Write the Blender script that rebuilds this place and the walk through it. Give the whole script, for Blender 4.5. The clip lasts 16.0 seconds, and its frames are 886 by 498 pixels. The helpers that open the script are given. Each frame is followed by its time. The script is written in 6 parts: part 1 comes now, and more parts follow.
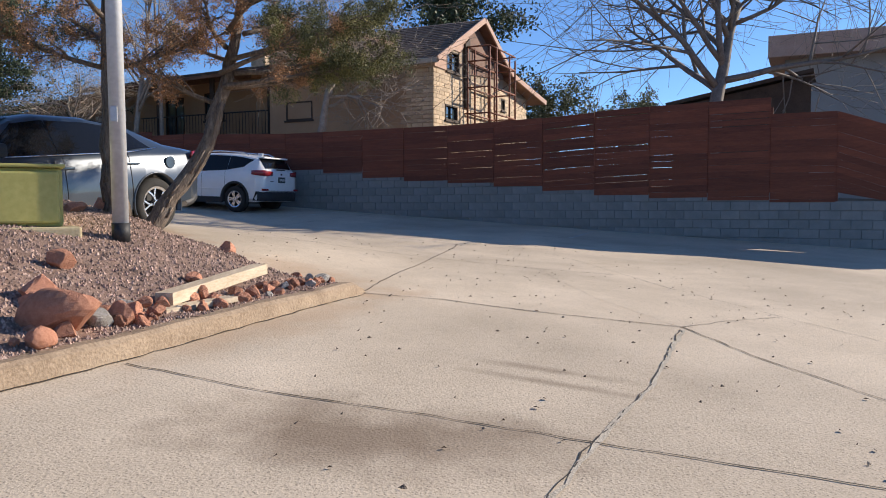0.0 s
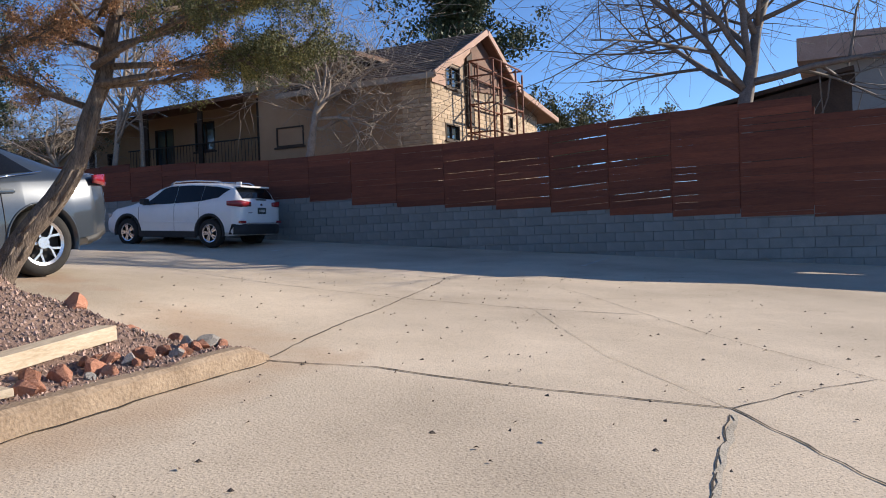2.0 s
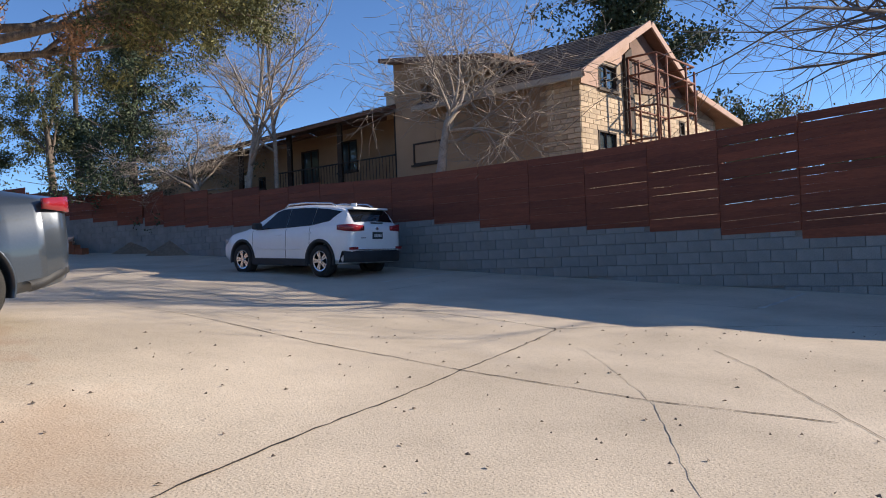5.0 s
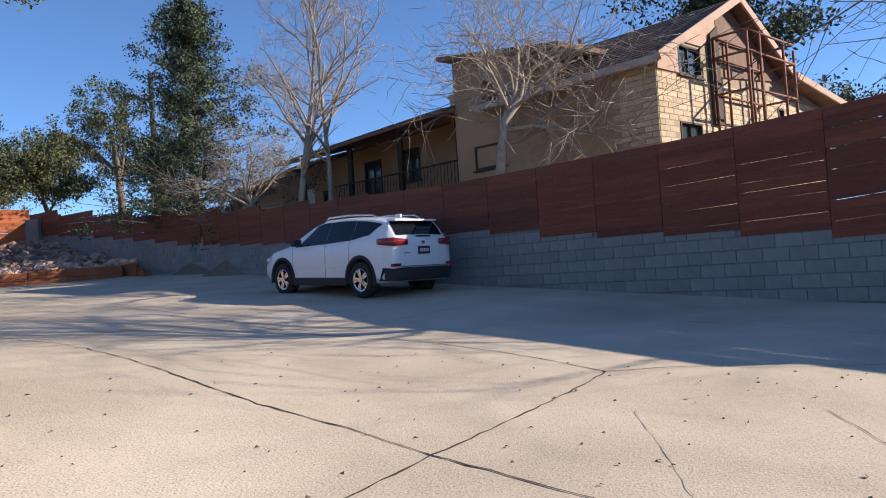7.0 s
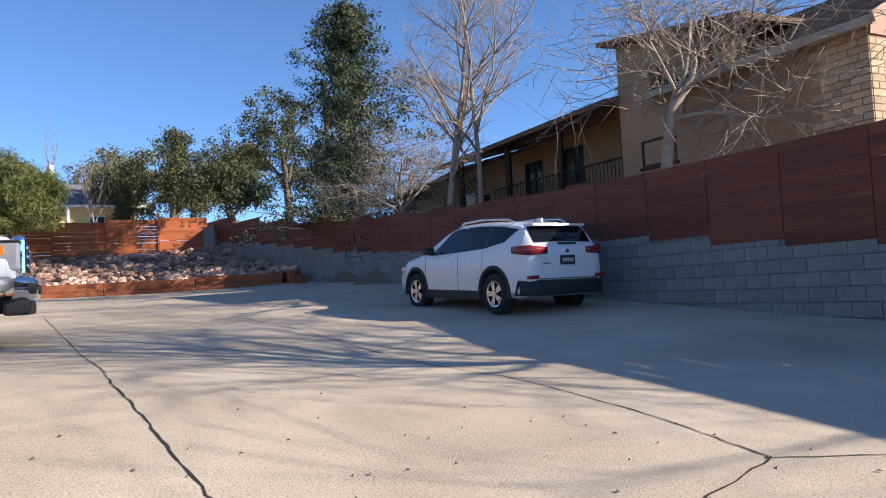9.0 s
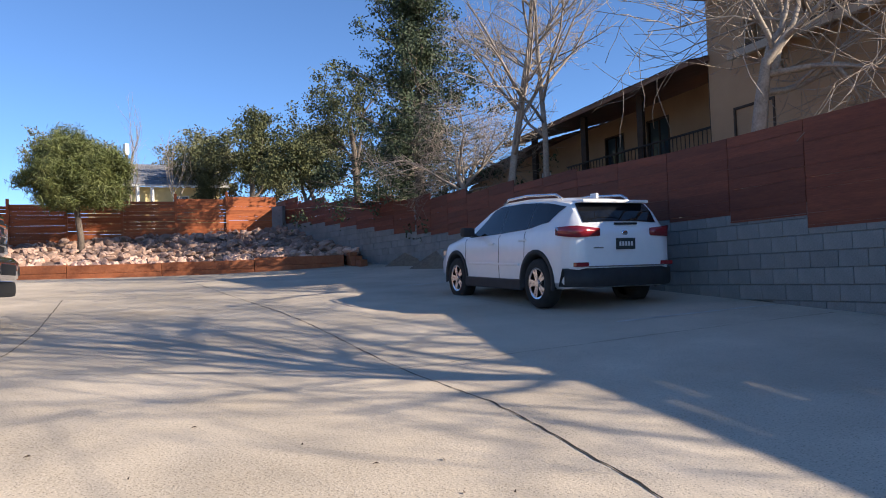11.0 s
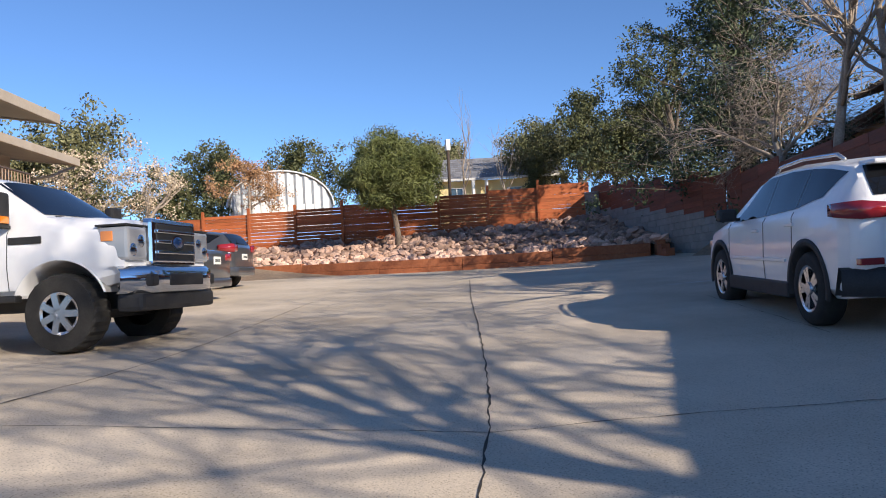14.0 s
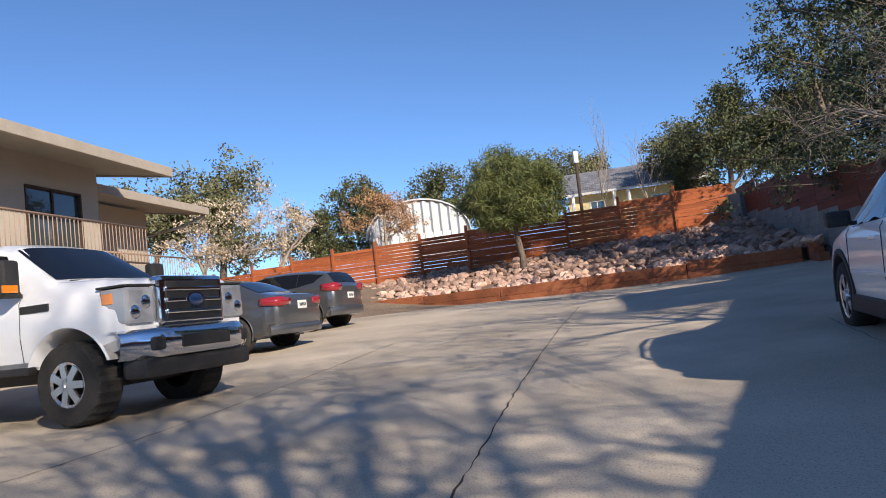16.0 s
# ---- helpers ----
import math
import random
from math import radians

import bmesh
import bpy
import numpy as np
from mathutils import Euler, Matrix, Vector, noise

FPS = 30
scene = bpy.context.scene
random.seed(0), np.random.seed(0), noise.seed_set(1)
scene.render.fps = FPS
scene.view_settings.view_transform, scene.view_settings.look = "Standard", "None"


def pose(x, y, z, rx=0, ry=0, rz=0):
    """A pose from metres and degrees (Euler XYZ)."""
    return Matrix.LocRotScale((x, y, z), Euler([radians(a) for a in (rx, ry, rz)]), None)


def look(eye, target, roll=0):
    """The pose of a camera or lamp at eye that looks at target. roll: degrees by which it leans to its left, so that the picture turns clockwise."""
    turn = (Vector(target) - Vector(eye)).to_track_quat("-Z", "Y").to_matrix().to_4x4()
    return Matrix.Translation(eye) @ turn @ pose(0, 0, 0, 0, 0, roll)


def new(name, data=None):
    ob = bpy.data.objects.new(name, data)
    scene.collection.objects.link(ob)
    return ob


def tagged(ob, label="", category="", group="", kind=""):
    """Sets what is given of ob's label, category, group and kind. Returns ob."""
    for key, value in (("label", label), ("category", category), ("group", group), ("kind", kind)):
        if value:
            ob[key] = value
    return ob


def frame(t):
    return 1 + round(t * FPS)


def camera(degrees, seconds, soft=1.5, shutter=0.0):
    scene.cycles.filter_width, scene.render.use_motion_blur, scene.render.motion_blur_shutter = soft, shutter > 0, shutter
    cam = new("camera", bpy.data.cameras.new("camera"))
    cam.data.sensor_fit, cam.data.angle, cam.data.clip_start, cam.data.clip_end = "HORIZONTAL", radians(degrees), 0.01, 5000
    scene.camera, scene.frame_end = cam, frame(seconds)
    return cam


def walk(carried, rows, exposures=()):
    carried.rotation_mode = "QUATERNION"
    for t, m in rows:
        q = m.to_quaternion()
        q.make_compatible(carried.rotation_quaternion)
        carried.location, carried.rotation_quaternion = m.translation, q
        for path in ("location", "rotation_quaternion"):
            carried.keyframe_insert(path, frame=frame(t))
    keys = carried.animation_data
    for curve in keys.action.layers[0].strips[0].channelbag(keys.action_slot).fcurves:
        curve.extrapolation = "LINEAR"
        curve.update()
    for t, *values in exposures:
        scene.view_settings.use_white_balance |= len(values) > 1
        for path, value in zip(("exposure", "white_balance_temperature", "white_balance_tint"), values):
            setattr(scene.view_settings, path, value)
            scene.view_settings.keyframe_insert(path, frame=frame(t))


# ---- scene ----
cam = camera(60.0, 16.0, soft=1.0)
PATH = [
    (0, -0.275, -0.444, 1.584, 86.56, 0.16, -1.22),
    (0.5, -0.099, 0.137, 1.575, 86.76, -0.22, -2.94),
    (1, 0.051, 0.668, 1.568, 88.29, -0.34, 1.46),
    (1.5, 0.214, 1.224, 1.563, 88.96, 3.43, 2.24),
    (2, 0.373, 1.758, 1.548, 88.69, 2.04, 0.52),
    (2.5, 0.465, 2.328, 1.571, 88.47, 4.86, 4.19),
    (3, 0.544, 2.829, 1.598, 90.91, 6.78, 7.46),
    (3.2, 0.509, 3.146, 1.601, 91.86, 6.30, 11.09),
    (5.3, 1.243, 5.020, 1.707, 90.49, 1.85, 13.86),
    (5.5, 1.257, 5.237, 1.718, 90.75, 1.45, 13.60),
    (6, 1.264, 5.818, 1.728, 91.40, 3.23, 15.70),
    (6.5, 1.372, 6.342, 1.730, 91.39, 3.94, 18.07),
    (7, 1.393, 6.891, 1.757, 91.71, 3.70, 21.14),
    (7.5, 1.382, 7.387, 1.787, 92.47, 3.12, 24.52),
    (8, 1.360, 7.971, 1.831, 93.15, 2.96, 28.23),
    (8.5, 1.277, 8.493, 1.854, 93.23, 2.94, 31.64),
    (9, 1.267, 8.995, 1.837, 92.95, 2.99, 34.91),
    (9.2, 1.210, 9.224, 1.841, 92.78, 3.04, 36.33),
    (11.3, 0.810, 11.489, 1.847, 92.24, 1.85, 43.95),
    (11.5, 0.742, 11.718, 1.863, 92.47, 1.83, 45.51),
    (12, 0.536, 12.200, 1.901, 93.64, 2.27, 49.64),
    (12.5, 0.493, 12.713, 1.912, 94.63, 2.87, 51.73),
    (13, 0.440, 13.229, 1.913, 94.48, 3.08, 55.90),
    (13.5, 0.331, 13.721, 1.970, 93.60, 2.67, 61.62),
    (14, 0.210, 14.213, 1.985, 92.09, 2.86, 69.50),
    (14.5, 0.012, 14.676, 1.976, 90.01, 3.81, 75.21),
    (15, -0.214, 15.157, 1.983, 89.87, 4.54, 75.04),
    (15.5, -0.419, 15.611, 2.050, 91.74, 5.66, 77.05),
    (16, -0.724, 15.976, 2.130, 94.50, 6.47, 82.04),
]
walk(cam, [(t, pose(*p)) for t, *p in PATH], [(0.0, 0.55), (3.0, 0.53), (6.5, 0.72), (9.0, 0.86), (12.5, 0.78), (16.0, 0.52)])

# ---- world and sun ----
SUN_DIR = Vector((0.93, 0.37, 0.0)).normalized()
SUN_EL = radians(25.0)
world = bpy.data.worlds.new("world")
scene.world = world
world.use_nodes = True
wn = world.node_tree.nodes
sky = wn.new("ShaderNodeTexSky")
sky.sky_type = "NISHITA"
sky.sun_disc = False
sky.sun_elevation = SUN_EL
sky.sun_rotation = math.atan2(SUN_DIR.x, SUN_DIR.y)
sky.altitude = 1500.0
sky.air_density = 0.8
sky.dust_density = 0.0
sky.ozone_density = 6.0
wn["Background"].inputs["Strength"].default_value = 0.122
world.node_tree.links.new(sky.outputs[0], wn["Background"].inputs["Color"])
sun = new("sun", bpy.data.lights.new("sun", "SUN"))
sun.data.energy = 4.7
sun.data.angle = radians(0.53)
sun.data.color = (1.0, 0.88, 0.74)
to_sun = Vector((SUN_DIR.x * math.cos(SUN_EL), SUN_DIR.y * math.cos(SUN_EL), math.sin(SUN_EL)))
sun.matrix_world = look(to_sun * 100, (0, 0, 0))


# ---- materials ----
def mat(name, a, b, rough=0.8, metal=0.0, scale=3.0, fine=60.0, bump=0.3, piece=0.0, island=0.0, coat=0.0, spec=0.4, stretch=(1, 1, 1)):
    """Two-scale noise between colours a and b; piece and island vary the value from piece to piece."""
    m = bpy.data.materials.new(name)
    m.use_nodes = True
    nt = m.node_tree
    n, ln = nt.nodes, nt.links
    p = n["Principled BSDF"]
    p.inputs["Roughness"].default_value = rough
    p.inputs["Metallic"].default_value = metal
    p.inputs["Coat Weight"].default_value = coat
    p.inputs["Coat Roughness"].default_value = 0.04
    p.inputs["Specular IOR Level"].default_value = spec
    tc = n.new("ShaderNodeTexCoord")
    mp = n.new("ShaderNodeMapping")
    mp.inputs["Scale"].default_value = stretch
    ln.new(tc.outputs["Object"], mp.inputs["Vector"])
    n1 = n.new("ShaderNodeTexNoise")
    n1.inputs["Scale"].default_value = scale
    n1.inputs["Detail"].default_value = 6
    n1.inputs["Roughness"].default_value = 0.6
    n2 = n.new("ShaderNodeTexNoise")
    n2.inputs["Scale"].default_value = fine
    n2.inputs["Detail"].default_value = 3
    for q in (n1, n2):
        ln.new(mp.outputs[0], q.inputs["Vector"])
    mx = n.new("ShaderNodeMath")
    mx.operation = "MULTIPLY_ADD"
    mx.inputs[1].default_value = 0.45
    ln.new(n2.outputs["Fac"], mx.inputs[0])
    sc = n.new("ShaderNodeMath")
    sc.operation = "MULTIPLY"
    sc.inputs[1].default_value = 0.55
    ln.new(n1.outputs["Fac"], sc.inputs[0])
    ln.new(sc.outputs[0], mx.inputs[2])
    cr = n.new("ShaderNodeValToRGB")
    cr.color_ramp.elements[0].position = 0.33
    cr.color_ramp.elements[1].position = 0.67
    cr.color_ramp.elements[0].color = (*a, 1)
    cr.color_ramp.elements[1].color = (*b, 1)
    ln.new(mx.outputs[0], cr.inputs["Fac"])
    out = cr.outputs["Color"]
    for amount, kind in ((piece, "ShaderNodeObjectInfo"), (island, "ShaderNodeNewGeometry")):
        if amount:
            oi = n.new(kind)
            hs = n.new("ShaderNodeHueSaturation")
            mr = n.new("ShaderNodeMapRange")
            mr.inputs["To Min"].default_value = 1 - amount
            mr.inputs["To Max"].default_value = 1 + amount
            ln.new(oi.outputs["Random" if kind == "ShaderNodeObjectInfo" else "Random Per Island"], mr.inputs["Value"])
            ln.new(mr.outputs[0], hs.inputs["Value"])
            ln.new(out, hs.inputs["Color"])
            out = hs.outputs["Color"]
    ln.new(out, p.inputs["Base Color"])
    if bump:
        bp = n.new("ShaderNodeBump")
        bp.inputs["Strength"].default_value = bump
        bp.inputs["Distance"].default_value = 0.02
        ln.new(mx.outputs[0], bp.inputs["Height"])
        ln.new(bp.outputs[0], p.inputs["Normal"])
    return m


def concrete_mat():
    m = mat("concrete", (0.39, 0.325, 0.245), (0.6, 0.51, 0.4), rough=0.9, scale=0.7, fine=70, bump=0.45, spec=0.25)
    nt = m.node_tree
    n, ln = nt.nodes, nt.links
    p = n["Principled BSDF"]
    src = p.inputs["Base Color"].links[0].from_socket
    tc = n["Texture Coordinate"]
    # large stains and fine aggregate
    st = n.new("ShaderNodeTexNoise")
    st.inputs["Scale"].default_value = 0.28
    st.inputs["Detail"].default_value = 5
    ln.new(tc.outputs["Object"], st.inputs["Vector"])
    r1 = n.new("ShaderNodeMapRange")
    r1.inputs["From Min"].default_value, r1.inputs["From Max"].default_value = 0.42, 0.66
    r1.inputs["To Min"].default_value, r1.inputs["To Max"].default_value = 1.06, 0.8
    ln.new(st.outputs["Fac"], r1.inputs["Value"])
    vo = n.new("ShaderNodeTexVoronoi")
    vo.inputs["Scale"].default_value = 60
    ln.new(tc.outputs["Object"], vo.inputs["Vector"])
    r2 = n.new("ShaderNodeMapRange")
    r2.inputs["From Min"].default_value, r2.inputs["From Max"].default_value = 0.05, 0.35
    r2.inputs["To Min"].default_value, r2.inputs["To Max"].default_value = 0.45, 1.14
    ln.new(vo.outputs["Distance"], r2.inputs["Value"])
    mu = n.new("ShaderNodeMath")
    mu.operation = "MULTIPLY"
    ln.new(r1.outputs[0], mu.inputs[0])
    ln.new(r2.outputs[0], mu.inputs[1])
    hs = n.new("ShaderNodeHueSaturation")
    ln.new(mu.outputs[0], hs.inputs["Value"])
    ln.new(src, hs.inputs["Color"])
    out = hs.outputs[0]
    # oil drips, tyre scuffs and red soil washed out of the bed, each with a ragged edge
    ragged = n.new("ShaderNodeTexNoise")
    ragged.inputs["Scale"].default_value = 2.6
    ragged.inputs["Detail"].default_value = 6
    ln.new(tc.outputs["Object"], ragged.inputs["Vector"])
    for cx, cy, turn, rx, ry, colour, amount in ((-0.55, 2.9, -0.2, 1.0, 0.55, (0.17, 0.12, 0.08), 0.75), (0.5, 4.15, -0.45, 0.55, 0.09, (0.22, 0.17, 0.12), 0.6), (0.45, 3.85, -0.45, 0.55, 0.08, (0.22, 0.17, 0.12), 0.6),
                                                 (-1.6, 7.9, -0.75, 1.6, 0.55, (0.42, 0.26, 0.15), 0.4), (-1.25, 5.4, 1.15, 2.4, 0.35, (0.42, 0.28, 0.17), 0.45), (-4.4, 9.6, -0.4, 1.6, 0.6, (0.34, 0.2, 0.12), 0.6), (-10.2, 16.6, 0.5, 1.2, 0.5, (0.2, 0.16, 0.12), 0.5)):
        mp = n.new("ShaderNodeMapping")
        mp.vector_type = "TEXTURE"
        mp.inputs["Location"].default_value = (cx, cy, 0)
        mp.inputs["Rotation"].default_value = (0, 0, turn)
        mp.inputs["Scale"].default_value = (rx, ry, 1000.0)
        ln.new(tc.outputs["Object"], mp.inputs["Vector"])
        le = n.new("ShaderNodeVectorMath")
        le.operation = "LENGTH"
        ln.new(mp.outputs[0], le.inputs[0])
        ad = n.new("ShaderNodeMath")
        ad.operation = "MULTIPLY_ADD"
        ad.inputs[1].default_value = 1.8
        ln.new(ragged.outputs["Fac"], ad.inputs[0])
        ln.new(le.outputs["Value"], ad.inputs[2])
        fa = n.new("ShaderNodeMapRange")
        fa.inputs["From Min"].default_value, fa.inputs["From Max"].default_value = 1.1, 2.0
        fa.inputs["To Min"].default_value, fa.inputs["To Max"].default_value = amount, 0.0
        ln.new(ad.outputs[0], fa.inputs["Value"])
        mi = n.new("ShaderNodeMixRGB")
        mi.inputs["Color2"].default_value = (*colour, 1)
        ln.new(fa.outputs[0], mi.inputs["Fac"])
        ln.new(out, mi.inputs["Color1"])
        out = mi.outputs[0]
    ln.new(out, p.inputs["Base Color"])
    return m


def glass_mat(name, tint, rough=0.02):
    m = bpy.data.materials.new(name)
    m.use_nodes = True
    p = m.node_tree.nodes["Principled BSDF"]
    p.inputs["Base Color"].default_value = (*tint, 1)
    p.inputs["Roughness"].default_value = rough
    p.inputs["Specular IOR Level"].default_value = 0.7
    p.inputs["Coat Weight"].default_value = 0.6
    p.inputs["Coat Roughness"].default_value = 0.01
    return m


CONCRETE = concrete_mat()
JOINT = mat("joint_tar", (0.02, 0.017, 0.014), (0.06, 0.05, 0.04), bump=0.5, fine=90)
JOINT_PALE = mat("joint_pale", (0.3, 0.26, 0.2), (0.62, 0.56, 0.46), bump=0.6, fine=90)
PALE_PAINT = mat("worn_line_paint", (0.35, 0.32, 0.28), (0.7, 0.68, 0.62), fine=30)
KERB = mat("kerb_concrete", (0.2, 0.14, 0.09), (0.42, 0.32, 0.22), scale=3, fine=50, bump=0.8)
DIRT = mat("dirt", (0.16, 0.11, 0.07), (0.34, 0.26, 0.18), scale=0.5, fine=12, bump=0.6)
GRAVELBED = mat("gravel_soil", (0.11, 0.065, 0.05), (0.34, 0.23, 0.175), scale=6, fine=70, bump=1.0)
GRAVEL = mat("gravel", (0.19, 0.12, 0.095), (0.46, 0.33, 0.265), island=0.6, scale=8, fine=70)
BLOCK = mat("painted_block", (0.17, 0.18, 0.18), (0.28, 0.285, 0.275), piece=0.09, island=0.07, scale=2.5, fine=60, bump=0.5)
MORTAR = mat("mortar", (0.16, 0.17, 0.17), (0.25, 0.255, 0.25), scale=3, bump=0.4)
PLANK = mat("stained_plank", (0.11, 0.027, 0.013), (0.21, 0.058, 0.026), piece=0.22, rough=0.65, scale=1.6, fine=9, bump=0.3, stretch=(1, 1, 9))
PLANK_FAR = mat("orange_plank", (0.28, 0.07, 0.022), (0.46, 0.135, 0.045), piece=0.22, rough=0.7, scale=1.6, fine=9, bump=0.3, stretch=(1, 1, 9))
TIMBER = mat("rusty_timber", (0.24, 0.07, 0.028), (0.42, 0.15, 0.065), piece=0.15, scale=1.5, fine=14, bump=0.4)
STUCCO = mat("tan_stucco", (0.34, 0.215, 0.125), (0.44, 0.295, 0.175), scale=1.2, fine=80, bump=0.5)
BRICK = mat("slump_block", (0.42, 0.31, 0.2), (0.62, 0.48, 0.33), piece=0.18, island=0.18, scale=4, fine=40, bump=0.6)
BRICK_CORE = mat("brick_mortar", (0.28, 0.21, 0.14), (0.4, 0.31, 0.22), scale=4)
SHINGLE = mat("brown_shingle", (0.07, 0.05, 0.04), (0.17, 0.12, 0.09), piece=0.3, island=0.3, scale=5, fine=50, bump=0.6)
GREYSHINGLE = mat("grey_shingle", (0.14, 0.14, 0.15), (0.26, 0.26, 0.27), island=0.2, scale=3, fine=40, bump=0.5)
TRIM = mat("brown_trim", (0.14, 0.075, 0.05), (0.24, 0.14, 0.1), scale=2, fine=30)
PINKTRIM = mat("pinkish_fascia", (0.42, 0.27, 0.2), (0.56, 0.38, 0.3), scale=2, fine=30)
DARKWOOD = mat("dark_wood", (0.035, 0.025, 0.02), (0.08, 0.055, 0.04), scale=3, fine=30)
RUST = mat("rusty_steel", (0.14, 0.05, 0.03), (0.25, 0.1, 0.06), rough=0.7, scale=6, fine=50)
IRON = mat("black_iron", (0.015, 0.014, 0.014), (0.035, 0.03, 0.03), rough=0.5, scale=6, bump=0.1)
GALV = mat("galvanised_steel", (0.42, 0.43, 0.44), (0.58, 0.59, 0.6), rough=0.5, metal=0.25, scale=3, fine=25, bump=0.08)
GREENBOX = mat("olive_green_paint", (0.36, 0.33, 0.09), (0.5, 0.46, 0.15), rough=0.55, scale=1.5, fine=20, bump=0.1)
PAD = mat("pad_concrete", (0.5, 0.4, 0.22), (0.66, 0.55, 0.34), scale=3, fine=50)
NEWWOOD = mat("pale_lumber", (0.42, 0.33, 0.22), (0.68, 0.57, 0.42), rough=0.7, scale=2, fine=10, bump=0.2, stretch=(8, 1, 8))
REDROCK = mat("red_sandstone", (0.3, 0.12, 0.07), (0.5, 0.25, 0.16), piece=0.35, island=0.45, scale=5, fine=45, bump=0.7)
PINKROCK = mat("pink_rubble", (0.4, 0.24, 0.17), (0.6, 0.42, 0.33), piece=0.3, island=0.4, scale=5, fine=40, bump=0.7)
GREYROCK = mat("grey_rock", (0.25, 0.23, 0.2), (0.45, 0.42, 0.38), piece=0.3, scale=5, fine=40, bump=0.7)
BARK = mat("juniper_bark", (0.05, 0.038, 0.03), (0.25, 0.195, 0.15), scale=9, fine=45, bump=1.0, stretch=(3, 3, 0.6))
PALEBARK = mat("pale_bark", (0.2, 0.16, 0.125), (0.42, 0.35, 0.28), scale=6, fine=30, bump=0.5)
GREYBARK = mat("grey_bark", (0.1, 0.085, 0.075), (0.23, 0.2, 0.175), scale=6, fine=30, bump=0.5)
JUNIPER = mat("juniper_leaf", (0.045, 0.06, 0.022), (0.13, 0.13, 0.05), island=0.45, rough=0.7, scale=1.2, bump=0)
DARKGREEN = mat("dark_conifer_leaf", (0.03, 0.045, 0.022), (0.085, 0.11, 0.05), island=0.45, rough=0.7, scale=1.0, bump=0)
PINEGREEN = mat("pine_needle", (0.075, 0.095, 0.025), (0.17, 0.185, 0.06), island=0.4, rough=0.6, scale=1.0, bump=0)
OLIVE = mat("olive_leaf", (0.09, 0.095, 0.04), (0.2, 0.19, 0.09), island=0.45, rough=0.7, scale=0.8, bump=0)
# yellow-green juniper sprays, coloured about twice as bright to look sunlit
SUNLEAF = mat("sunlit_yellow_green_leaf", (0.13, 0.13, 0.04), (0.27, 0.25, 0.095), island=0.4, rough=0.7, scale=1.0, bump=0)
DRYLEAF = mat("dry_leaf", (0.26, 0.14, 0.07), (0.46, 0.27, 0.14), island=0.4, rough=0.8, scale=1.0, bump=0)
PALELEAF = mat("pale_dry_leaf", (0.36, 0.28, 0.19), (0.6, 0.5, 0.38), island=0.35, rough=0.8, scale=1.0, bump=0)
WHITECAR = mat("white_car_paint", (0.78, 0.785, 0.79), (0.83, 0.83, 0.83), rough=0.35, coat=0.7, scale=1, bump=0, fine=8)
GREYCAR = mat("grey_car_paint", (0.04, 0.052, 0.068), (0.05, 0.063, 0.08), rough=0.3, metal=0.3, coat=1.0, scale=1, bump=0)
DARKCAR = mat("dark_grey_car_paint", (0.075, 0.08, 0.09), (0.1, 0.105, 0.115), rough=0.3, metal=0.5, coat=1.0, scale=1, bump=0)
BLACKPLASTIC = mat("black_plastic", (0.018, 0.018, 0.019), (0.035, 0.035, 0.036), rough=0.6, scale=8, fine=80, bump=0.1)
RUBBER = mat("tyre_rubber", (0.018, 0.017, 0.016), (0.04, 0.038, 0.035), rough=0.85, scale=10, fine=80, bump=0.3)
ALLOY = mat("alloy", (0.6, 0.6, 0.61), (0.72, 0.72, 0.73), rough=0.25, metal=0.9, scale=5, bump=0)
CHROME = mat("chrome", (0.72, 0.73, 0.75), (0.8, 0.8, 0.82), rough=0.08, metal=1.0, scale=4, bump=0)
CARGLASS = glass_mat("tinted_car_glass", (0.008, 0.009, 0.011))
CARGLASS.node_tree.nodes["Principled BSDF"].inputs["Coat Weight"].default_value = 0.0
CARGLASS.node_tree.nodes["Principled BSDF"].inputs["Specular IOR Level"].default_value = 0.35
WINGLASS = glass_mat("window_glass", (0.05, 0.07, 0.08))
LAMPRED = glass_mat("red_lamp_lens", (0.26, 0.016, 0.022), 0.1)
LAMPCLEAR = glass_mat("clear_lamp_lens", (0.3, 0.31, 0.33), 0.08)
LAMPAMBER = glass_mat("amber_lens", (0.7, 0.22, 0.02), 0.1)
PLATE_DARK = mat("plate_dark", (0.02, 0.03, 0.03), (0.05, 0.06, 0.06), rough=0.4, bump=0)
PLATE_PALE = mat("plate_pale", (0.6, 0.6, 0.58), (0.7, 0.7, 0.68), rough=0.4, bump=0)
BEIGE = mat("beige_wall_paint", (0.4, 0.35, 0.29), (0.5, 0.445, 0.375), scale=1, fine=50, bump=0.2)
SOFFIT = mat("soffit_paint", (0.32, 0.29, 0.24), (0.4, 0.365, 0.31), scale=1, fine=40, bump=0.1)
FASCIA = mat("gutter_paint", (0.34, 0.29, 0.23), (0.44, 0.38, 0.31), scale=2, fine=30, bump=0.1)
RAILPAINT = mat("brown_rail_paint", (0.3, 0.2, 0.14), (0.4, 0.28, 0.2), scale=4, bump=0.1)
WHITEMETAL = mat("white_corrugated", (0.5, 0.52, 0.53), (0.6, 0.61, 0.61), rough=0.5, scale=2, bump=0.05)
YELLOW = mat("yellow_siding", (0.7, 0.55, 0.25), (0.8, 0.66, 0.35), scale=2, bump=0.1)
WHITEPAINT = mat("white_paint", (0.74, 0.72, 0.68), (0.82, 0.8, 0.77), scale=2, bump=0.05)
GREYWALL = mat("grey_stucco", (0.3, 0.28, 0.26), (0.38, 0.36, 0.33), scale=1, fine=50, bump=0.3)
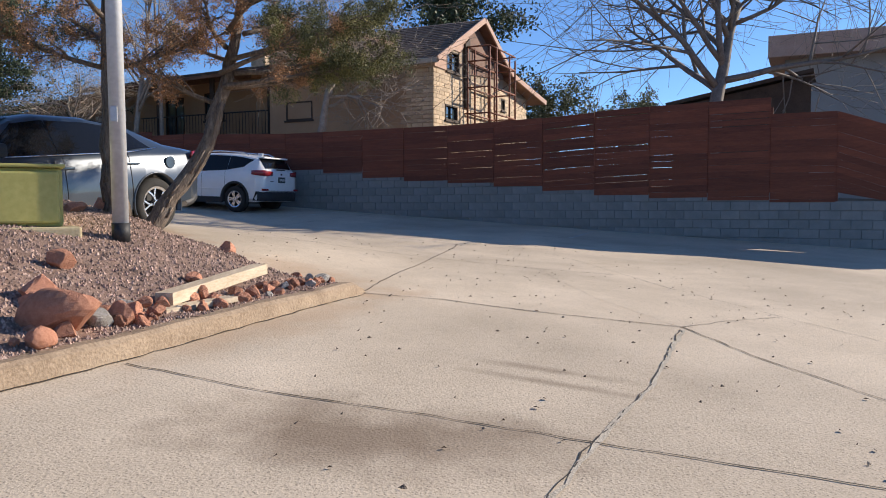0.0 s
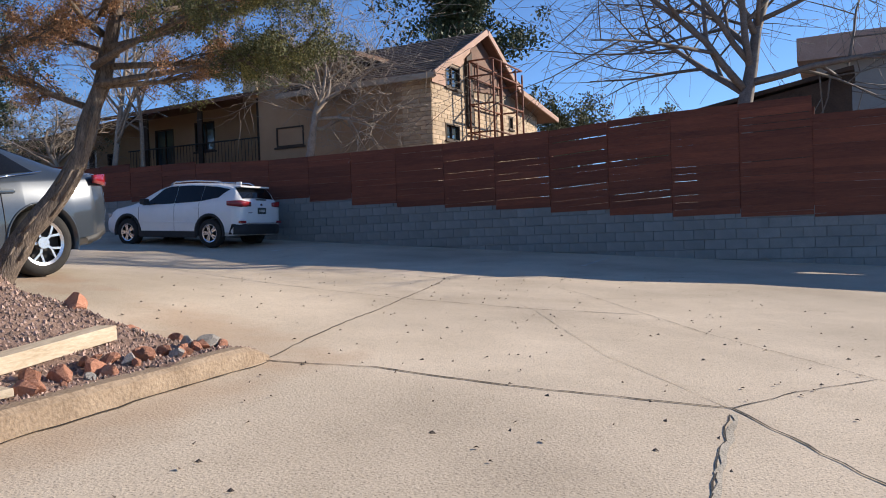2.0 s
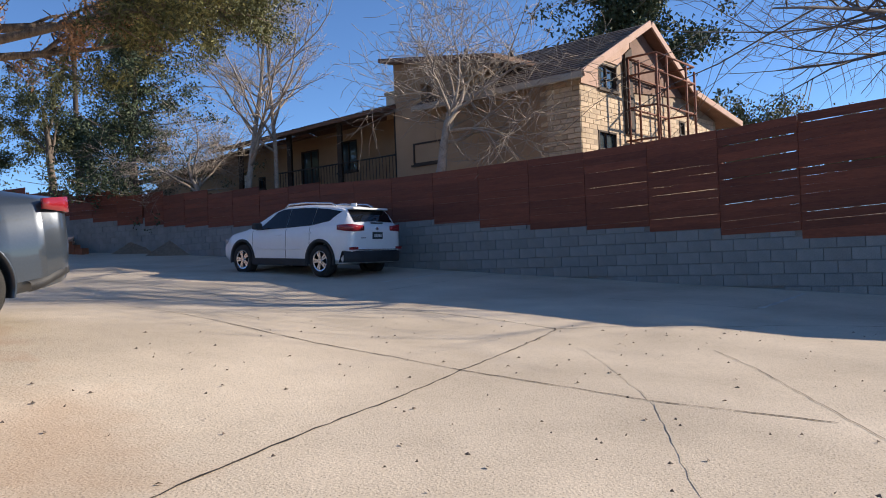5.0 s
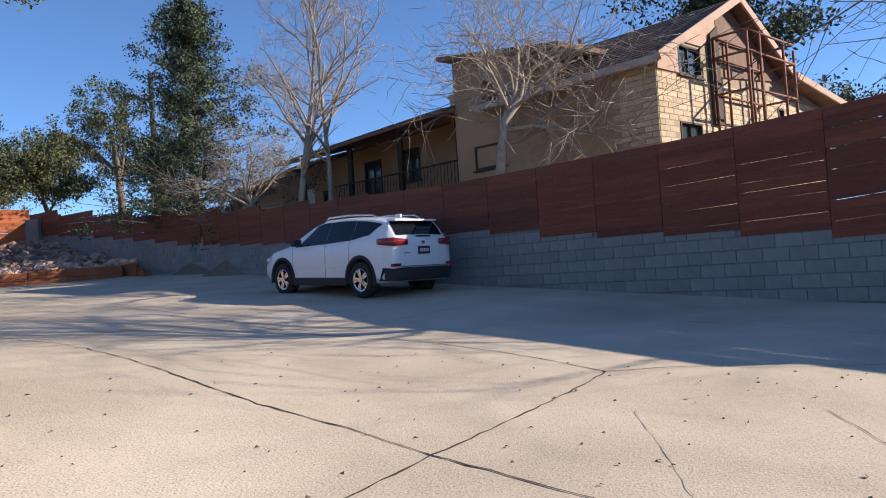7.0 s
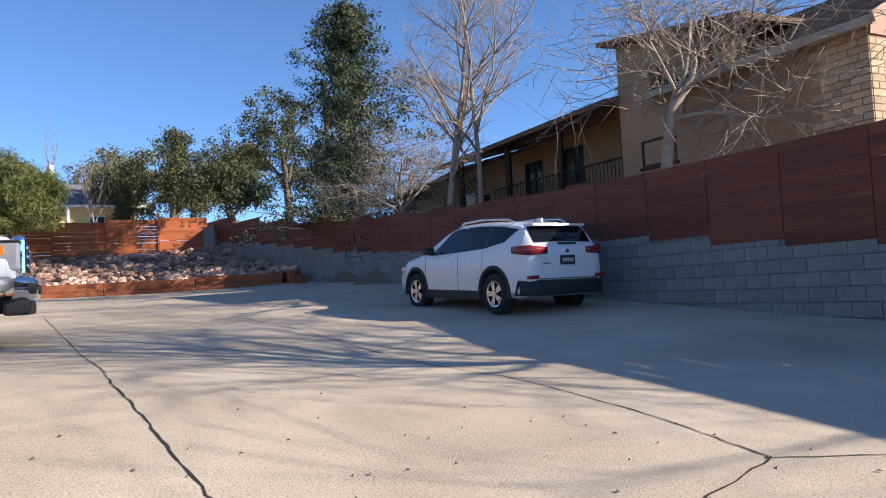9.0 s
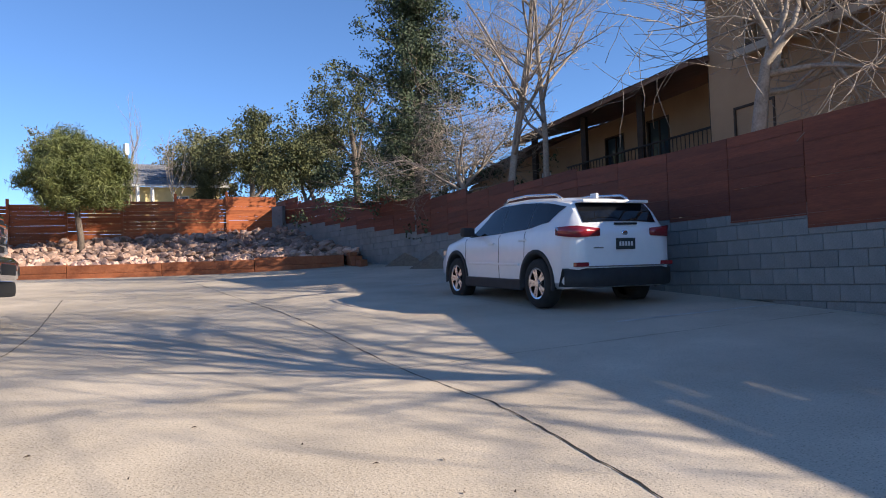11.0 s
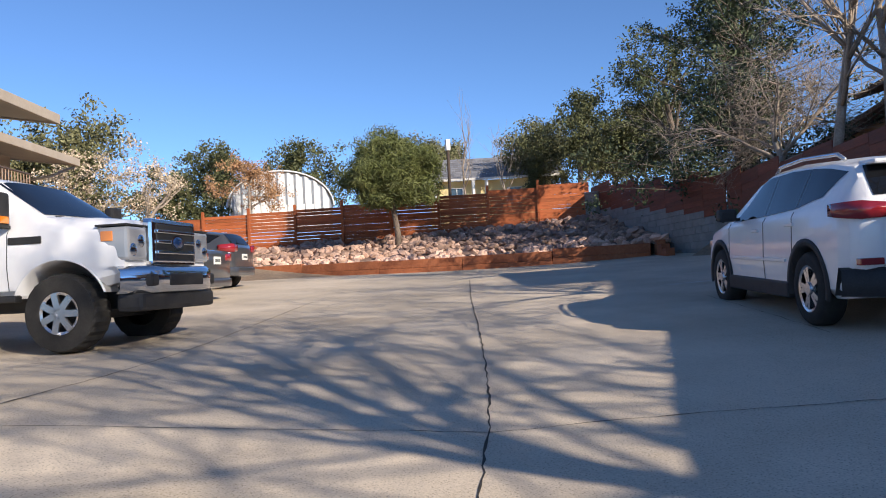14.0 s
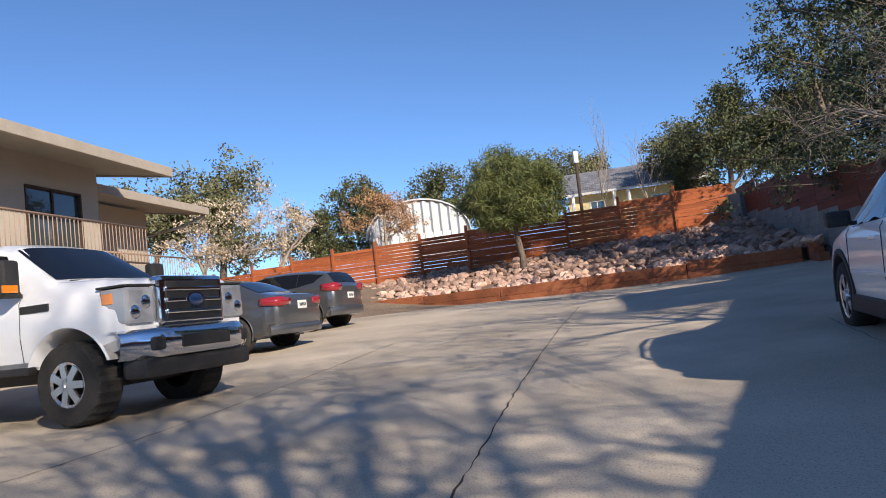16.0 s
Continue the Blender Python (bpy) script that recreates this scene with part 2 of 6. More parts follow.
INTERIOR = mat("dark_room", (0.02, 0.02, 0.02), (0.04, 0.04, 0.04), bump=0)


# ---- mesh helpers ----
def mesh_ob(name, verts, faces, material, parent=None, label="", smooth=False):
    me = bpy.data.meshes.new(name)
    me.from_pydata([tuple(v) for v in verts], [], [tuple(f) for f in faces])
    me.materials.append(material)
    if smooth:
        me.shade_smooth()
    ob = new(name, me)
    if parent:
        ob.parent = parent
    if label:
        ob["label"] = label
    return ob


def part(name, bm, material, parent=None, label="", smooth=False):
    me = bpy.data.meshes.new(name)
    bmesh.ops.recalc_face_normals(bm, faces=bm.faces)
    bm.to_mesh(me)
    bm.free()
    me.materials.append(material)
    if smooth:
        me.shade_smooth()
    ob = new(name, me)
    if parent:
        ob.parent = parent
    if label:
        ob["label"] = label
    return ob


def thing(name, m, label, category, group="", kind=""):
    ob = new(name)
    ob.matrix_world = m
    return tagged(ob, label, category, group, kind)


def box(bm, lo, hi, bevel=0.0, m=None):
    """A box between two corners, its edges bevelled."""
    lo, hi = Vector(lo), Vector(hi)
    r = bmesh.ops.create_cube(bm, size=1.0)
    for v in r["verts"]:
        v.co = Vector([(lo[i] + hi[i]) / 2 + v.co[i] * (hi[i] - lo[i]) for i in range(3)])
    if bevel:
        edges = list({e for v in r["verts"] for e in v.link_edges})
        q = bmesh.ops.bevel(bm, geom=edges, offset=bevel, segments=2, affect="EDGES", profile=0.6)
        vs = q["verts"]
    else:
        vs = r["verts"]
    if m is not None:
        bmesh.ops.transform(bm, matrix=m, verts=list({v for v in vs}))


def boxpart(name, lo, hi, material, parent, label="", bevel=0.01):
    bm = bmesh.new()
    box(bm, lo, hi, bevel)
    return part(name, bm, material, parent, label)


def prism(name, poly, depth, frame_m, material, parent, label="", bevel=0.0):
    """A polygon (u, v) in the plane of frame_m pushed out along its third axis."""
    bm = bmesh.new()
    a = [bm.verts.new((u, v, 0)) for u, v in poly]
    f = bm.faces.new(a)
    q = bmesh.ops.extrude_face_region(bm, geom=[f])
    for v in q["geom"]:
        if isinstance(v, bmesh.types.BMVert):
            v.co.z += depth
    if bevel:
        bmesh.ops.bevel(bm, geom=list(bm.edges), offset=bevel, segments=1, affect="EDGES")
    bmesh.ops.transform(bm, matrix=frame_m, verts=bm.verts)
    return part(name, bm, material, parent, label)


def tube(verts, faces, pts, radii, sides=5):
    """Adds a tapered tube along pts to the lists."""
    base = len(verts)
    prev = None
    for i, p in enumerate(pts):
        d = (pts[min(i + 1, len(pts) - 1)] - pts[max(i - 1, 0)])
        d = d.normalized() if d.length > 1e-6 else Vector((0, 0, 1))
        a = d.cross(Vector((0.31, 0.77, 0.55))).normalized() if prev is None else (prev - d * prev.dot(d)).normalized()
        prev = a
        b = d.cross(a)
        for k in range(sides):
            w = 2 * math.pi * k / sides
            verts.append(p + (a * math.cos(w) + b * math.sin(w)) * radii[i])
    for i in range(len(pts) - 1):
        for k in range(sides):
            k2 = (k + 1) % sides
            faces.append((base + i * sides + k, base + i * sides + k2, base + (i + 1) * sides + k2, base + (i + 1) * sides + k))
    faces.append(tuple(base + (len(pts) - 1) * sides + k for k in range(sides)))
    faces.append(tuple(base + sides - 1 - k for k in range(sides)))


def rod(name, pts, radius, material, parent, label="", sides=8):
    v, f = [], []
    tube(v, f, [Vector(p) for p in pts], [radius] * len(pts), sides)
    return mesh_ob(name, v, f, material, parent, label, smooth=True)


# ---- ground ----
D = Vector((-0.894, 0.447, 0.0)).normalized()
N = Vector((-0.447, -0.894, 0.0)).normalized()
W0 = Vector((1.36, 19.27, 0.0))
BEND = 18.0
WB = W0 + D * BEND
WE = Vector((-25.9, 30.4, 0.0))
D2 = (WE - WB).normalized()
N2 = Vector((D2.y, -D2.x, 0)) if Vector((D2.y, -D2.x, 0)).dot(N) > 0 else Vector((-D2.y, D2.x, 0))
LEN2 = (WE - WB).length
COEF = [0.4226, -0.4669, 0.5252, 0.0117, -0.2275, -0.354, 0.0248, 0.0457, 0.1551, 0.1411]


def lot_z(x, y):
    """The lot's smooth slope."""
    u, v = max(-30.0, min(9.0, x)) / 10, max(-5.0, min(29.0, y)) / 10
    z = sum(c * q for c, q in zip(COEF, (1, u, v, u * u, u * v, v * v, u ** 3, u * u * v, u * v * v, v ** 3)))
    z += 0.22 * math.exp(-((x + 4.9) ** 2 + (y - 11.6) ** 2) / 9.0) - 0.14 * math.exp(-((x + 4.3) ** 2 + (y - 16.4) ** 2) / 6.0) + 0.22 * math.exp(-((x + 4.3) ** 2 + (y - 8.9) ** 2) / 5.0)
    return z


def wall_xy(s):
    return W0 + D * s if s <= BEND else WB + D2 * (s - BEND)


def behind(x, y):
    """Metres behind the block wall's face."""
    p = Vector((x, y, 0))
    return min(-(p - W0).dot(N), -(p - WB).dot(N2))


def smooth(t):
    t = max(0.0, min(1.0, t))
    return t * t * (3 - 2 * t)


def wall_top(s):
    return float(np.interp(s, [-12, -6.5, -3.9, -2.6, 0, 2.6, 3.9, 5.2, 14, 18.5, 20, 25, 29.5], [1.45, 1.63, 1.74, 1.85, 2.1, 2.24, 2.4, 2.55, 2.9, 3.2, 3.4, 4.0, 4.4]))


def fence_top(s):
    return float(np.interp(s, [-12, -8.02, -7.98, -6.62, -6.58, -3.4, -1.6, 1.4, 6.3, 11, 15.3, 17.5, 23, 29.5], [3.04, 3.04, 3.5, 3.5, 3.86, 3.8, 3.68, 3.6, 3.6, 3.76, 3.98, 4.12, 4.6, 5.3]))


def land_z(x, y):
    b = behind(x, y)
    z = lot_z(x, y) - 0.06
    if b > 0.15:
        s = (Vector((x, y, 0)) - W0).dot(D)
        z = wall_top(max(-12, min(29, s))) - 0.15 + 0.03 * min(b, 40)
    far = smooth((-x - 24.0) / 8.0)
    z += 1.1 * far if b <= 0.15 else 0.0
    z += 0.055 * max(0.0, -x - 32.0) if x > -110 else 4.3
    return z


def grid(name, xs, ys, zf, material, keep=None):
    verts, index, faces = [], {}, []
    for i, x in enumerate(xs):
        for j, y in enumerate(ys):
            index[i, j] = len(verts)
            verts.append((x, y, zf(x, y)))
    for i in range(len(xs) - 1):
        for j in range(len(ys) - 1):
            if keep is None or keep((xs[i] + xs[i + 1]) / 2, (ys[j] + ys[j + 1]) / 2):
                faces.append((index[i, j], index[i + 1, j], index[i + 1, j + 1], index[i, j + 1]))
    return mesh_ob(name, verts, faces, material, smooth=True)


def spread(a, b, step, far):
    mid = list(np.arange(a, b + 0.001, step))
    out = [12, 30, 70, 160, 400, 1000, 2500]
    return [a - o for o in reversed(out)] + [float(q) for q in mid] + [b + o for o in out]


ground = grid("ground", spread(-60, 30, 1.0, 1), spread(-25, 70, 1.0, 1), land_z, DIRT)
tagged(ground, "dry brown dirt ground around the parking lot", "ground", kind="structure")


def in_lot(x, y):
    return behind(x, y) < 0.1 and -(x + 18.6) * 0.76 + (y - 27.8) * 0.65 < 12.5


pavement = grid("pavement", [float(q) for q in np.arange(-34, 16.01, 0.5)], [float(q) for q in np.arange(-14, 29.6, 0.5)], lot_z, CONCRETE, in_lot)
tagged(pavement, "sun-bleached tan concrete parking lot with cracks and stains", "pavement", kind="structure")


def joint(pts, width=0.018, material=JOINT, wob=0.012):
    """A ragged filled joint laid along the lot."""
    rng = random.Random(int(pts[0][0] * 100) + 7)
    v, f = [], []
    fine = []
    for (ax, ay), (bx, by) in zip(pts, pts[1:]):
        k = max(2, int(math.hypot(bx - ax, by - ay) / 0.12))
        fine += [(ax + (bx - ax) * q / k, ay + (by - ay) * q / k) for q in range(k)]
    fine.append(pts[-1])
    for i, (x, y) in enumerate(fine):
        x2, y2 = fine[min(i + 1, len(fine) - 1)]
        x1, y1 = fine[max(i - 1, 0)]
        l = math.hypot(x2 - x1, y2 - y1) or 1
        nx, ny = -(y2 - y1) / l, (x2 - x1) / l
        o, w = rng.uniform(-wob, wob), width * rng.uniform(0.3, 1.1) / 2
        for sgn in (-1, 1):
            px, py = x + nx * (o + sgn * w), y + ny * (o + sgn * w)
            v.append((px, py, lot_z(px, py) + 0.005))
    for i in range(len(fine) - 1):
        f.append((2 * i, 2 * i + 1, 2 * i + 3, 2 * i + 2))
    return mesh_ob("joint", v, f, material, pavement)

for pts, wd, mt in (
    ([(-0.9, 6.88), (-0.15, 6.77), (0.8, 6.28), (1.86, 5.88)], 0.022, JOINT),
    ([(1.86, 5.88), (2.01, 4.86), (2.32, 3.78), (2.9, 2.2), (4.2, -0.5)], 0.016, JOINT),
    ([(-1.96, 3.85), (-1.13, 3.45), (-0.27, 3.16), (0.47, 2.87), (1.52, 2.46), (5.0, 1.2)], 0.014, JOINT),
    ([(1.83, 5.75), (0.98, 3.81), (0.46, 2.85), (0.19, 2.28), (-1.4, -1.2)], 0.035, JOINT_PALE),
    ([(1.8, 5.75), (0.96, 3.8), (0.44, 2.85), (0.17, 2.28), (-1.42, -1.2)], 0.009, JOINT),
    ([(1.86, 5.88), (2.4, 6.3), (3.09, 6.71)], 0.01, JOINT),
    ([(1.85, 12.4), (2.1, 11.5), (2.3, 10.37), (2.62, 8.5), (3.09, 6.71), (3.41, 5.59), (4.3, 3.0)], 0.008, JOINT),
    ([(0.69, 12.04), (1.0, 10.96), (1.24, 10.05), (1.47, 7.47), (1.86, 5.88)], 0.009, JOINT_PALE),
    ([(-0.9, 6.93), (-0.67, 8.33), (-0.38, 9.6), (-0.2, 10.69), (-0.03, 11.57), (0.17, 12.65), (0.28, 13.45)], 0.018, JOINT),
    ([(-13.8, 16.9), (-9.4, 14.9), (-5.61, 13.1), (-4.25, 12.4), (-2.27, 11.52), (-1.7, 11.28), (-0.89, 11.02), (-0.2, 10.69), (0.62, 10.35), (1.24, 10.05), (2.3, 9.75)], 0.018, JOINT),
    ([(0.28, 13.45), (0.78, 13.8), (1.89, 13.98), (2.82, 14.35), (5.5, 14.6)], 0.012, JOINT),
    ([(0.55, 16.94), (1.8, 16.38), (2.78, 15.9)], 0.014, JOINT),
    ([(-16.2, 21.0), (-11.6, 19.1), (-6.5, 17.1), (-5.19, 16.56), (-4.17, 16.1), (-2.47, 15.27), (-0.6, 14.1), (0.28, 13.45)], 0.018, JOINT),
    ([(-5.06, 13.3), (-4.75, 14.6), (-4.45, 15.6), (-4.15, 16.1), (-4.0, 16.83), (-3.7, 17.48), (-3.1, 18.4), (-1.7, 20.6)], 0.013, JOINT),
    ([(-8.45, 21.24), (-4.96, 19.76)], 0.01, JOINT),
):
    joint(pts, wd, mt)
for a, b in (((3.69, 17.7), (2.79, 15.95)), ((-3.75, 19.3), (-2.55, 21.1)), ((-10.2, 21.85), (-9.8, 23.0))):
    tagged(joint([a, b], 0.1, PALE_PAINT, 0.01), "worn pale stall line")


# dry leaf crumbs scattered over the concrete
rng = random.Random(3)
v, f = [], []
for i in range(420):
    x, y = rng.uniform(-3, 4.5), rng.uniform(2.2, 14)
    if x < -0.9 and y < 8:
        continue
    z, r, w = lot_z(x, y) + 0.006, rng.uniform(0.008, 0.022), rng.uniform(0, 6.3)
    b = len(v)
    for k in range(4):
        a = w + k * math.pi / 2
        v.append((x + r * math.cos(a) * (1 if k % 2 else 0.5), y + r * math.sin(a) * (1 if k % 2 else 0.5), z + (0.012 if k == 0 else 0)))
    f += [(b, b + 1, b + 2), (b, b + 2, b + 3)]
tagged(mesh_ob("leaf_litter", v, f, BARK), "scattered dry leaf crumbs on the concrete", "leaf litter", kind="stuff")


# ---- block wall and fence ----
def frame_at(p, d):
    """Axes: x along d, y behind, z up."""
    d = d.normalized()
    back = Vector((0, 0, 1)).cross(d)
    return Matrix(((d.x, back.x, 0, p.x), (d.y, back.y, 0, p.y), (0, 0, 1, p.z), (0, 0, 0, 1)))


def brick_mesh(w, h, t, bev):
    bm = bmesh.new()
    box(bm, (0, 0, 0), (w, t, h), 0)
    bmesh.ops.bevel(bm, geom=list(bm.edges), offset=bev, segments=1, affect="EDGES")
    me = bpy.data.meshes.new("brick")
    bm.to_mesh(me)
    bm.free()
    return me


def lay(parent, name, origin, d, length, zlo, zhi, bw, bh, t, material, out, near, joint_w=0.012, seed=1, skip=None):
    """Courses of blocks on a wall face, as parts within the near stretch and joined beyond it."""
    rng = random.Random(seed)
    me = brick_mesh(bw - joint_w, bh - joint_w, t, 0.006)
    half = brick_mesh(bw / 2 - joint_w, bh - joint_w, t, 0.006)
    for q in (me, half):
        q.materials.append(material)
    base = math.floor(zlo(0) / bh) * bh - bh * 2
    rest_v, rest_f = [], []
    side = Vector((0, 0, 1)).cross(d)
    sgn = 1 if side.dot(out) < 0 else -1
    count = 0
    for c in range(200):
        z = base + c * bh
        x = -bw / 2 if c % 2 else 0.0
        while x < length - bw * 0.3:
            mid = x + bw / 2
            use, wdt = me, bw
            x0 = x
            if x < 0:
                use, wdt, x0 = half, bw / 2, 0.0
            elif x + bw > length:
                use, wdt = half, bw / 2
            mid = x0 + wdt / 2
            x += bw
            if z + bh * 0.5 < zlo(mid) or z + bh * 0.6 > zhi(mid) or (skip and skip(mid, z + bh / 2)):
                continue
            p = origin + d * x0 + Vector((0, 0, z)) + out * rng.uniform(0.004, 0.012)
            dd = d if sgn > 0 else d
            if near[0] <= mid <= near[1] and count < 300:
                ob = new(name, use)
                m = frame_at(p, dd)
                ob.matrix_world = m
                ob.parent = parent
                count += 1
            else:
                m = frame_at(p, dd)
                b = len(rest_v)
                rest_v += [m @ q.co for q in use.vertices]
                rest_f += [tuple(b + k for k in pl.vertices) for pl in use.polygons]
    if rest_v:
        r = mesh_ob(name + "s", rest_v, rest_f, material, parent)
        tagged(r, "distant courses of the same blocks", kind="stuff")


def seg_top(s):
    """The wall's top is level for each 1.3 m stretch and steps between them."""
    k = math.floor((s + 0.1) / 1.3)
    return wall_top(-0.1 + (k + 0.5) * 1.3)


def wall_base(s):
    p = wall_xy(s)
    return lot_z(p.x, p.y)


block_wall = thing("wall_north", Matrix(), "blue-grey painted concrete block retaining wall, stepped along its top", "wall", kind="structure")
for a, b in ((-12.0, BEND), (BEND, BEND + LEN2)):
    v, f = [], []
    s = a
    edges = [a] + [-0.1 + 1.3 * k for k in range(-12, 30) if a < -0.1 + 1.3 * k < b] + [b]
    for s0, s1 in zip(edges, edges[1:]):
        top = seg_top((s0 + s1) / 2)
        p0, p1 = wall_xy(s0 + 1e-4), wall_xy(s1 - 1e-4)
        nn = N if a < BEND - 1 else N2
        lo = min(wall_base(s0), wall_base(s1)) - 0.4
        c = len(v)
        for q in (p0 - nn * 0.012, p1 - nn * 0.012, p1 - nn * 0.2, p0 - nn * 0.2):
            v += [(q.x, q.y, lo), (q.x, q.y, top)]
        f += [(c, c + 2, c + 3, c + 1), (c + 2, c + 4, c + 5, c + 3), (c + 4, c + 6, c + 7, c + 5), (c + 6, c, c + 1, c + 7), (c + 1, c + 3, c + 5, c + 7), (c, c + 6, c + 4, c + 2)]
    mesh_ob("core", v, f, MORTAR, block_wall)


def sloped_boards(parent, p_of, dirn, out, s0, s1, zlo, t0, t1, h, material, gaps, seed, t=0.022):
    """Boards that run parallel to a sloping top line and end on the level wall top."""
    rng = random.Random(seed)
    L = s1 - s0 - 0.006
    k = 0
    while min(t0, t1) - k * h > zlo - 0.2:
        gap = 0.016 if gaps(rng, (t0 + t1) / 2 - (k + 1) * h, zlo, t0) else rng.choice((0.001, 0.002, 0.003))
        e0, e1 = rng.uniform(-0.003, 0.003), rng.uniform(-0.003, 0.003)
        up = (t0 - k * h - gap + e0, t1 - k * h - gap + e1)
        dn = (t0 - (k + 1) * h + e0, t1 - (k + 1) * h + e1)
        k += 1
        if max(up) < zlo + 0.02:
            continue
        p = p_of(s0) + out * rng.uniform(0.0, 0.008)
        m = frame_at(Vector((p.x, p.y, 0)), dirn)
        q = [(x, y, max(z, zlo + (0.003 if top else 0.0))) for x, n in ((0.004, 0), (L, 1)) for y in (-t, 0) for z, top in ((dn[n], 0), (up[n], 1))]
        mesh_ob("board", [m @ Vector(c) for c in q], [(0, 1, 3, 2), (4, 6, 7, 5), (0, 4, 5, 1), (2, 3, 7, 6), (1, 5, 7, 3), (0, 2, 6, 4)], material, parent)


def boards(parent, p_of, dirn, out, s0, s1, zlo, zhi, h, material, gaps, seed, t=0.022):
    """Horizontal boards of one fence panel."""
    rng = random.Random(seed)
    z = zlo
    while z < zhi - 0.03:
        hh = min(h, zhi - z)
        gap = 0.014 if gaps(rng, z, zlo, zhi) else rng.choice((0.001, 0.002, 0.003, 0.003))
        bm = bmesh.new()
        L = s1 - s0 - 0.008
        box(bm, (0.004, -t, 0), (L, 0, hh - gap), 0)
        tilt = rng.uniform(-0.003, 0.003)
        for q in bm.verts:
            q.co.z += tilt * q.co.x
        bmesh.ops.bevel(bm, geom=list(bm.edges), offset=0.003, segments=1, affect="EDGES")
        p = p_of(s0) + out * rng.uniform(0.0, 0.008)
        bmesh.ops.transform(bm, matrix=frame_at(Vector((p.x, p.y, z)), dirn), verts=bm.verts)
        part("board", bm, material, parent)
        z += hh


fence = thing("fence", Matrix(), "dark red-brown stained horizontal board fence standing on the block wall", "fence", kind="structure")
panel = 2.6
k = 0
s = -0.1 - 1.3 * 9
while s < BEND + LEN2 - 0.5:
    for half_i in (0, 1):
        a = s + half_i * 1.3
        b = a + 1.3
        if a < BEND < b:
            b = BEND
        if b > BEND + LEN2:
            b = BEND + LEN2
        if b - a < 0.2:
            continue
        bent = a >= BEND - 0.01
        dd, nn = (D2, N2) if bent else (D, N)
        mid = (a + b) / 2
        zhi = fence_top(mid)
        if mid > 9:
            zhi = fence_top(s + 1.3) + 0.02
        zlo = seg_top(mid) - 0.03
        holes = {-6: 0.18, -5: 0.22, -3: 0.2, -2: 0.25, -1: 0.2, 0: 0.1}.get(int(mid), 0.01)
        face = lambda q, o=nn: wall_xy(q + 1e-4) + o * 0.03
        slots = lambda r, z, lo, hi, hh=holes: z > lo + 0.75 and r.random() < hh
        if mid < 9:
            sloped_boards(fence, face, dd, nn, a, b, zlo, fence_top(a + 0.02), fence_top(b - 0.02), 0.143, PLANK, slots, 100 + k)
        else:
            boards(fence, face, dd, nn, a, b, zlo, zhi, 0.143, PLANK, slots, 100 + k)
        p = wall_xy(a + 1e-3) - nn * 0.06
        bm = bmesh.new()
        box(bm, (-0.045, -0.045, 0), (0.045, 0.045, min(fence_top(a), zhi) - zlo + 0.17), 0.006, frame_at(Vector((p.x, p.y, zlo - 0.2)), dd))
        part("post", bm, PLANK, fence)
        k += 1
    s += 2.6

# the pale end pier where the wall meets the far fence
pier = thing("pier", Matrix(), "pale grey block end pier of the retaining wall", "pier", kind="structure")
bm = bmesh.new()
box(bm, (-1.3, -0.1, 2.2), (0.0, 0.12, 4.95), 0.01, frame_at(Vector((-24.9, 30.0, 0)), Vector((0.9, 0.25, 0))))
part("pier_body", bm, BLOCK, pier)

FD = Vector((0.467, 0.884, 0)).normalized()
FN = Vector((0.884, -0.467, 0)).normalized()
F0 = Vector((-30.75, 19.67, 0))
far_fence = thing("far_fence", Matrix(), "orange-brown horizontal board fence with dark gaps and tall posts", "fence", kind="structure")
for i in range(-9, 6):
    a, b = 11.6 - 1.95 * (5 - i) - 1.95, 11.6 - 1.95 * (5 - i)
    mid = (a + b) / 2
    zhi = float(np.interp(mid, [-13, -7, -4, 1, 6, 11.6], [4.3, 4.7, 4.9, 5.0, 5.15, 5.4]))
    zlo = zhi - 1.75
    gp = {-2: 0.9, -1: 0.9, 0: 0.5, 2: 0.35, 3: 0.5, 4: 0.45}.get(i, 0.12)
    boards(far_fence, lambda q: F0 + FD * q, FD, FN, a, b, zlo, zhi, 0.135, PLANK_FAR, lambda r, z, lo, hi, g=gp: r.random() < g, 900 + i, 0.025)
    for q in (a,):
        p = F0 + FD * q + FN * 0.06
        boxm = frame_at(Vector((p.x, p.y, zlo - 0.2)), FD)
        bm = bmesh.new()
        box(bm, (-0.05, -0.05, 0), (0.05, 0.05, 2.15), 0.008, boxm)
        part("post", bm, PLANK_FAR, far_fence)

# ---- planter with rubble ----
PA, PB = Vector((-18.6, 27.75, 0)), Vector((-29.5, 15.1, 0))
PD = (PB - PA).normalized()
PN = Vector((-PD.y, PD.x, 0)) if Vector((-PD.y, PD.x, 0)).x > 0 else Vector((PD.y, -PD.x, 0))


def planter_base(u):
    p = PA + PD * u
    return min(2.34, max(2.1, lot_z(p.x, p.y)))


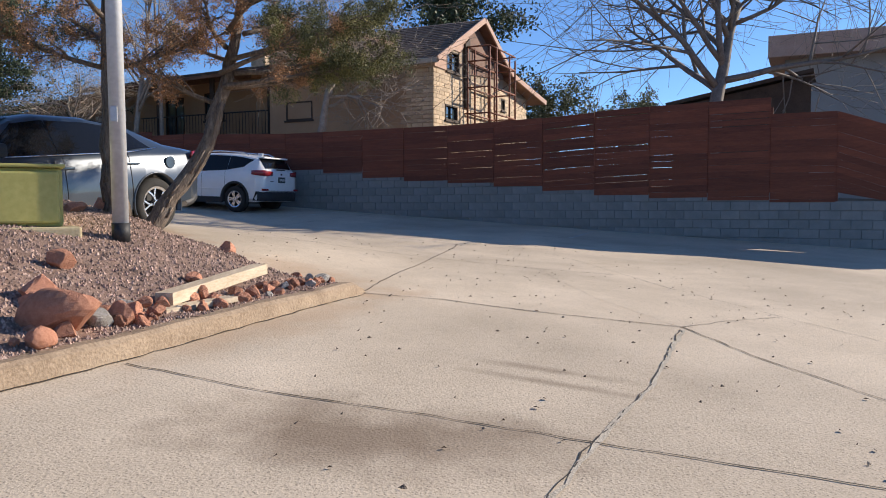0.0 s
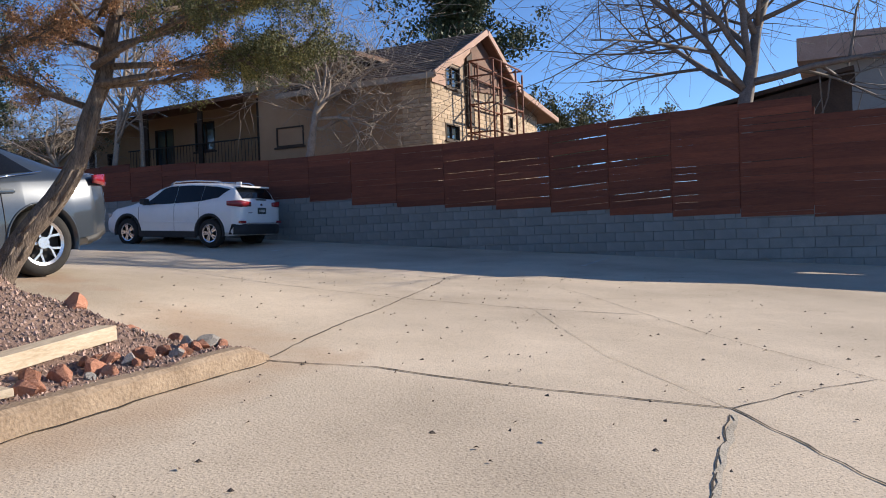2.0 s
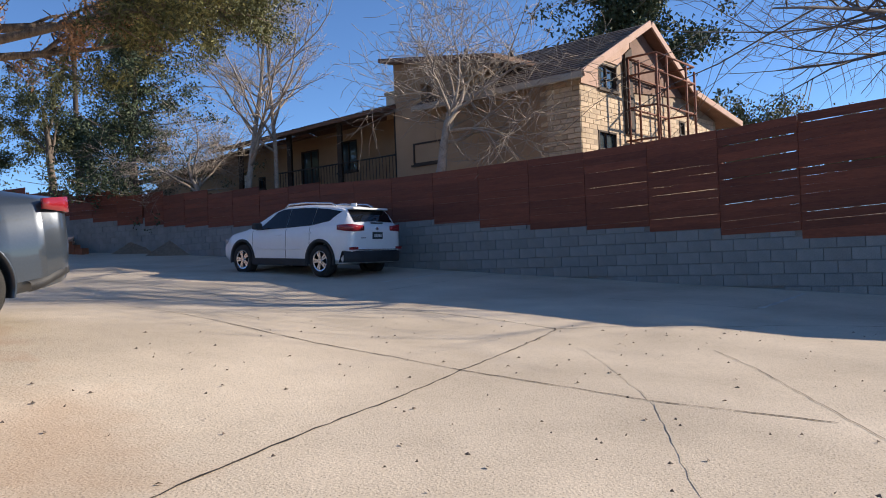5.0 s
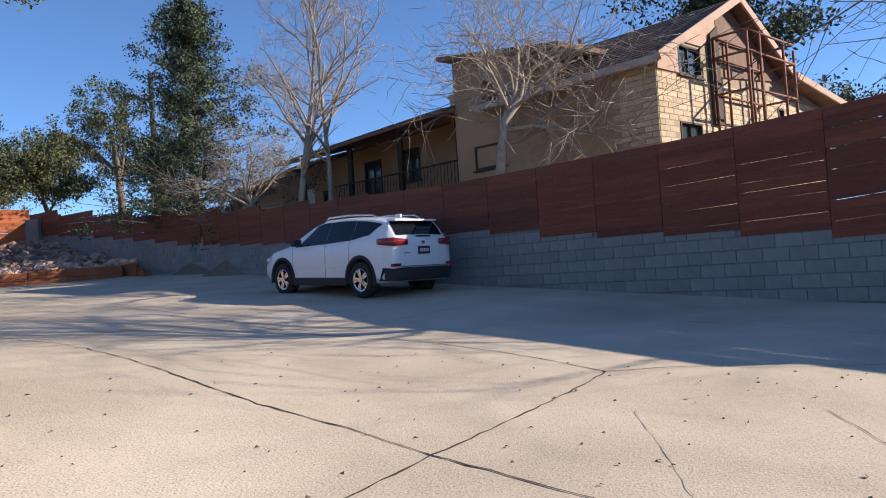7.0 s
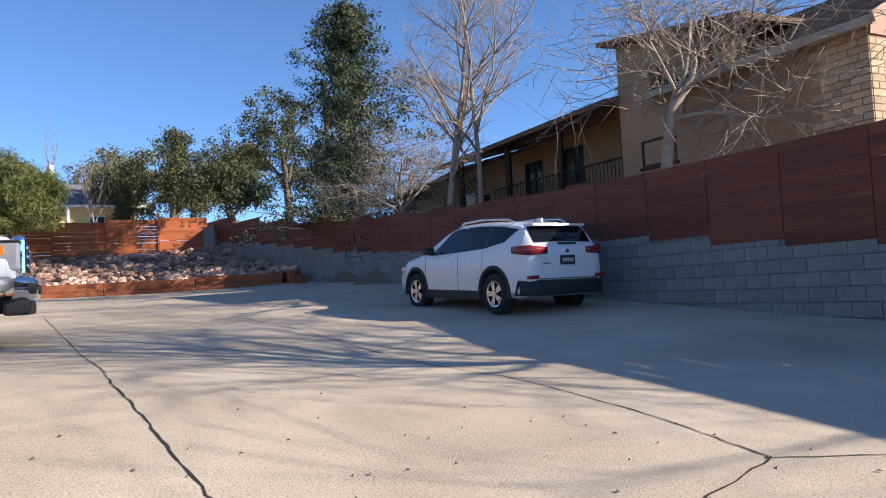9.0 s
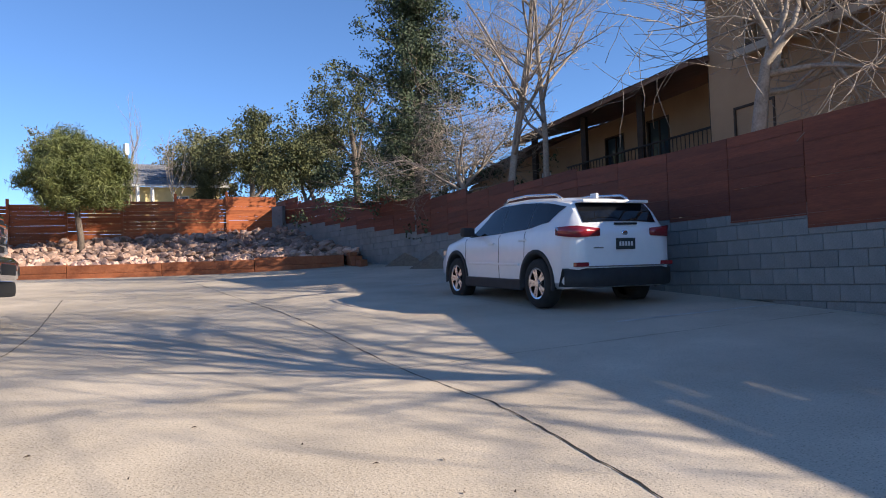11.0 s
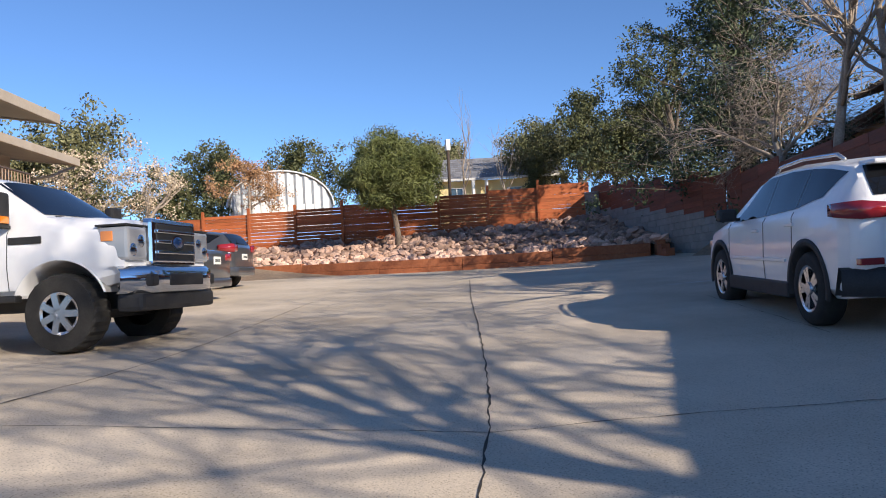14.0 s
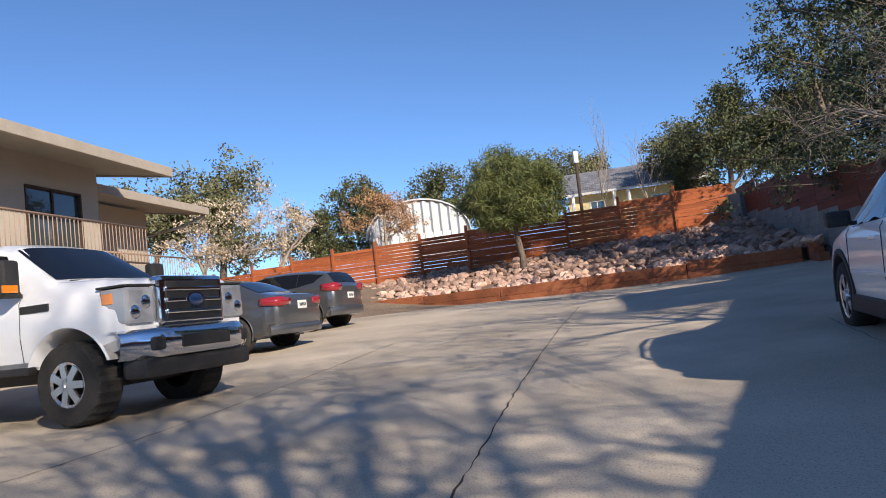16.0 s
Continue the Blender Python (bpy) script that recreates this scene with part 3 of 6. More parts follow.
planter = thing("planter_wall", Matrix(), "low rust-brown timber retaining wall of the rubble bed", "planter", kind="structure")
for i in range(6):
    u0, u1 = i * 2.9, i * 2.9 + 2.88
    for c in range(2):
        z0 = (planter_base(u0) + planter_base(u1)) / 2 - 0.12 + c * 0.27
        p = PA + PD * u0
        bm = bmesh.new()
        box(bm, (0, -0.1, 0), (u1 - u0, 0.1, 0.265), 0.012, frame_at(Vector((p.x, p.y, z0)), PD))
        part("timber", bm, TIMBER, planter)
for i in range(3):
    p = Vector((-17.2 - i * 0.55, 27.25 + i * 0.27, 0)) - N * 0.1
    bm = bmesh.new()
    box(bm, (0, -0.12, -0.25), (0.56, 0.12, 0.14 + i * 0.14), 0.012, frame_at(Vector((p.x, p.y, 2.33)), Vector((-0.894, 0.447, 0))))
    part("timber", bm, TIMBER, planter)


def bed_z(x, y):
    p = Vector((x, y, 0))
    u = (p - PA).dot(PD)
    q = -(p - PA).dot(PN)
    return planter_base(max(0, min(17, u))) + 0.3 + 0.23 * max(0, min(6.0, q)) + 0.12 * noise.noise(Vector((x * 0.8, y * 0.8, 3)))


def in_bed(x, y):
    p = Vector((x, y, 0))
    return -(p - PA).dot(PN) > 0.08 and (p - F0).dot(FN) > -0.6 and behind(x, y) < -0.05 and (p - PA).dot(PD) < 17.3


bed = grid("rubble_bed", [float(q) for q in np.arange(-37, -17, 0.35)], [float(q) for q in np.arange(10, 31, 0.35)], bed_z, GRAVELBED, in_bed)
tagged(bed, "sloping soil bed under pink rubble", "planting bed", kind="structure")


def rock_mesh(seed, flat=0.7, sub=1):
    rng = random.Random(seed)
    bm = bmesh.new()
    bmesh.ops.create_icosphere(bm, subdivisions=sub, radius=1.0)
    cuts = [(Vector((rng.gauss(0, 1), rng.gauss(0, 1), rng.gauss(0, 1))).normalized(), rng.uniform(0.45, 0.8)) for _ in range(7 if sub == 1 else 11)]
    for q in bm.verts:
        for n_, d_ in cuts:
            e = q.co.dot(n_) - d_
            if e > 0:
                q.co -= n_ * e
        q.co = Vector((q.co.x * 1.15, q.co.y * 0.9, q.co.z * flat))
    me = bpy.data.meshes.new("rock")
    bm.to_mesh(me)
    bm.free()
    return me


ROCKS = [rock_mesh(40 + i) for i in range(8)]
KERB_ROCKS = [rock_mesh(140 + i, 0.75, 3) for i in range(8)]
PINKS = []
for me in ROCKS:
    c = me.copy()
    c.materials.append(PINKROCK)
    PINKS.append(c)
rng = random.Random(11)
spots = []
while len(spots) < 1500:
    x, y = rng.uniform(-36, -17.5), rng.uniform(11, 31)
    if in_bed(x, y):
        spots.append((x, y))
spots.sort(key=lambda q: (Vector((q[0], q[1], 0)) - PA).dot(PN), reverse=True)
rv, rf = [], []
for i, (x, y) in enumerate(spots):
    r = rng.uniform(0.09, 0.24) * (1.25 if rng.random() < 0.12 else 1)
    m = Matrix.Translation((x, y, bed_z(x, y) + r * 0.3)) @ Euler((rng.uniform(-0.6, 0.6), rng.uniform(-0.6, 0.6), rng.uniform(0, 6.3))).to_matrix().to_4x4() @ Matrix.Diagonal((r, r * rng.uniform(0.7, 1.1), r * rng.uniform(0.7, 1.1), 1))
    me = PINKS[i % 8]
    if i < 300:
        ob = new("rubble_rock", me)
        ob.matrix_world = m
        tagged(ob, "pink broken rubble rock in the bed", "rock", "rubble in the planter")
    else:
        b = len(rv)
        rv += [m @ q.co for q in me.vertices]
        rf += [tuple(b + k for k in pl.vertices) for pl in me.polygons]
tagged(mesh_ob("rubble", rv, rf, PINKROCK), "pink broken rubble rocks heaped toward the fence", "rubble", kind="stuff")

# ---- kerb, gravel bed, and what stands in it ----
KL = [(-5.6, -3.5), (-3.5, 0.9), (-2.35, 3.2), (-2.0, 3.95), (-1.53, 5.2), (-1.18, 6.1), (-0.95, 6.65), (-0.86, 6.9)]
v, f = [], []
kp = []
for (ax, ay), (bx, by) in zip(KL, KL[1:]):
    kp += [(ax + (bx - ax) * i / 8, ay + (by - ay) * i / 8) for i in range(8)]
kp.append(KL[-1])
for i, (x, y) in enumerate(kp):
    x2, y2 = kp[min(i + 1, len(kp) - 1)]
    x1, y1 = kp[max(i - 1, 0)]
    l = math.hypot(x2 - x1, y2 - y1)
    nx, ny = -(y2 - y1) / l, (x2 - x1) / l
    z = lot_z(x, y)
    hgt = 0.125 * min(1.0, 0.35 + (len(kp) - 1 - i) / 10)
    wob = 0.01 * noise.noise(Vector((x * 3, y * 3, 0)))
    for o, h in ((0.0, -0.06), (0.015 + wob, hgt * 0.8), (0.045 + wob, hgt + wob), (0.15, hgt + wob * 0.5), (0.165, -0.06)):
        v.append((x + nx * o, y + ny * o, z + h))
for i in range(len(kp) - 1):
    for q in range(4):
        f.append((i * 5 + q, (i + 1) * 5 + q, (i + 1) * 5 + q + 1, i * 5 + q + 1))
f.append(tuple((len(kp) - 1) * 5 + q for q in range(5)))
kerb = mesh_ob("kerb", v, f, KERB, smooth=False)
tagged(kerb, "low worn tan concrete kerb along the gravel bed", "kerb", kind="structure")
joint([(x - 0.02 + 0.03, y - 0.02) for x, y in KL], 0.02, JOINT)

EDGE = [(-0.95, 6.95), (-1.75, 7.8), (-2.6, 8.6), (-3.4, 9.7), (-4.2, 10.3), (-6.5, 10.2), (-9.0, 8.5)]


def kerb_x(y):
    return float(np.interp(y, [q[1] for q in KL], [q[0] for q in KL])) - 0.12


def in_gravel(x, y):
    if y < 6.9:
        return x < kerb_x(y)
    xe = float(np.interp(y, [6.9, 7.25, 7.9, 8.3, 8.6], [-1.0, -2.0, -2.9, -3.8, -5.2]))
    return x < xe and y < 8.6


def gravel_z(x, y):
    if y < 6.9:
        d = kerb_x(y) - x
    else:
        d = float(np.interp(y, [6.9, 7.25, 7.9, 8.3, 8.6], [-1.0, -2.0, -2.9, -3.8, -5.2])) - x
    e = smooth(d / 2.2) if y < 6.9 else smooth(d / (2.2 - 1.3 * min(1.0, (y - 6.9) / 0.6)))
    rim = 0.1 if y < 6.2 else 0.1 * max(0.0, (7.4 - y) / 1.2)
    return lot_z(x, y) + 0.01 + max(0, rim) * (d > -0.1) + 0.42 * e + 0.03 * noise.noise(Vector((x * 1.5, y * 1.5, 9)))


gravel_bed = grid("gravel_bed", [float(q) for q in np.arange(-13, -0.7, 0.14)], [float(q) for q in np.arange(-4, 10.5, 0.14)], gravel_z, GRAVELBED, in_gravel)
tagged(gravel_bed, "reddish-brown gravel planting bed behind the kerb", "planting bed", kind="structure")
rng = random.Random(5)
gv, gf = [], []
tries = 0
while len(gv) < 5 * 17000 and tries < 60000:
    tries += 1
    x, y = -1.0 - 3.6 * rng.random() ** 1.2, rng.uniform(2.0, 8.6)
    if not in_gravel(x, y):
        continue
    r = rng.uniform(0.008, 0.02)
    z = gravel_z(x, y)
    b = len(gv)
    w = rng.uniform(0, 6.3)
    for q in range(4):
        gv.append((x + r * math.cos(w + q * 1.57) * rng.uniform(0.7, 1.2), y + r * math.sin(w + q * 1.57) * rng.uniform(0.7, 1.2), z - 0.002))
    gv.append((x + rng.uniform(-0.4, 0.4) * r, y + rng.uniform(-0.4, 0.4) * r, z + r * rng.uniform(0.7, 1.3)))
    gf += [(b + q, b + (q + 1) % 4, b + 4) for q in range(4)]
tagged(mesh_ob("gravel", gv, gf, GRAVEL), "loose reddish-brown gravel on the bed", "gravel", kind="stuff")


def rock(x, y, r, material, label, flat=1.0, zf=gravel_z, group="rocks along the kerb"):
    rg = random.Random(int(x * 1000 + y * 77))
    me = KERB_ROCKS[rg.randrange(8)].copy()
    me.materials.append(material)
    ob = new("rock", me)
    ob.matrix_world = Matrix.Translation((x, y, zf(x, y) + r * 0.35 * flat)) @ Euler((rg.uniform(-0.4, 0.4), rg.uniform(-0.4, 0.4), rg.uniform(0, 6.3))).to_matrix().to_4x4() @ Matrix.Diagonal((r, r * rg.uniform(0.75, 1.1), r * flat * rg.uniform(0.8, 1.2), 1))
    return tagged(ob, label, "rock", group)


rock(-2.42, 4.05, 0.24, REDROCK, "large angular red sandstone rock beside the kerb", 1.0)
rock(-2.75, 4.45, 0.15, REDROCK, "angular red sandstone rock", 1.0)
rng = random.Random(21)
for i in range(130):
    y = rng.uniform(1.6, 7.1)
    x = kerb_x(y) - 0.1 - abs(rng.gauss(0, 0.16 if y > 4.4 else 0.5))
    if in_gravel(x, y):
        rr = rng.uniform(0.03, 0.085) if y > 4.4 else rng.uniform(0.03, 0.12)
        white = rng.random() < 0.15
        rock(x, y, rr, GREYROCK if white else REDROCK, "small pale grey rock in the gravel" if white else "small red sandstone rock along the kerb")
for i in range(46):
    q = rng.random()
    y = 6.9 + 1.6 * q
    x = float(np.interp(y, [6.9, 7.25, 7.9, 8.3, 8.6], [-1.0, -2.0, -2.9, -3.8, -5.2])) - 0.05 - abs(rng.gauss(0, 0.1))
    rock(x, y, rng.uniform(0.03, 0.1), REDROCK, "small red rock edging the gravel bed")
for x, y in ((-2.9, 5.1), (-2.19, 6.95), (-3.75, 7.9), (-3.35, 7.95), (-3.9, 7.6), (-3.2, 4.5)):
    rock(x, y, 0.12, REDROCK, "red sandstone rock lying on the gravel")

# light pole
px, py = -2.86, 6.1
pole = thing("lamp_pole", pose(px, py, gravel_z(px, py) - 0.02, 0, -0.3, 0), "galvanised round steel lamp pole in the gravel", "pole")
rod("shaft", [(0, 0, 0), (0, 0, 2.6), (0, 0, 6.5)], 0.066, GALV, pole, sides=20)
rod("sleeve", [(0, 0, 0), (0, 0, 0.16)], 0.074, BLACKPLASTIC, pole, "dark base sleeve", sides=20)
boxpart("cover_plate", (-0.03, -0.075, 1.0), (0.03, -0.06, 1.13), GALV, pole, "small hand-hole cover")
part_rod = rod("bracket", [(0, 0, 6.45), (0.5, 0, 6.6)], 0.03, GALV, pole)

# transformer box on its pad
tx = thing("transformer_box", pose(-3.92, 6.1, gravel_z(-3.3, 5.9) - 0.07, 0, 0, 29), "faded olive-green steel utility box on a concrete pad", "utility box")
boxpart("pad", (-1.7, -0.62, 0), (0.62, 0.8, 0.1), PAD, tx, "tan concrete pad", 0.02)
boxpart("cabinet", (-1.5, -0.45, 0.1), (0.5, 0.7, 0.58), GREENBOX, tx, "", 0.03)
boxpart("door", (-0.02, -0.5, 0.13), (0.47, -0.452, 0.55), GREENBOX, tx, "", 0.02)
boxpart("door", (-0.9, -0.5, 0.13), (-0.05, -0.452, 0.55), GREENBOX, tx, "", 0.02)
boxpart("lid", (-1.52, -0.5, 0.58), (0.52, 0.72, 0.61), GREENBOX, tx, "", 0.012)
boxpart("latch", (-0.1, -0.515, 0.45), (-0.06, -0.5, 0.49), RUST, tx, "rusty latch", 0.004)

# loose lumber lying on the rocks
for n, (a, b, lift, w, h) in enumerate((((-2.12, 4.95), (-1.78, 6.5), 0.1, 0.14, 0.09), ((-2.1, 4.8), (-1.75, 5.35), 0.03, 0.14, 0.04))):
    A, Bq = Vector((*a, 0.81 + lift * 0.6)), Vector((*b, (0.89 if n == 0 else 0.83) + lift * 0.6))
    lum = thing("lumber", Matrix.Translation(A), "raw pale lumber beam lying on the rocks" if n == 0 else "short pale board under the beam", "lumber")
    dd = (Bq - A)
    bm = bmesh.new()
    box(bm, (0, -w / 2, 0), (dd.length, w / 2, h), 0.004, dd.to_track_quat("X", "Z").to_matrix().to_4x4())
    part("beam" if n == 0 else "board", bm, NEWWOOD, lum)


# ---- vehicles ----
def loft(spec):
    """Half-profile rings along the car from its station table."""
    st = spec["stations"]
    xs = [q[0] for q in st]
    keys = list(zip(*[q[1:] for q in st]))

    def ring(x):
        zlo, zb, zt, wl, wb, wt = [float(np.interp(x, xs, k)) for k in keys]
        gap = max(zt - zb, 0.015)
        wm = max(wl, wb) * 1.015
        wg = wb - 0.03
        return [(0, zlo), (wl * 0.9, zlo), (wl, zlo + 0.09), (wm, zlo + 0.45 * (zb - zlo)), (wm * 0.995, zlo + 0.62 * (zb - zlo)), (wb, zb - 0.05), (wg, zb),
                (wg + (wt - wg) * 0.55, zb + gap * 0.5), (wt, zb + gap * 0.9), (wt - 0.1 * min(1, gap * 3), zb + gap * 0.985), (wt * 0.45, zb + gap + 0.012), (0, zb + gap + 0.018)]
    return ring, xs


def glass_patch(name, fn, nu, nv, material, parent, label=""):
    v = [fn(i / nu, j / nv) for i in range(nu + 1) for j in range(nv + 1)]
    f = [(i * (nv + 1) + j, (i + 1) * (nv + 1) + j, (i + 1) * (nv + 1) + j + 1, i * (nv + 1) + j + 1) for i in range(nu) for j in range(nv)]
    ob = mesh_ob(name, v, f, material, parent, label, smooth=True)
    return ob


def wheel(parent, x, y, r, w, side, spokes, rim_r, chunky=False, mat_rim=ALLOY):
    rng = random.Random(2)
    v, f = [], []
    prof = [(rim_r, -w / 2), (rim_r + 0.02, -w / 2 - 0.005), (r - 0.03, -w / 2), (r - 0.006, -w / 2 + 0.03), (r, -w / 4), (r, w / 4), (r - 0.006, w / 2 - 0.03), (r - 0.03, w / 2), (rim_r + 0.02, w / 2 + 0.005), (rim_r, w / 2)]
    k = 48
    for i in range(k):
        a = 2 * math.pi * i / k
        for n, (rr, yy) in enumerate(prof):
            if chunky and 3 <= n <= 6 and i % 2:
                rr -= 0.018
            v.append((rr * math.cos(a), yy, rr * math.sin(a)))
    m = len(prof)
    for i in range(k):
        j = (i + 1) % k
        for n in range(m - 1):
            f.append((i * m + n, j * m + n, j * m + n + 1, i * m + n + 1))
    hub = new("wheel")
    hub.parent = parent
    hub.location = (x, y, r)
    mesh_ob("tyre", v, f, RUBBER, hub, "black rubber tyre", smooth=not chunky)
    bm = bmesh.new()
    yo = side * (w / 2 - 0.015)
    # dished rim ring, dark back and spokes
    bmesh.ops.create_cone(bm, cap_ends=True, segments=32, radius1=rim_r, radius2=rim_r, depth=0.02, matrix=Matrix.Translation((0, yo - side * 0.09, 0)) @ Euler((math.pi / 2, 0, 0)).to_matrix().to_4x4())
    part("wheel_well", bm, BLACKPLASTIC, hub, "dark wheel back")
    bm = bmesh.new()
    for i in range(40):
        a0, a1 = 2 * math.pi * i / 40, 2 * math.pi * (i + 1) / 40
        q = [bm.verts.new((rr * math.cos(a), yo + side * d, rr * math.sin(a))) for a, rr, d in ((a0, rim_r, 0.012), (a1, rim_r, 0.012), (a1, rim_r - 0.03, 0.0), (a0, rim_r - 0.03, 0.0))]
        bm.faces.new(q)
    pair = spokes["pair"]
    for i in range(spokes["n"]):
        for o in ((-pair, pair) if pair else (0,)):
            a = 2 * math.pi * i / spokes["n"]
            mt = Euler((0, -(a + o), 0)).to_matrix().to_4x4()
            fork = spokes.get("fork")
            if fork:
                # a short stem that splits into two arms reaching the rim
                box(bm, (0.03, yo - 0.03, -spokes["w"] * 0.4), (rim_r * 0.5, yo + 0.003 * side, spokes["w"] * 0.4), 0, mt)
                tip = Vector((rim_r - 0.012, 0, 0))
                for sg in (-1, 1):
                    e = Euler((0, -sg * fork, 0)).to_matrix() @ tip
                    st = Vector((rim_r * 0.46, 0, 0))
                    dv = e - st
                    am = mt @ Matrix.Translation(st) @ Euler((0, -math.atan2(dv.z, dv.x), 0)).to_matrix().to_4x4()
                    box(bm, (0, yo - 0.03, -spokes["w"] * 0.33), (dv.length, yo + 0.002 * side, spokes["w"] * 0.33), 0, am)
                continue
            box(bm, (0.03, yo - 0.03, -spokes["w"] / 2), (rim_r - 0.01, yo + side * 0.004 if side > 0 else yo + 0.0, spokes["w"] / 2), 0, mt)
    bmesh.ops.create_cone(bm, cap_ends=True, segments=16, radius1=0.075, radius2=0.06, depth=0.06, matrix=Matrix.Translation((0, yo - side * 0.01, 0)) @ Euler((side * math.pi / 2 * -1, 0, 0)).to_matrix().to_4x4())
    part("rim", bm, mat_rim, hub, "silver alloy rim")
    return hub


def car(name, m, spec, label, category):
    """A lofted body with cut wheel arches, glass, lamps, wheels and trim."""
    root = thing(name, m, label, category)
    ring, xs = loft(spec)
    pts = sorted(set([round(x, 4) for x in np.linspace(xs[0], xs[-1], 70)] + xs))
    v, f = [], []
    k = 12
    rows = []
    for x in pts:
        r = ring(x)
        idx = []
        for y, z in r:
            idx.append(len(v))
            v.append((x, y, z))
        for y, z in reversed(r[1:-1]):
            idx.append(len(v))
            v.append((x, -y, z))
        rows.append(idx)
    n = len(rows[0])
    for a, b in zip(rows, rows[1:]):
        for i in range(n):
            j = (i + 1) % n
            f.append((a[i], a[j], b[j], b[i]))
    f.append(tuple(rows[0]))
    f.append(tuple(reversed(rows[-1])))
    body = mesh_ob("body", v, f, spec["paint"], root)
    bm = bmesh.new()
    bm.from_mesh(body.data)
    bmesh.ops.recalc_face_normals(bm, faces=bm.faces)
    bm.to_mesh(body.data)
    bm.free()
    body.data.shade_smooth()
    R, W2 = spec["wheel_r"], spec["half_w"]
    cutters = []
    for x in spec["axles"]:
        bm = bmesh.new()
        bmesh.ops.create_cone(bm, cap_ends=True, segments=40, radius1=R * spec.get("arch", 1.17), radius2=R * spec.get("arch", 1.17), depth=W2 * 2 + 0.6, matrix=Matrix.Translation((x, 0, R + 0.02)) @ Euler((math.pi / 2, 0, 0)).to_matrix().to_4x4())
        c = part("cutter", bm, BLACKPLASTIC)
        cutters.append(c)
        md = body.modifiers.new("cut", "BOOLEAN")
        md.operation, md.object, md.solver = "DIFFERENCE", c, "EXACT"
    root_m = root.matrix_world.copy()
    root.matrix_world = Matrix()
    bpy.context.view_layer.update()
    cut = bpy.data.meshes.new_from_object(body.evaluated_get(bpy.context.evaluated_depsgraph_get()))
    body.modifiers.clear()
    body.data = cut
    for p in cut.polygons:
        p.use_smooth = True
    cut.set_sharp_from_angle(angle=radians(38))
    for c in cutters:
        bpy.data.objects.remove(c)
    root.matrix_world = root_m

    def surf(x, a, side, off=0.006):
        """A point on the glasshouse side: a from the belt (0) to the roof rail (1)."""
        r = ring(x)
        (y0, z0), (y1, z1), (y2, z2) = r[6], r[7], r[8]
        y, z = (y0 + (y1 - y0) * a * 2, z0 + (z1 - z0) * a * 2) if a < 0.5 else (y1 + (y2 - y1) * (a * 2 - 1), z1 + (z2 - z1) * (a * 2 - 1))
        return (x, side * (y + off), z)

    for side in (1, -1):
        for quad in spec["side_windows"]:
            (xa0, a0), (xb0, b0), (xb1, b1), (xa1, a1) = quad

            def fn(u, w, q=quad, sd=side):
                x = (q[0][0] * (1 - u) + q[1][0] * u) * (1 - w) + (q[3][0] * (1 - u) + q[2][0] * u) * w
                a = (q[0][1] * (1 - u) + q[1][1] * u) * (1 - w) + (q[3][1] * (1 - u) + q[2][1] * u) * w
                return surf(x, a, sd)
            glass_patch("side_window", fn, 10, 6, CARGLASS, root, "dark tinted side window")
        for x in spec["axles"]:
            fy = side * (W2 - spec["tyre_w"] / 2 - 0.01)
            wheel(root, x, fy, R, spec["tyre_w"], side, spec["spokes"], spec["rim_r"], spec.get("chunky", False))
            # inner arch and its trim
            av, af = [], []
            A0 = R * spec.get("arch", 1.17)
            low = math.asin(max(-0.9, min(0.9, (ring(x)[0][1] - R - 0.02) / A0)))
            for i in range(21):
                a = low + (math.pi - 2 * low) * i / 20
                wdt = ring(x + A0 * math.cos(a))[3][0]
                for rr, yy in ((A0 - 0.004, wdt - 0.3), (A0 - 0.004, wdt + 0.008), (A0 + spec["trim"], wdt + 0.008), (A0 + spec["trim"], wdt - 0.02)):
                    av.append((x + rr * math.cos(a), side * yy, R + 0.02 + rr * math.sin(a)))
            for i in range(20):
                for q in range(3):
                    af.append((i * 4 + q, i * 4 + q + 1, (i + 1) * 4 + q + 1, (i + 1) * 4 + q))
            mesh_ob("arch_trim", av, af, BLACKPLASTIC if spec["trim"] > 0.02 else spec["paint"], root, smooth=True)
        for hx in spec["handles"]:
            r = ring(hx)
            boxpart("door_handle", (hx - 0.1, side * r[5][0] - 0.02, r[5][1] - 0.09), (hx + 0.1, side * r[5][0] + 0.025, r[5][1] - 0.055), spec["paint"], root, "", 0.01)
        mx = spec["mirror"]
        r = ring(mx)
        mir = boxpart("mirror", (mx - 0.07, side * (r[6][0] + 0.16) - 0.11, r[6][1] + 0.02), (mx + 0.07, side * (r[6][0] + 0.16) + 0.11, r[6][1] + spec.get("mirror_h", 0.17)), BLACKPLASTIC, root, "black door mirror", 0.04)
        boxpart("stalk", (mx - 0.02, min(side * r[6][0], side * (r[6][0] + 0.1)), r[6][1] + 0.02), (mx + 0.03, max(side * r[6][0], side * (r[6][0] + 0.1)), r[6][1] + 0.06), BLACKPLASTIC, mir, "", 0.006)
        for dx in spec["door_gaps"]:
            pts3 = [Vector((dx, side * (y + 0.001), z)) for y, z in ring(dx)[2:7]]
            rod("door_gap", pts3, 0.005, BLACKPLASTIC, root, sides=4)
        if spec.get("sill"):
            zl = spec["sill"]
            sv = []
            x0, x1 = spec["axles"][1] + R * 1.15, spec["axles"][0] - R * 1.15
            boxpart("sill_trim", (x0, side * ring(0)[2][0] - 0.04, zl[0]), (x1, side * ring(0)[2][0] + 0.04, zl[1]), BLACKPLASTIC, root, "black lower sill cladding", 0.02)

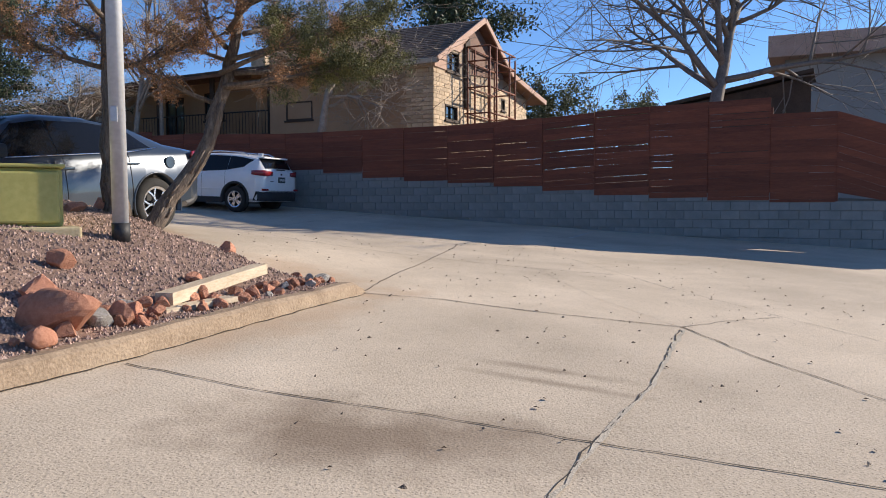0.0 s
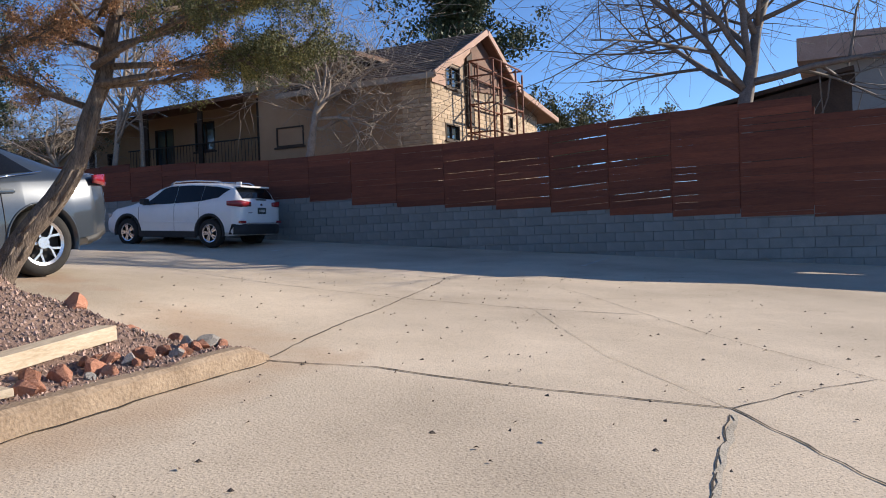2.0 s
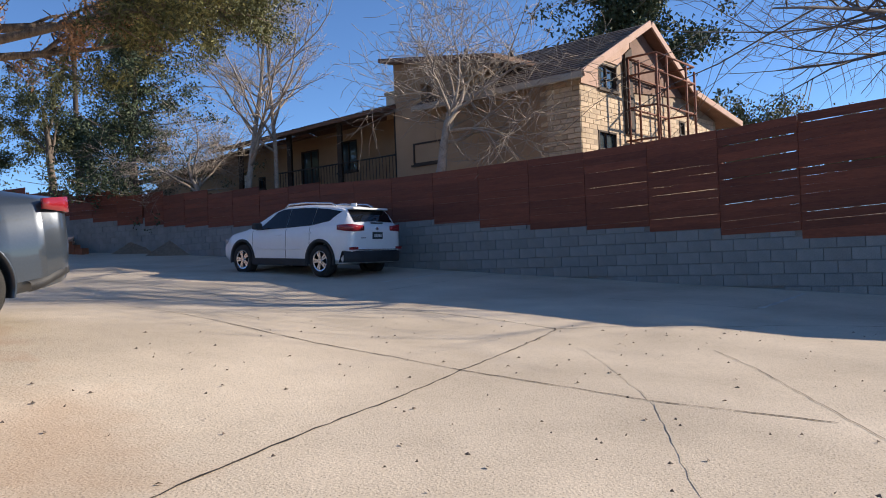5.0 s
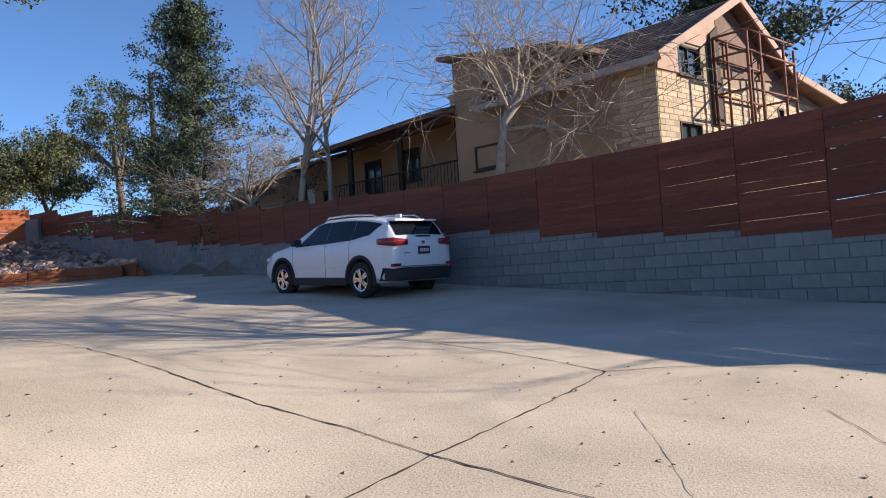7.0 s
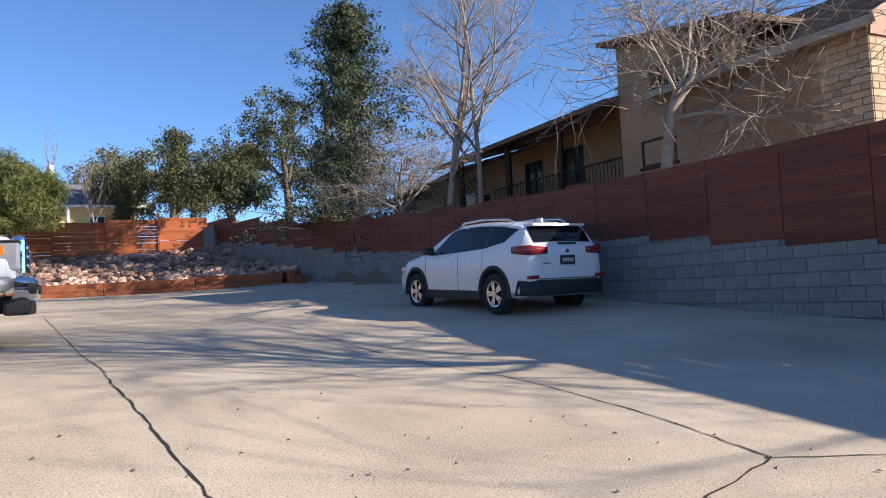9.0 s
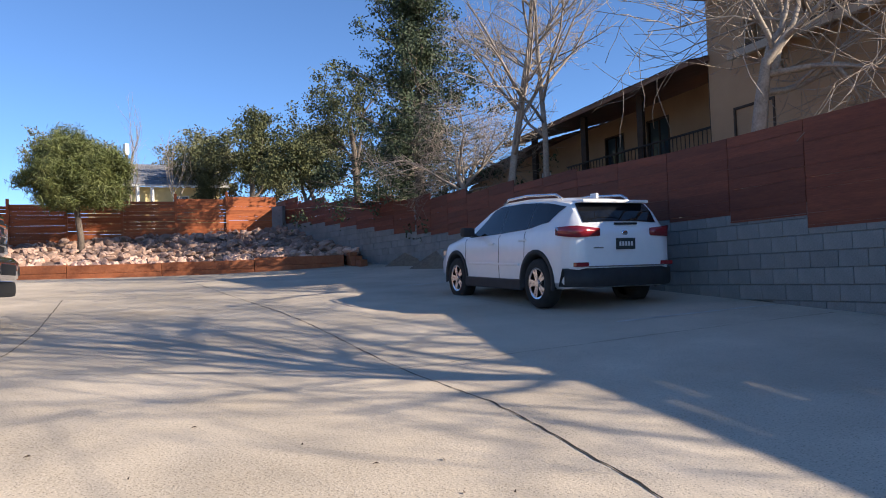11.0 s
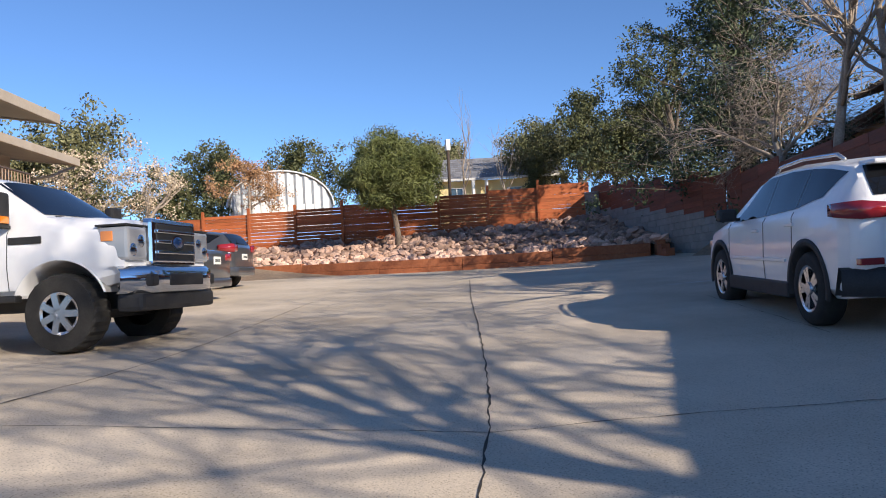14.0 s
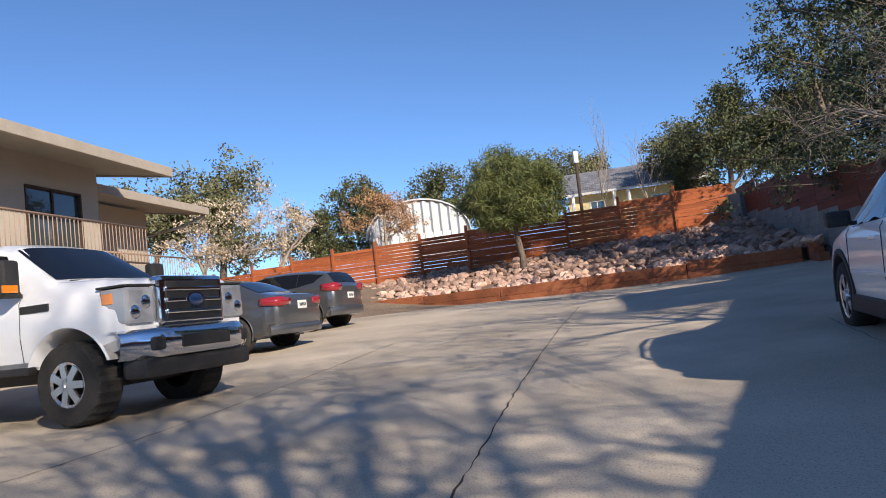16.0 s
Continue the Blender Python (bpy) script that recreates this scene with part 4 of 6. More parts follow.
    def top(x, y, off=0.008):
        r = ring(x)
        ys = [r[8][0], r[9][0], r[10][0], 0.0]
        zs = [r[8][1], r[9][1], r[10][1], r[11][1]]
        z = float(np.interp(-abs(y), [-q for q in ys], zs))
        return z + off

    for nm, (x0, x1, inset), lab in (("windscreen", spec["windscreen"], "dark sloping windscreen"), ("rear_window", spec["rear_window"], "dark rear window")):
        def fn(u, w, x0=x0, x1=x1, ins=inset):
            x = x0 + (x1 - x0) * u
            hw = ring(x)[8][0] - ins
            y = (2 * w - 1) * hw
            sl = (top(x + 0.02, y) - top(x - 0.02, y)) / 0.04
            nrm = Vector((-sl, 0, 1)).normalized() * 0.01
            return (x + nrm.x, y, top(x, y, 0) + nrm.z)
        glass_patch(nm, fn, 12, 10, CARGLASS, root, lab)
    return root, ring


def rear_valance(root, ring, x0, x1, zlo, zhi):
    """Dark lower lip that wraps the tail below the bumper."""
    v, f = [], []
    xs = [x0 + (x1 - x0) * i / 6 for i in range(7)]
    line = [(x, ring(x)[2][0] + 0.012) for x in xs] + [(x1 - 0.012, y) for y in np.linspace(0.5, -0.5, 7)] + [(x, -ring(x)[2][0] - 0.012) for x in reversed(xs)]
    for x, y in line:
        lift = 0.1 * smooth((x - x0) / (x1 - x0))
        v += [(x + 0.03, y * 0.96, zlo + lift), (x, y, zlo + 0.02 + lift), (x, y, zhi + lift), (x + 0.02, y * 0.985, zhi + 0.02 + lift)]
    n = len(line)
    for i in range(n - 1):
        for q in range(3):
            f.append((i * 4 + q, i * 4 + q + 1, (i + 1) * 4 + q + 1, (i + 1) * 4 + q))
    mesh_ob("rear_valance", v, f, BLACKPLASTIC, root, "black lower rear valance", smooth=True)


def rear_details(root, ring, xr, lamps, plate_z, plate, bumper, paint):
    """Lamps, plate and bumper at the tail."""
    for side in (1, -1):
        v, f = [], []
        (z0, z1, yin, wrap) = lamps
        for i in range(9):
            t = i / 8
            y = yin + (ring(xr + 0.3)[4][0] + 0.012 - yin) * min(1.0, t * 1.6)
            x = xr - 0.012 + (0 if t < 0.45 else (t - 0.45) / 0.55 * wrap)
            y = min(y, ring(max(x, xr + 0.02))[4][0] + 0.012)
            h = 1 - 0.5 * abs(t - 0.5) * 1.4
            zc = (z0 + z1) / 2 + 0.02 * t
            v += [(x, side * y, zc - (z1 - z0) / 2 * h), (x, side * y, zc + (z1 - z0) / 2 * h)]
        f = [(2 * i, 2 * i + 2, 2 * i + 3, 2 * i + 1) for i in range(8)]
        ob = mesh_ob("tail_lamp", v, f, LAMPRED, root, "red tail lamp", smooth=True)
        md = ob.modifiers.new("solid", "SOLIDIFY")
        md.thickness, md.offset = 0.03, 0
    pl = boxpart("number_plate", (xr - 0.035, -0.155, plate_z - 0.077), (xr - 0.005, 0.155, plate_z + 0.077), plate, root, "number plate", 0.006)
    for i in range(5):
        boxpart("plate_mark", (xr - 0.039, -0.11 + i * 0.048, plate_z - 0.03), (xr - 0.036, -0.11 + i * 0.048 + 0.032, plate_z + 0.03), PLATE_PALE if plate is PLATE_DARK else PLATE_DARK, pl, "plate characters too small to read", 0)
    if bumper:
        z0, z1, mtl = bumper
        v, f = [], []
        for i in range(13):
            w = (i / 12 - 0.5) * 2
            y = w * (ring(xr + 0.35)[3][0] + 0.015)
            x = xr - 0.045 + 0.5 * max(0, abs(w) - 0.72) ** 1.0 * 1.4
            v += [(x, y, z0), (x - 0.02, y, z0 + 0.05), (x - 0.02, y, z1 - 0.03), (x + 0.03, y, z1), (x + 0.14, y * 0.99, z0)]
        for i in range(12):
            for q in range(4):
                f.append((i * 5 + q, i * 5 + q + 1, (i + 1) * 5 + q + 1, (i + 1) * 5 + q))
        mesh_ob("bumper", v, f, mtl, root, "rear bumper cladding", smooth=True)


SUV = dict(paint=WHITECAR, wheel_r=0.355, half_w=0.915, tyre_w=0.225, rim_r=0.225, axles=(1.33, -1.33), trim=0.06, arch=1.13,
           spokes=dict(n=5, pair=0.17, w=0.045), handles=(0.02, -0.95), mirror=0.62, door_gaps=(0.95, -0.22, -1.0), sill=(0.24, 0.4),
           stations=[(-2.22, 0.5, 0.98, 1.0, 0.56, 0.62, 0.58), (-2.18, 0.36, 1.06, 1.09, 0.74, 0.77, 0.67), (-2.1, 0.33, 1.1, 1.2, 0.83, 0.84, 0.69), (-1.98, 0.3, 1.12, 1.4, 0.89, 0.885, 0.69),
                     (-1.86, 0.29, 1.13, 1.55, 0.895, 0.89, 0.66), (-1.4, 0.28, 1.12, 1.63, 0.9, 0.895, 0.655), (-0.6, 0.28, 1.08, 1.68, 0.9, 0.9, 0.66), (0.05, 0.28, 1.05, 1.665, 0.9, 0.9, 0.66),
                     (0.4, 0.28, 1.04, 1.55, 0.9, 0.9, 0.68), (1.1, 0.28, 1.02, 1.12, 0.9, 0.9, 0.78), (1.3, 0.28, 1.0, 1.05, 0.9, 0.89, 0.8), (1.8, 0.3, 0.93, 0.97, 0.88, 0.85, 0.76), (2.1, 0.34, 0.82, 0.86, 0.8, 0.76, 0.66), (2.22, 0.4, 0.72, 0.74, 0.68, 0.66, 0.55)],
           side_windows=[[(0.88, 0.05), (-0.2, 0.04), (-0.2, 0.95), (0.26, 0.95)], [(-0.21, 0.04), (-1.03, 0.06), (-1.03, 0.95), (-0.21, 0.95)], [(-1.04, 0.06), (-1.55, 0.22), (-1.82, 0.86), (-1.04, 0.95)]],
           windscreen=(0.3, 1.08, 0.06), rear_window=(-2.1, -1.88, 0.06))
SUV["stations"] = [(q[0], q[1], q[2], q[2] + (q[3] - q[2]) * 0.87, q[4] * 0.965, q[5] * 0.965, q[6] * 0.965) for q in SUV["stations"]]
SUV["half_w"] = 0.885
fw = math.atan2(1.07, -2.44)
suv, rg = car("suv", Matrix.Translation((-6.2, 21.24, 1.395 + lot_z(-6.2, 21.24) - lot_z(-6.06, 21.08))) @ Euler((0, -radians(2.4), fw)).to_matrix().to_4x4() @ Matrix.Scale(0.98, 4), SUV, "white compact sport utility vehicle parked beside the block wall", "car")
rear_details(suv, rg, -2.205, (0.98, 1.14, 0.42, 0.34), 0.9, PLATE_DARK, (0.33, 0.58, BLACKPLASTIC), WHITECAR)
boxpart("spoiler", (-2.04, -0.55, 1.465), (-1.74, 0.55, 1.51), WHITECAR, suv, "white roof spoiler", 0.018)
boxpart("wiper", (-2.16, -0.25, 1.16), (-2.13, 0.12, 1.19), BLACKPLASTIC, suv, "rear wiper", 0.005)
boxpart("chrome_strip", (-2.265, -0.62, 0.59), (-2.245, 0.62, 0.61), CHROME, suv, "thin chrome strip", 0.004)
bm = bmesh.new()
bmesh.ops.create_uvsphere(bm, u_segments=14, v_segments=8, radius=0.055, matrix=Matrix.Translation((-2.21, 0, 1.045)) @ Matrix.Diagonal((0.25, 1, 0.7, 1)))
part("badge", bm, CHROME, suv, "oval chrome badge", smooth=True)
boxpart("nameplate", (-2.225, 0.36, 0.84), (-2.205, 0.52, 0.86), CHROME, suv, "small chrome name strip", 0.003)
for sd in (1, -1):
    rod("roof_rail", [(-1.55, sd * 0.57, 1.55), (-1.4, sd * 0.57, 1.615), (-0.6, sd * 0.57, 1.65), (0.0, sd * 0.56, 1.625), (0.15, sd * 0.55, 1.56)], 0.02, ALLOY, suv, "silver roof rail")
    boxpart("fog_reflector", (-2.23, sd * 0.7 - 0.1, 0.6), (-2.15, sd * 0.7 + 0.1, 0.66), LAMPRED, suv, "red bumper reflector", 0.01)
    boxpart("side_moulding", (-0.85, sd * 0.886 - 0.008, 0.6), (0.85, sd * 0.886 + 0.012, 0.635), WHITECAR, suv, "", 0.006)
    boxpart("headlamp", (1.85, sd * 0.72 - 0.12, 0.72), (2.12, sd * 0.72 + 0.06, 0.84), LAMPCLEAR, suv, "clear headlamp", 0.03)
boxpart("antenna_fin", (-1.6, -0.02, 1.56), (-1.45, 0.02, 1.63), WHITECAR, suv, "", 0.008)

SEDAN = dict(paint=GREYCAR, wheel_r=0.335, half_w=0.9, tyre_w=0.225, rim_r=0.228, axles=(1.36, -1.36), trim=0.012, arch=1.13,
             spokes=dict(n=5, pair=0.0, w=0.034, fork=0.3), handles=(-0.1, -1.02), mirror=0.78, door_gaps=(1.0, -0.08, -0.98),
             stations=[(-2.28, 0.42, 0.9, 0.93, 0.58, 0.62, 0.52), (-2.24, 0.34, 0.97, 1.0, 0.68, 0.72, 0.6), (-2.17, 0.31, 0.995, 1.025, 0.77, 0.785, 0.64), (-2.0, 0.28, 1.0, 1.045, 0.86, 0.83, 0.67), (-1.72, 0.25, 0.995, 1.1, 0.893, 0.855, 0.66), (-1.2, 0.22, 0.99, 1.33, 0.9, 0.88, 0.6), (-0.6, 0.2, 0.97, 1.43, 0.9, 0.885, 0.59),
                       (0.0, 0.2, 0.95, 1.45, 0.9, 0.89, 0.6), (0.35, 0.2, 0.94, 1.4, 0.9, 0.89, 0.62), (1.15, 0.22, 0.93, 1.0, 0.9, 0.88, 0.74), (1.8, 0.25, 0.84, 0.87, 0.88, 0.83, 0.72), (2.2, 0.3, 0.7, 0.72, 0.76, 0.7, 0.58), (2.35, 0.36, 0.58, 0.6, 0.6, 0.58, 0.45)],
             side_windows=[[(1.0, 0.1), (-0.05, 0.05), (-0.05, 0.93), (0.35, 0.93)], [(-0.06, 0.05), (-0.94, 0.07), (-0.92, 0.93), (-0.06, 0.93)], [(-0.96, 0.08), (-1.4, 0.22), (-1.15, 0.85), (-0.94, 0.93)]],
             windscreen=(0.3, 1.12, 0.07), rear_window=(-1.72, -0.72, 0.08))


def park(spec, cx, cy, fwd, label, plate, name="sedan"):
    h = Vector((fwd[0], fwd[1], 0)).normalized()
    zf, zr = lot_z(cx + h.x * 1.35, cy + h.y * 1.35), lot_z(cx - h.x * 1.35, cy - h.y * 1.35)
    m = Matrix.Translation((cx, cy, (zf + zr) / 2)) @ Euler((0, -math.atan2(zf - zr, 2.7), math.atan2(h.y, h.x))).to_matrix().to_4x4()
    ob, rg = car(name, m, spec, label, "car")
    xr = spec["stations"][0][0] + 0.02
    return ob, rg, xr


grey, rg, xr = park(SEDAN, -5.1, 8.63, (-0.47, -0.88), "metallic grey four-door sedan parked behind the trees", PLATE_DARK)
grey.location.z -= 0.075
rear_details(grey, rg, xr, (0.87, 1.0, 0.4, 0.26), 0.72, PLATE_PALE, None, GREYCAR)
rear_valance(grey, rg, -1.86, xr, 0.26, 0.33)
for sd in (1, -1):
    rod("window_trim", [(0.95, sd * 0.872, 0.955), (-0.1, sd * 0.872, 0.98), (-1.0, sd * 0.868, 1.0), (-1.45, sd * 0.845, 1.05)], 0.007, CHROME, grey, "thin chrome window line", 6)
bm = bmesh.new()
bmesh.ops.create_cone(bm, cap_ends=True, segments=24, radius1=0.075, radius2=0.073, depth=0.012, matrix=Matrix.Translation((-1.62, 0.893, 0.86)) @ Euler((math.pi / 2, 0, 0)).to_matrix().to_4x4())
part("fuel_flap", bm, GREYCAR, grey, "round fuel flap")
DARKSEDAN = dict(SEDAN, paint=DARKCAR, spokes=dict(n=10, pair=0.0, w=0.03))
dark, rg, xr = park(DARKSEDAN, -16.75, 13.35, (-0.47, -0.88), "dark grey compact sedan parked nose-in", PLATE_PALE)
rear_details(dark, rg, xr, (0.8, 0.98, 0.4, 0.35), 0.82, PLATE_PALE, (0.3, 0.48, DARKCAR), DARKCAR)
CROSS = dict(SUV, paint=DARKCAR, trim=0.03, spokes=dict(n=5, pair=0.2, w=0.05), sill=(0.26, 0.36),
             stations=[(x * 0.92, *[q * s_ for q, s_ in zip(r, (1, 0.97, 0.94, 0.96, 0.96, 0.94))]) for x, *r in SUV["stations"]], axles=(1.26, -1.26), half_w=0.875,
             side_windows=[[(x * 0.92, a) for x, a in q] for q in SUV["side_windows"]], windscreen=(0.28, 0.99, 0.06), rear_window=(-1.93, -1.73, 0.06))
juke, rg, xr = park(CROSS, -21.4, 14.6, (-0.47, -0.88), "dark grey compact crossover parked nose-in by the rubble bed", PLATE_PALE, "crossover")
rear_details(juke, rg, -2.03, (0.9, 1.12, 0.45, 0.36), 0.8, PLATE_PALE, (0.32, 0.55, DARKCAR), DARKCAR)

TRUCK = dict(paint=WHITECAR, wheel_r=0.44, half_w=1.0, tyre_w=0.34, rim_r=0.235, axles=(0.0, -3.95), trim=0.012, arch=1.28, chunky=True,
             spokes=dict(n=7, pair=0.0, w=0.075), handles=(-1.35, -2.3), mirror=-0.62, mirror_h=0.42, door_gaps=(-0.62, -1.55, -2.5),
             stations=[(-5.2, 0.75, 1.38, 1.4, 0.9, 0.96, 0.9), (-2.75, 0.72, 1.4, 1.42, 0.94, 0.97, 0.9), (-2.7, 0.65, 1.4, 1.98, 0.95, 0.97, 0.72), (-2.3, 0.62, 1.4, 2.05, 0.95, 0.97, 0.72), (-1.2, 0.62, 1.38, 2.06, 0.95, 0.97, 0.72), (-0.95, 0.62, 1.38, 2.0, 0.95, 0.97, 0.73),
                       (-0.25, 0.62, 1.38, 1.52, 0.95, 0.96, 0.82), (0.0, 0.65, 1.38, 1.5, 0.95, 0.96, 0.84), (0.4, 0.7, 1.36, 1.48, 0.95, 0.95, 0.82), (0.66, 0.75, 1.32, 1.44, 0.945, 0.93, 0.8), (0.76, 0.8, 1.24, 1.36, 0.92, 0.9, 0.77)],
             side_windows=[[(-0.6, 0.08), (-1.5, 0.06), (-1.5, 0.9), (-1.0, 0.9)], [(-1.6, 0.06), (-2.45, 0.06), (-2.4, 0.9), (-1.6, 0.9)]],
             windscreen=(-0.93, -0.3, 0.05), rear_window=(-2.74, -2.705, 0.1))
tz = 1.355
truck, rg = car("pickup_truck", Matrix.Translation((-9.96, 13.7, tz)) @ Euler((0, 0, math.atan2(0.87, 0.49))).to_matrix().to_4x4(), TRUCK, "white heavy-duty pickup truck with a chrome grille and off-road tyres", "truck")
boxpart("grille_frame", (0.7, -0.52, 0.93), (0.86, 0.52, 1.47), CHROME, truck, "thick chrome grille surround", 0.05)
boxpart("grille_mesh", (0.84, -0.44, 0.99), (0.87, 0.44, 1.41), BLACKPLASTIC, truck, "black grille mesh", 0.02)
for i, z in enumerate((1.08, 1.2, 1.32)):
    boxpart("grille_bar", (0.86, -0.44, z - 0.022), (0.89, 0.44, z + 0.022), CHROME, truck, "chrome grille bar", 0.012)
bm = bmesh.new()
bmesh.ops.create_uvsphere(bm, u_segments=20, v_segments=10, radius=0.13, matrix=Matrix.Translation((0.885, 0, 1.2)) @ Matrix.Diagonal((0.2, 1, 0.55, 1)))
part("badge", bm, glass_mat("blue_enamel", (0.02, 0.05, 0.14)), truck, "oval blue badge", smooth=True)
bm = bmesh.new()
bmesh.ops.create_cone(bm, cap_ends=True, segments=24, radius1=0.15, radius2=0.15, depth=0.02, matrix=Matrix.Translation((0.885, 0, 1.2)) @ Matrix.Diagonal((1, 1, 0.55, 1)) @ Euler((0, math.pi / 2, 0)).to_matrix().to_4x4())
part("badge_rim", bm, CHROME, truck, "chrome badge rim")
v, f = [], []
prof = [(0.0, 0.62), (0.05, 0.66), (0.06, 0.86), (0.0, 0.92), (-0.12, 0.92)]
for i in range(17):
    w = (i / 16 - 0.5) * 2
    back = 0.42 * max(0, abs(w) - 0.6) ** 1.3 * 2.0
    for dx, z in prof:
        v.append((0.94 + dx - back, w * 1.0, z + 0.0))
for i in range(16):
    for q in range(4):
        f.append((i * 5 + q, (i + 1) * 5 + q, (i + 1) * 5 + q + 1, i * 5 + q + 1))
bp = mesh_ob("front_bumper", v, f, CHROME, truck, "polished chrome front bumper", smooth=True)
boxpart("bumper_opening", (0.965, -0.4, 0.69), (1.006, 0.4, 0.83), BLACKPLASTIC, bp, "black centre opening", 0.02)
boxpart("air_dam", (0.6, -0.86, 0.42), (0.92, 0.86, 0.62), BLACKPLASTIC, truck, "grey plastic air dam", 0.05)
boxpart("running_board", (-2.6, -1.02, 0.58), (-0.5, -0.9, 0.66), BLACKPLASTIC, truck, "black running board", 0.02)
boxpart("fender_vent", (-0.6, -0.985, 1.22), (-0.2, -0.955, 1.3), BLACKPLASTIC, truck, "black fender vent badge", 0.01)
for sd in (1, -1):
    boxpart("headlamp", (0.46, sd * 0.75 - 0.2, 0.98), (0.815, sd * 0.75 + 0.2, 1.36), LAMPCLEAR, truck, "tall clear headlamp", 0.04)
    for hy in (-0.07, 0.09):
        bm = bmesh.new()
        bmesh.ops.create_uvsphere(bm, u_segments=16, v_segments=8, radius=0.075, matrix=Matrix.Translation((0.81, sd * 0.75 + hy * sd, 1.2 - 0.1 * (hy > 0))) @ Matrix.Diagonal((0.25, 1, 1, 1)))
        part("reflector_bowl", bm, CHROME, truck, "bright headlamp reflector", smooth=True)
    boxpart("lamp_bezel", (0.44, sd * 0.75 - 0.215, 1.362), (0.81, sd * 0.75 + 0.205, 1.385), BLACKPLASTIC, truck, "dark headlamp bezel", 0.008)
    boxpart("turn_lens", (0.5, sd * 0.95 - 0.01, 1.2), (0.64, sd * 0.95 + 0.01, 1.31), LAMPAMBER, truck, "amber turn lens", 0.006)
    boxpart("fog_lamp", (0.88, sd * 0.66 - 0.11, 0.69), (0.985, sd * 0.66 + 0.1, 0.83), BLACKPLASTIC, truck, "dark fog lamp recess", 0.03)
    boxpart("mirror_lens", (-0.55, sd * 1.13 - 0.09, 1.45), (-0.53, sd * 1.13 + 0.09, 1.53), LAMPAMBER, truck, "amber mirror lamp", 0.004)
rod("wiper", [(-0.28, -0.6, 1.54), (-0.34, 0.0, 1.57)], 0.012, BLACKPLASTIC, truck)
rod("wiper", [(-0.28, 0.1, 1.55), (-0.34, 0.65, 1.55)], 0.012, BLACKPLASTIC, truck)
boxpart("chassis", (-5.0, -0.5, 0.45), (0.7, 0.5, 0.68), BLACKPLASTIC, truck, "dark chassis", 0.02)
boxpart("axle", (-0.1, -0.85, 0.34), (0.1, 0.85, 0.52), BLACKPLASTIC, truck, "", 0.03)


# ---- trees ----
def grow(seed, base, h, r0, levels, spread_a, lean=(0, 0), up=0.25, kids=(4, 6, 6, 5), ratio=0.62, wig=0.12, sides=6, first=0.3, min_r=0.004):
    """Branching limbs; returns tube lists and the twig ends."""
    rng = random.Random(seed)
    v, f, tips = [], [], []

    def limb(p, d, length, r, lev):
        n = 6 if lev < 2 else 4
        pts, rad = [p.copy()], [r]
        q, dd = p.copy(), d.copy()
        for i in range(n):
            dd = (dd + Vector((rng.gauss(0, wig), rng.gauss(0, wig), rng.gauss(0, wig) + up * 0.12))).normalized()
            q = q + dd * length / n
            pts.append(q.copy())
            rad.append(max(min_r, r * (1 - 0.7 * (i + 1) / n)))
        tube(v, f, pts, rad, max(3, sides - lev))
        if lev >= levels:
            tips.append((pts[-1], dd))
            tips.append((pts[2], dd))
            return
        for k in range(kids[lev]):
            t = first + (1 - first) * (k + rng.random()) / kids[lev] if lev == 0 else 0.2 + 0.8 * (k + rng.random()) / kids[lev]
            i = min(n - 1, int(t * n))
            o = pts[i].lerp(pts[i + 1], t * n - i)
            ax = Vector((rng.gauss(0, 1), rng.gauss(0, 1), rng.gauss(0, 0.5)))
            ax = (ax - dd * ax.dot(dd)).normalized()
            ang = spread_a * rng.uniform(0.65, 1.25)
            nd = (dd * math.cos(ang) + ax * math.sin(ang) + Vector((0, 0, up))).normalized()
            limb(o, nd, length * ratio * rng.uniform(0.7, 1.15) * (1.15 - 0.4 * t), max(min_r, rad[i] * 0.6), lev + 1)

    limb(Vector(base), Vector((lean[0], lean[1], 1)).normalized(), h, r0, 0)
    return v, f, tips


def tufts(spots, size, per, seed, needle=0.0, flat=0.8):
    """Small leaf blades gathered in clumps."""
    rng = np.random.default_rng(seed)
    P = np.array([tuple(s) for s in spots], float)
    per = int(per * 2.6)
    n = len(P) * per
    c = np.repeat(P, per, 0) + rng.normal(0, size * 0.85, (n, 3)) * np.array([1, 1, flat])
    a = rng.normal(0, 1, (n, 3))
    a /= np.linalg.norm(a, axis=1)[:, None]
    b = np.cross(a, rng.normal(0, 1, (n, 3)))
    b /= np.linalg.norm(b, axis=1)[:, None]
    l = size * rng.uniform(0.2, 0.46, (n, 1)) * (1 + needle)
    w = size * rng.uniform(0.11, 0.24, (n, 1)) * (1 - 0.6 * min(needle, 1))
    q = np.stack([c - a * l, c + b * w, c + a * l, c - b * w], 1).reshape(-1, 3)
    f = np.arange(4 * n).reshape(-1, 4)
    return q.tolist(), f.tolist()


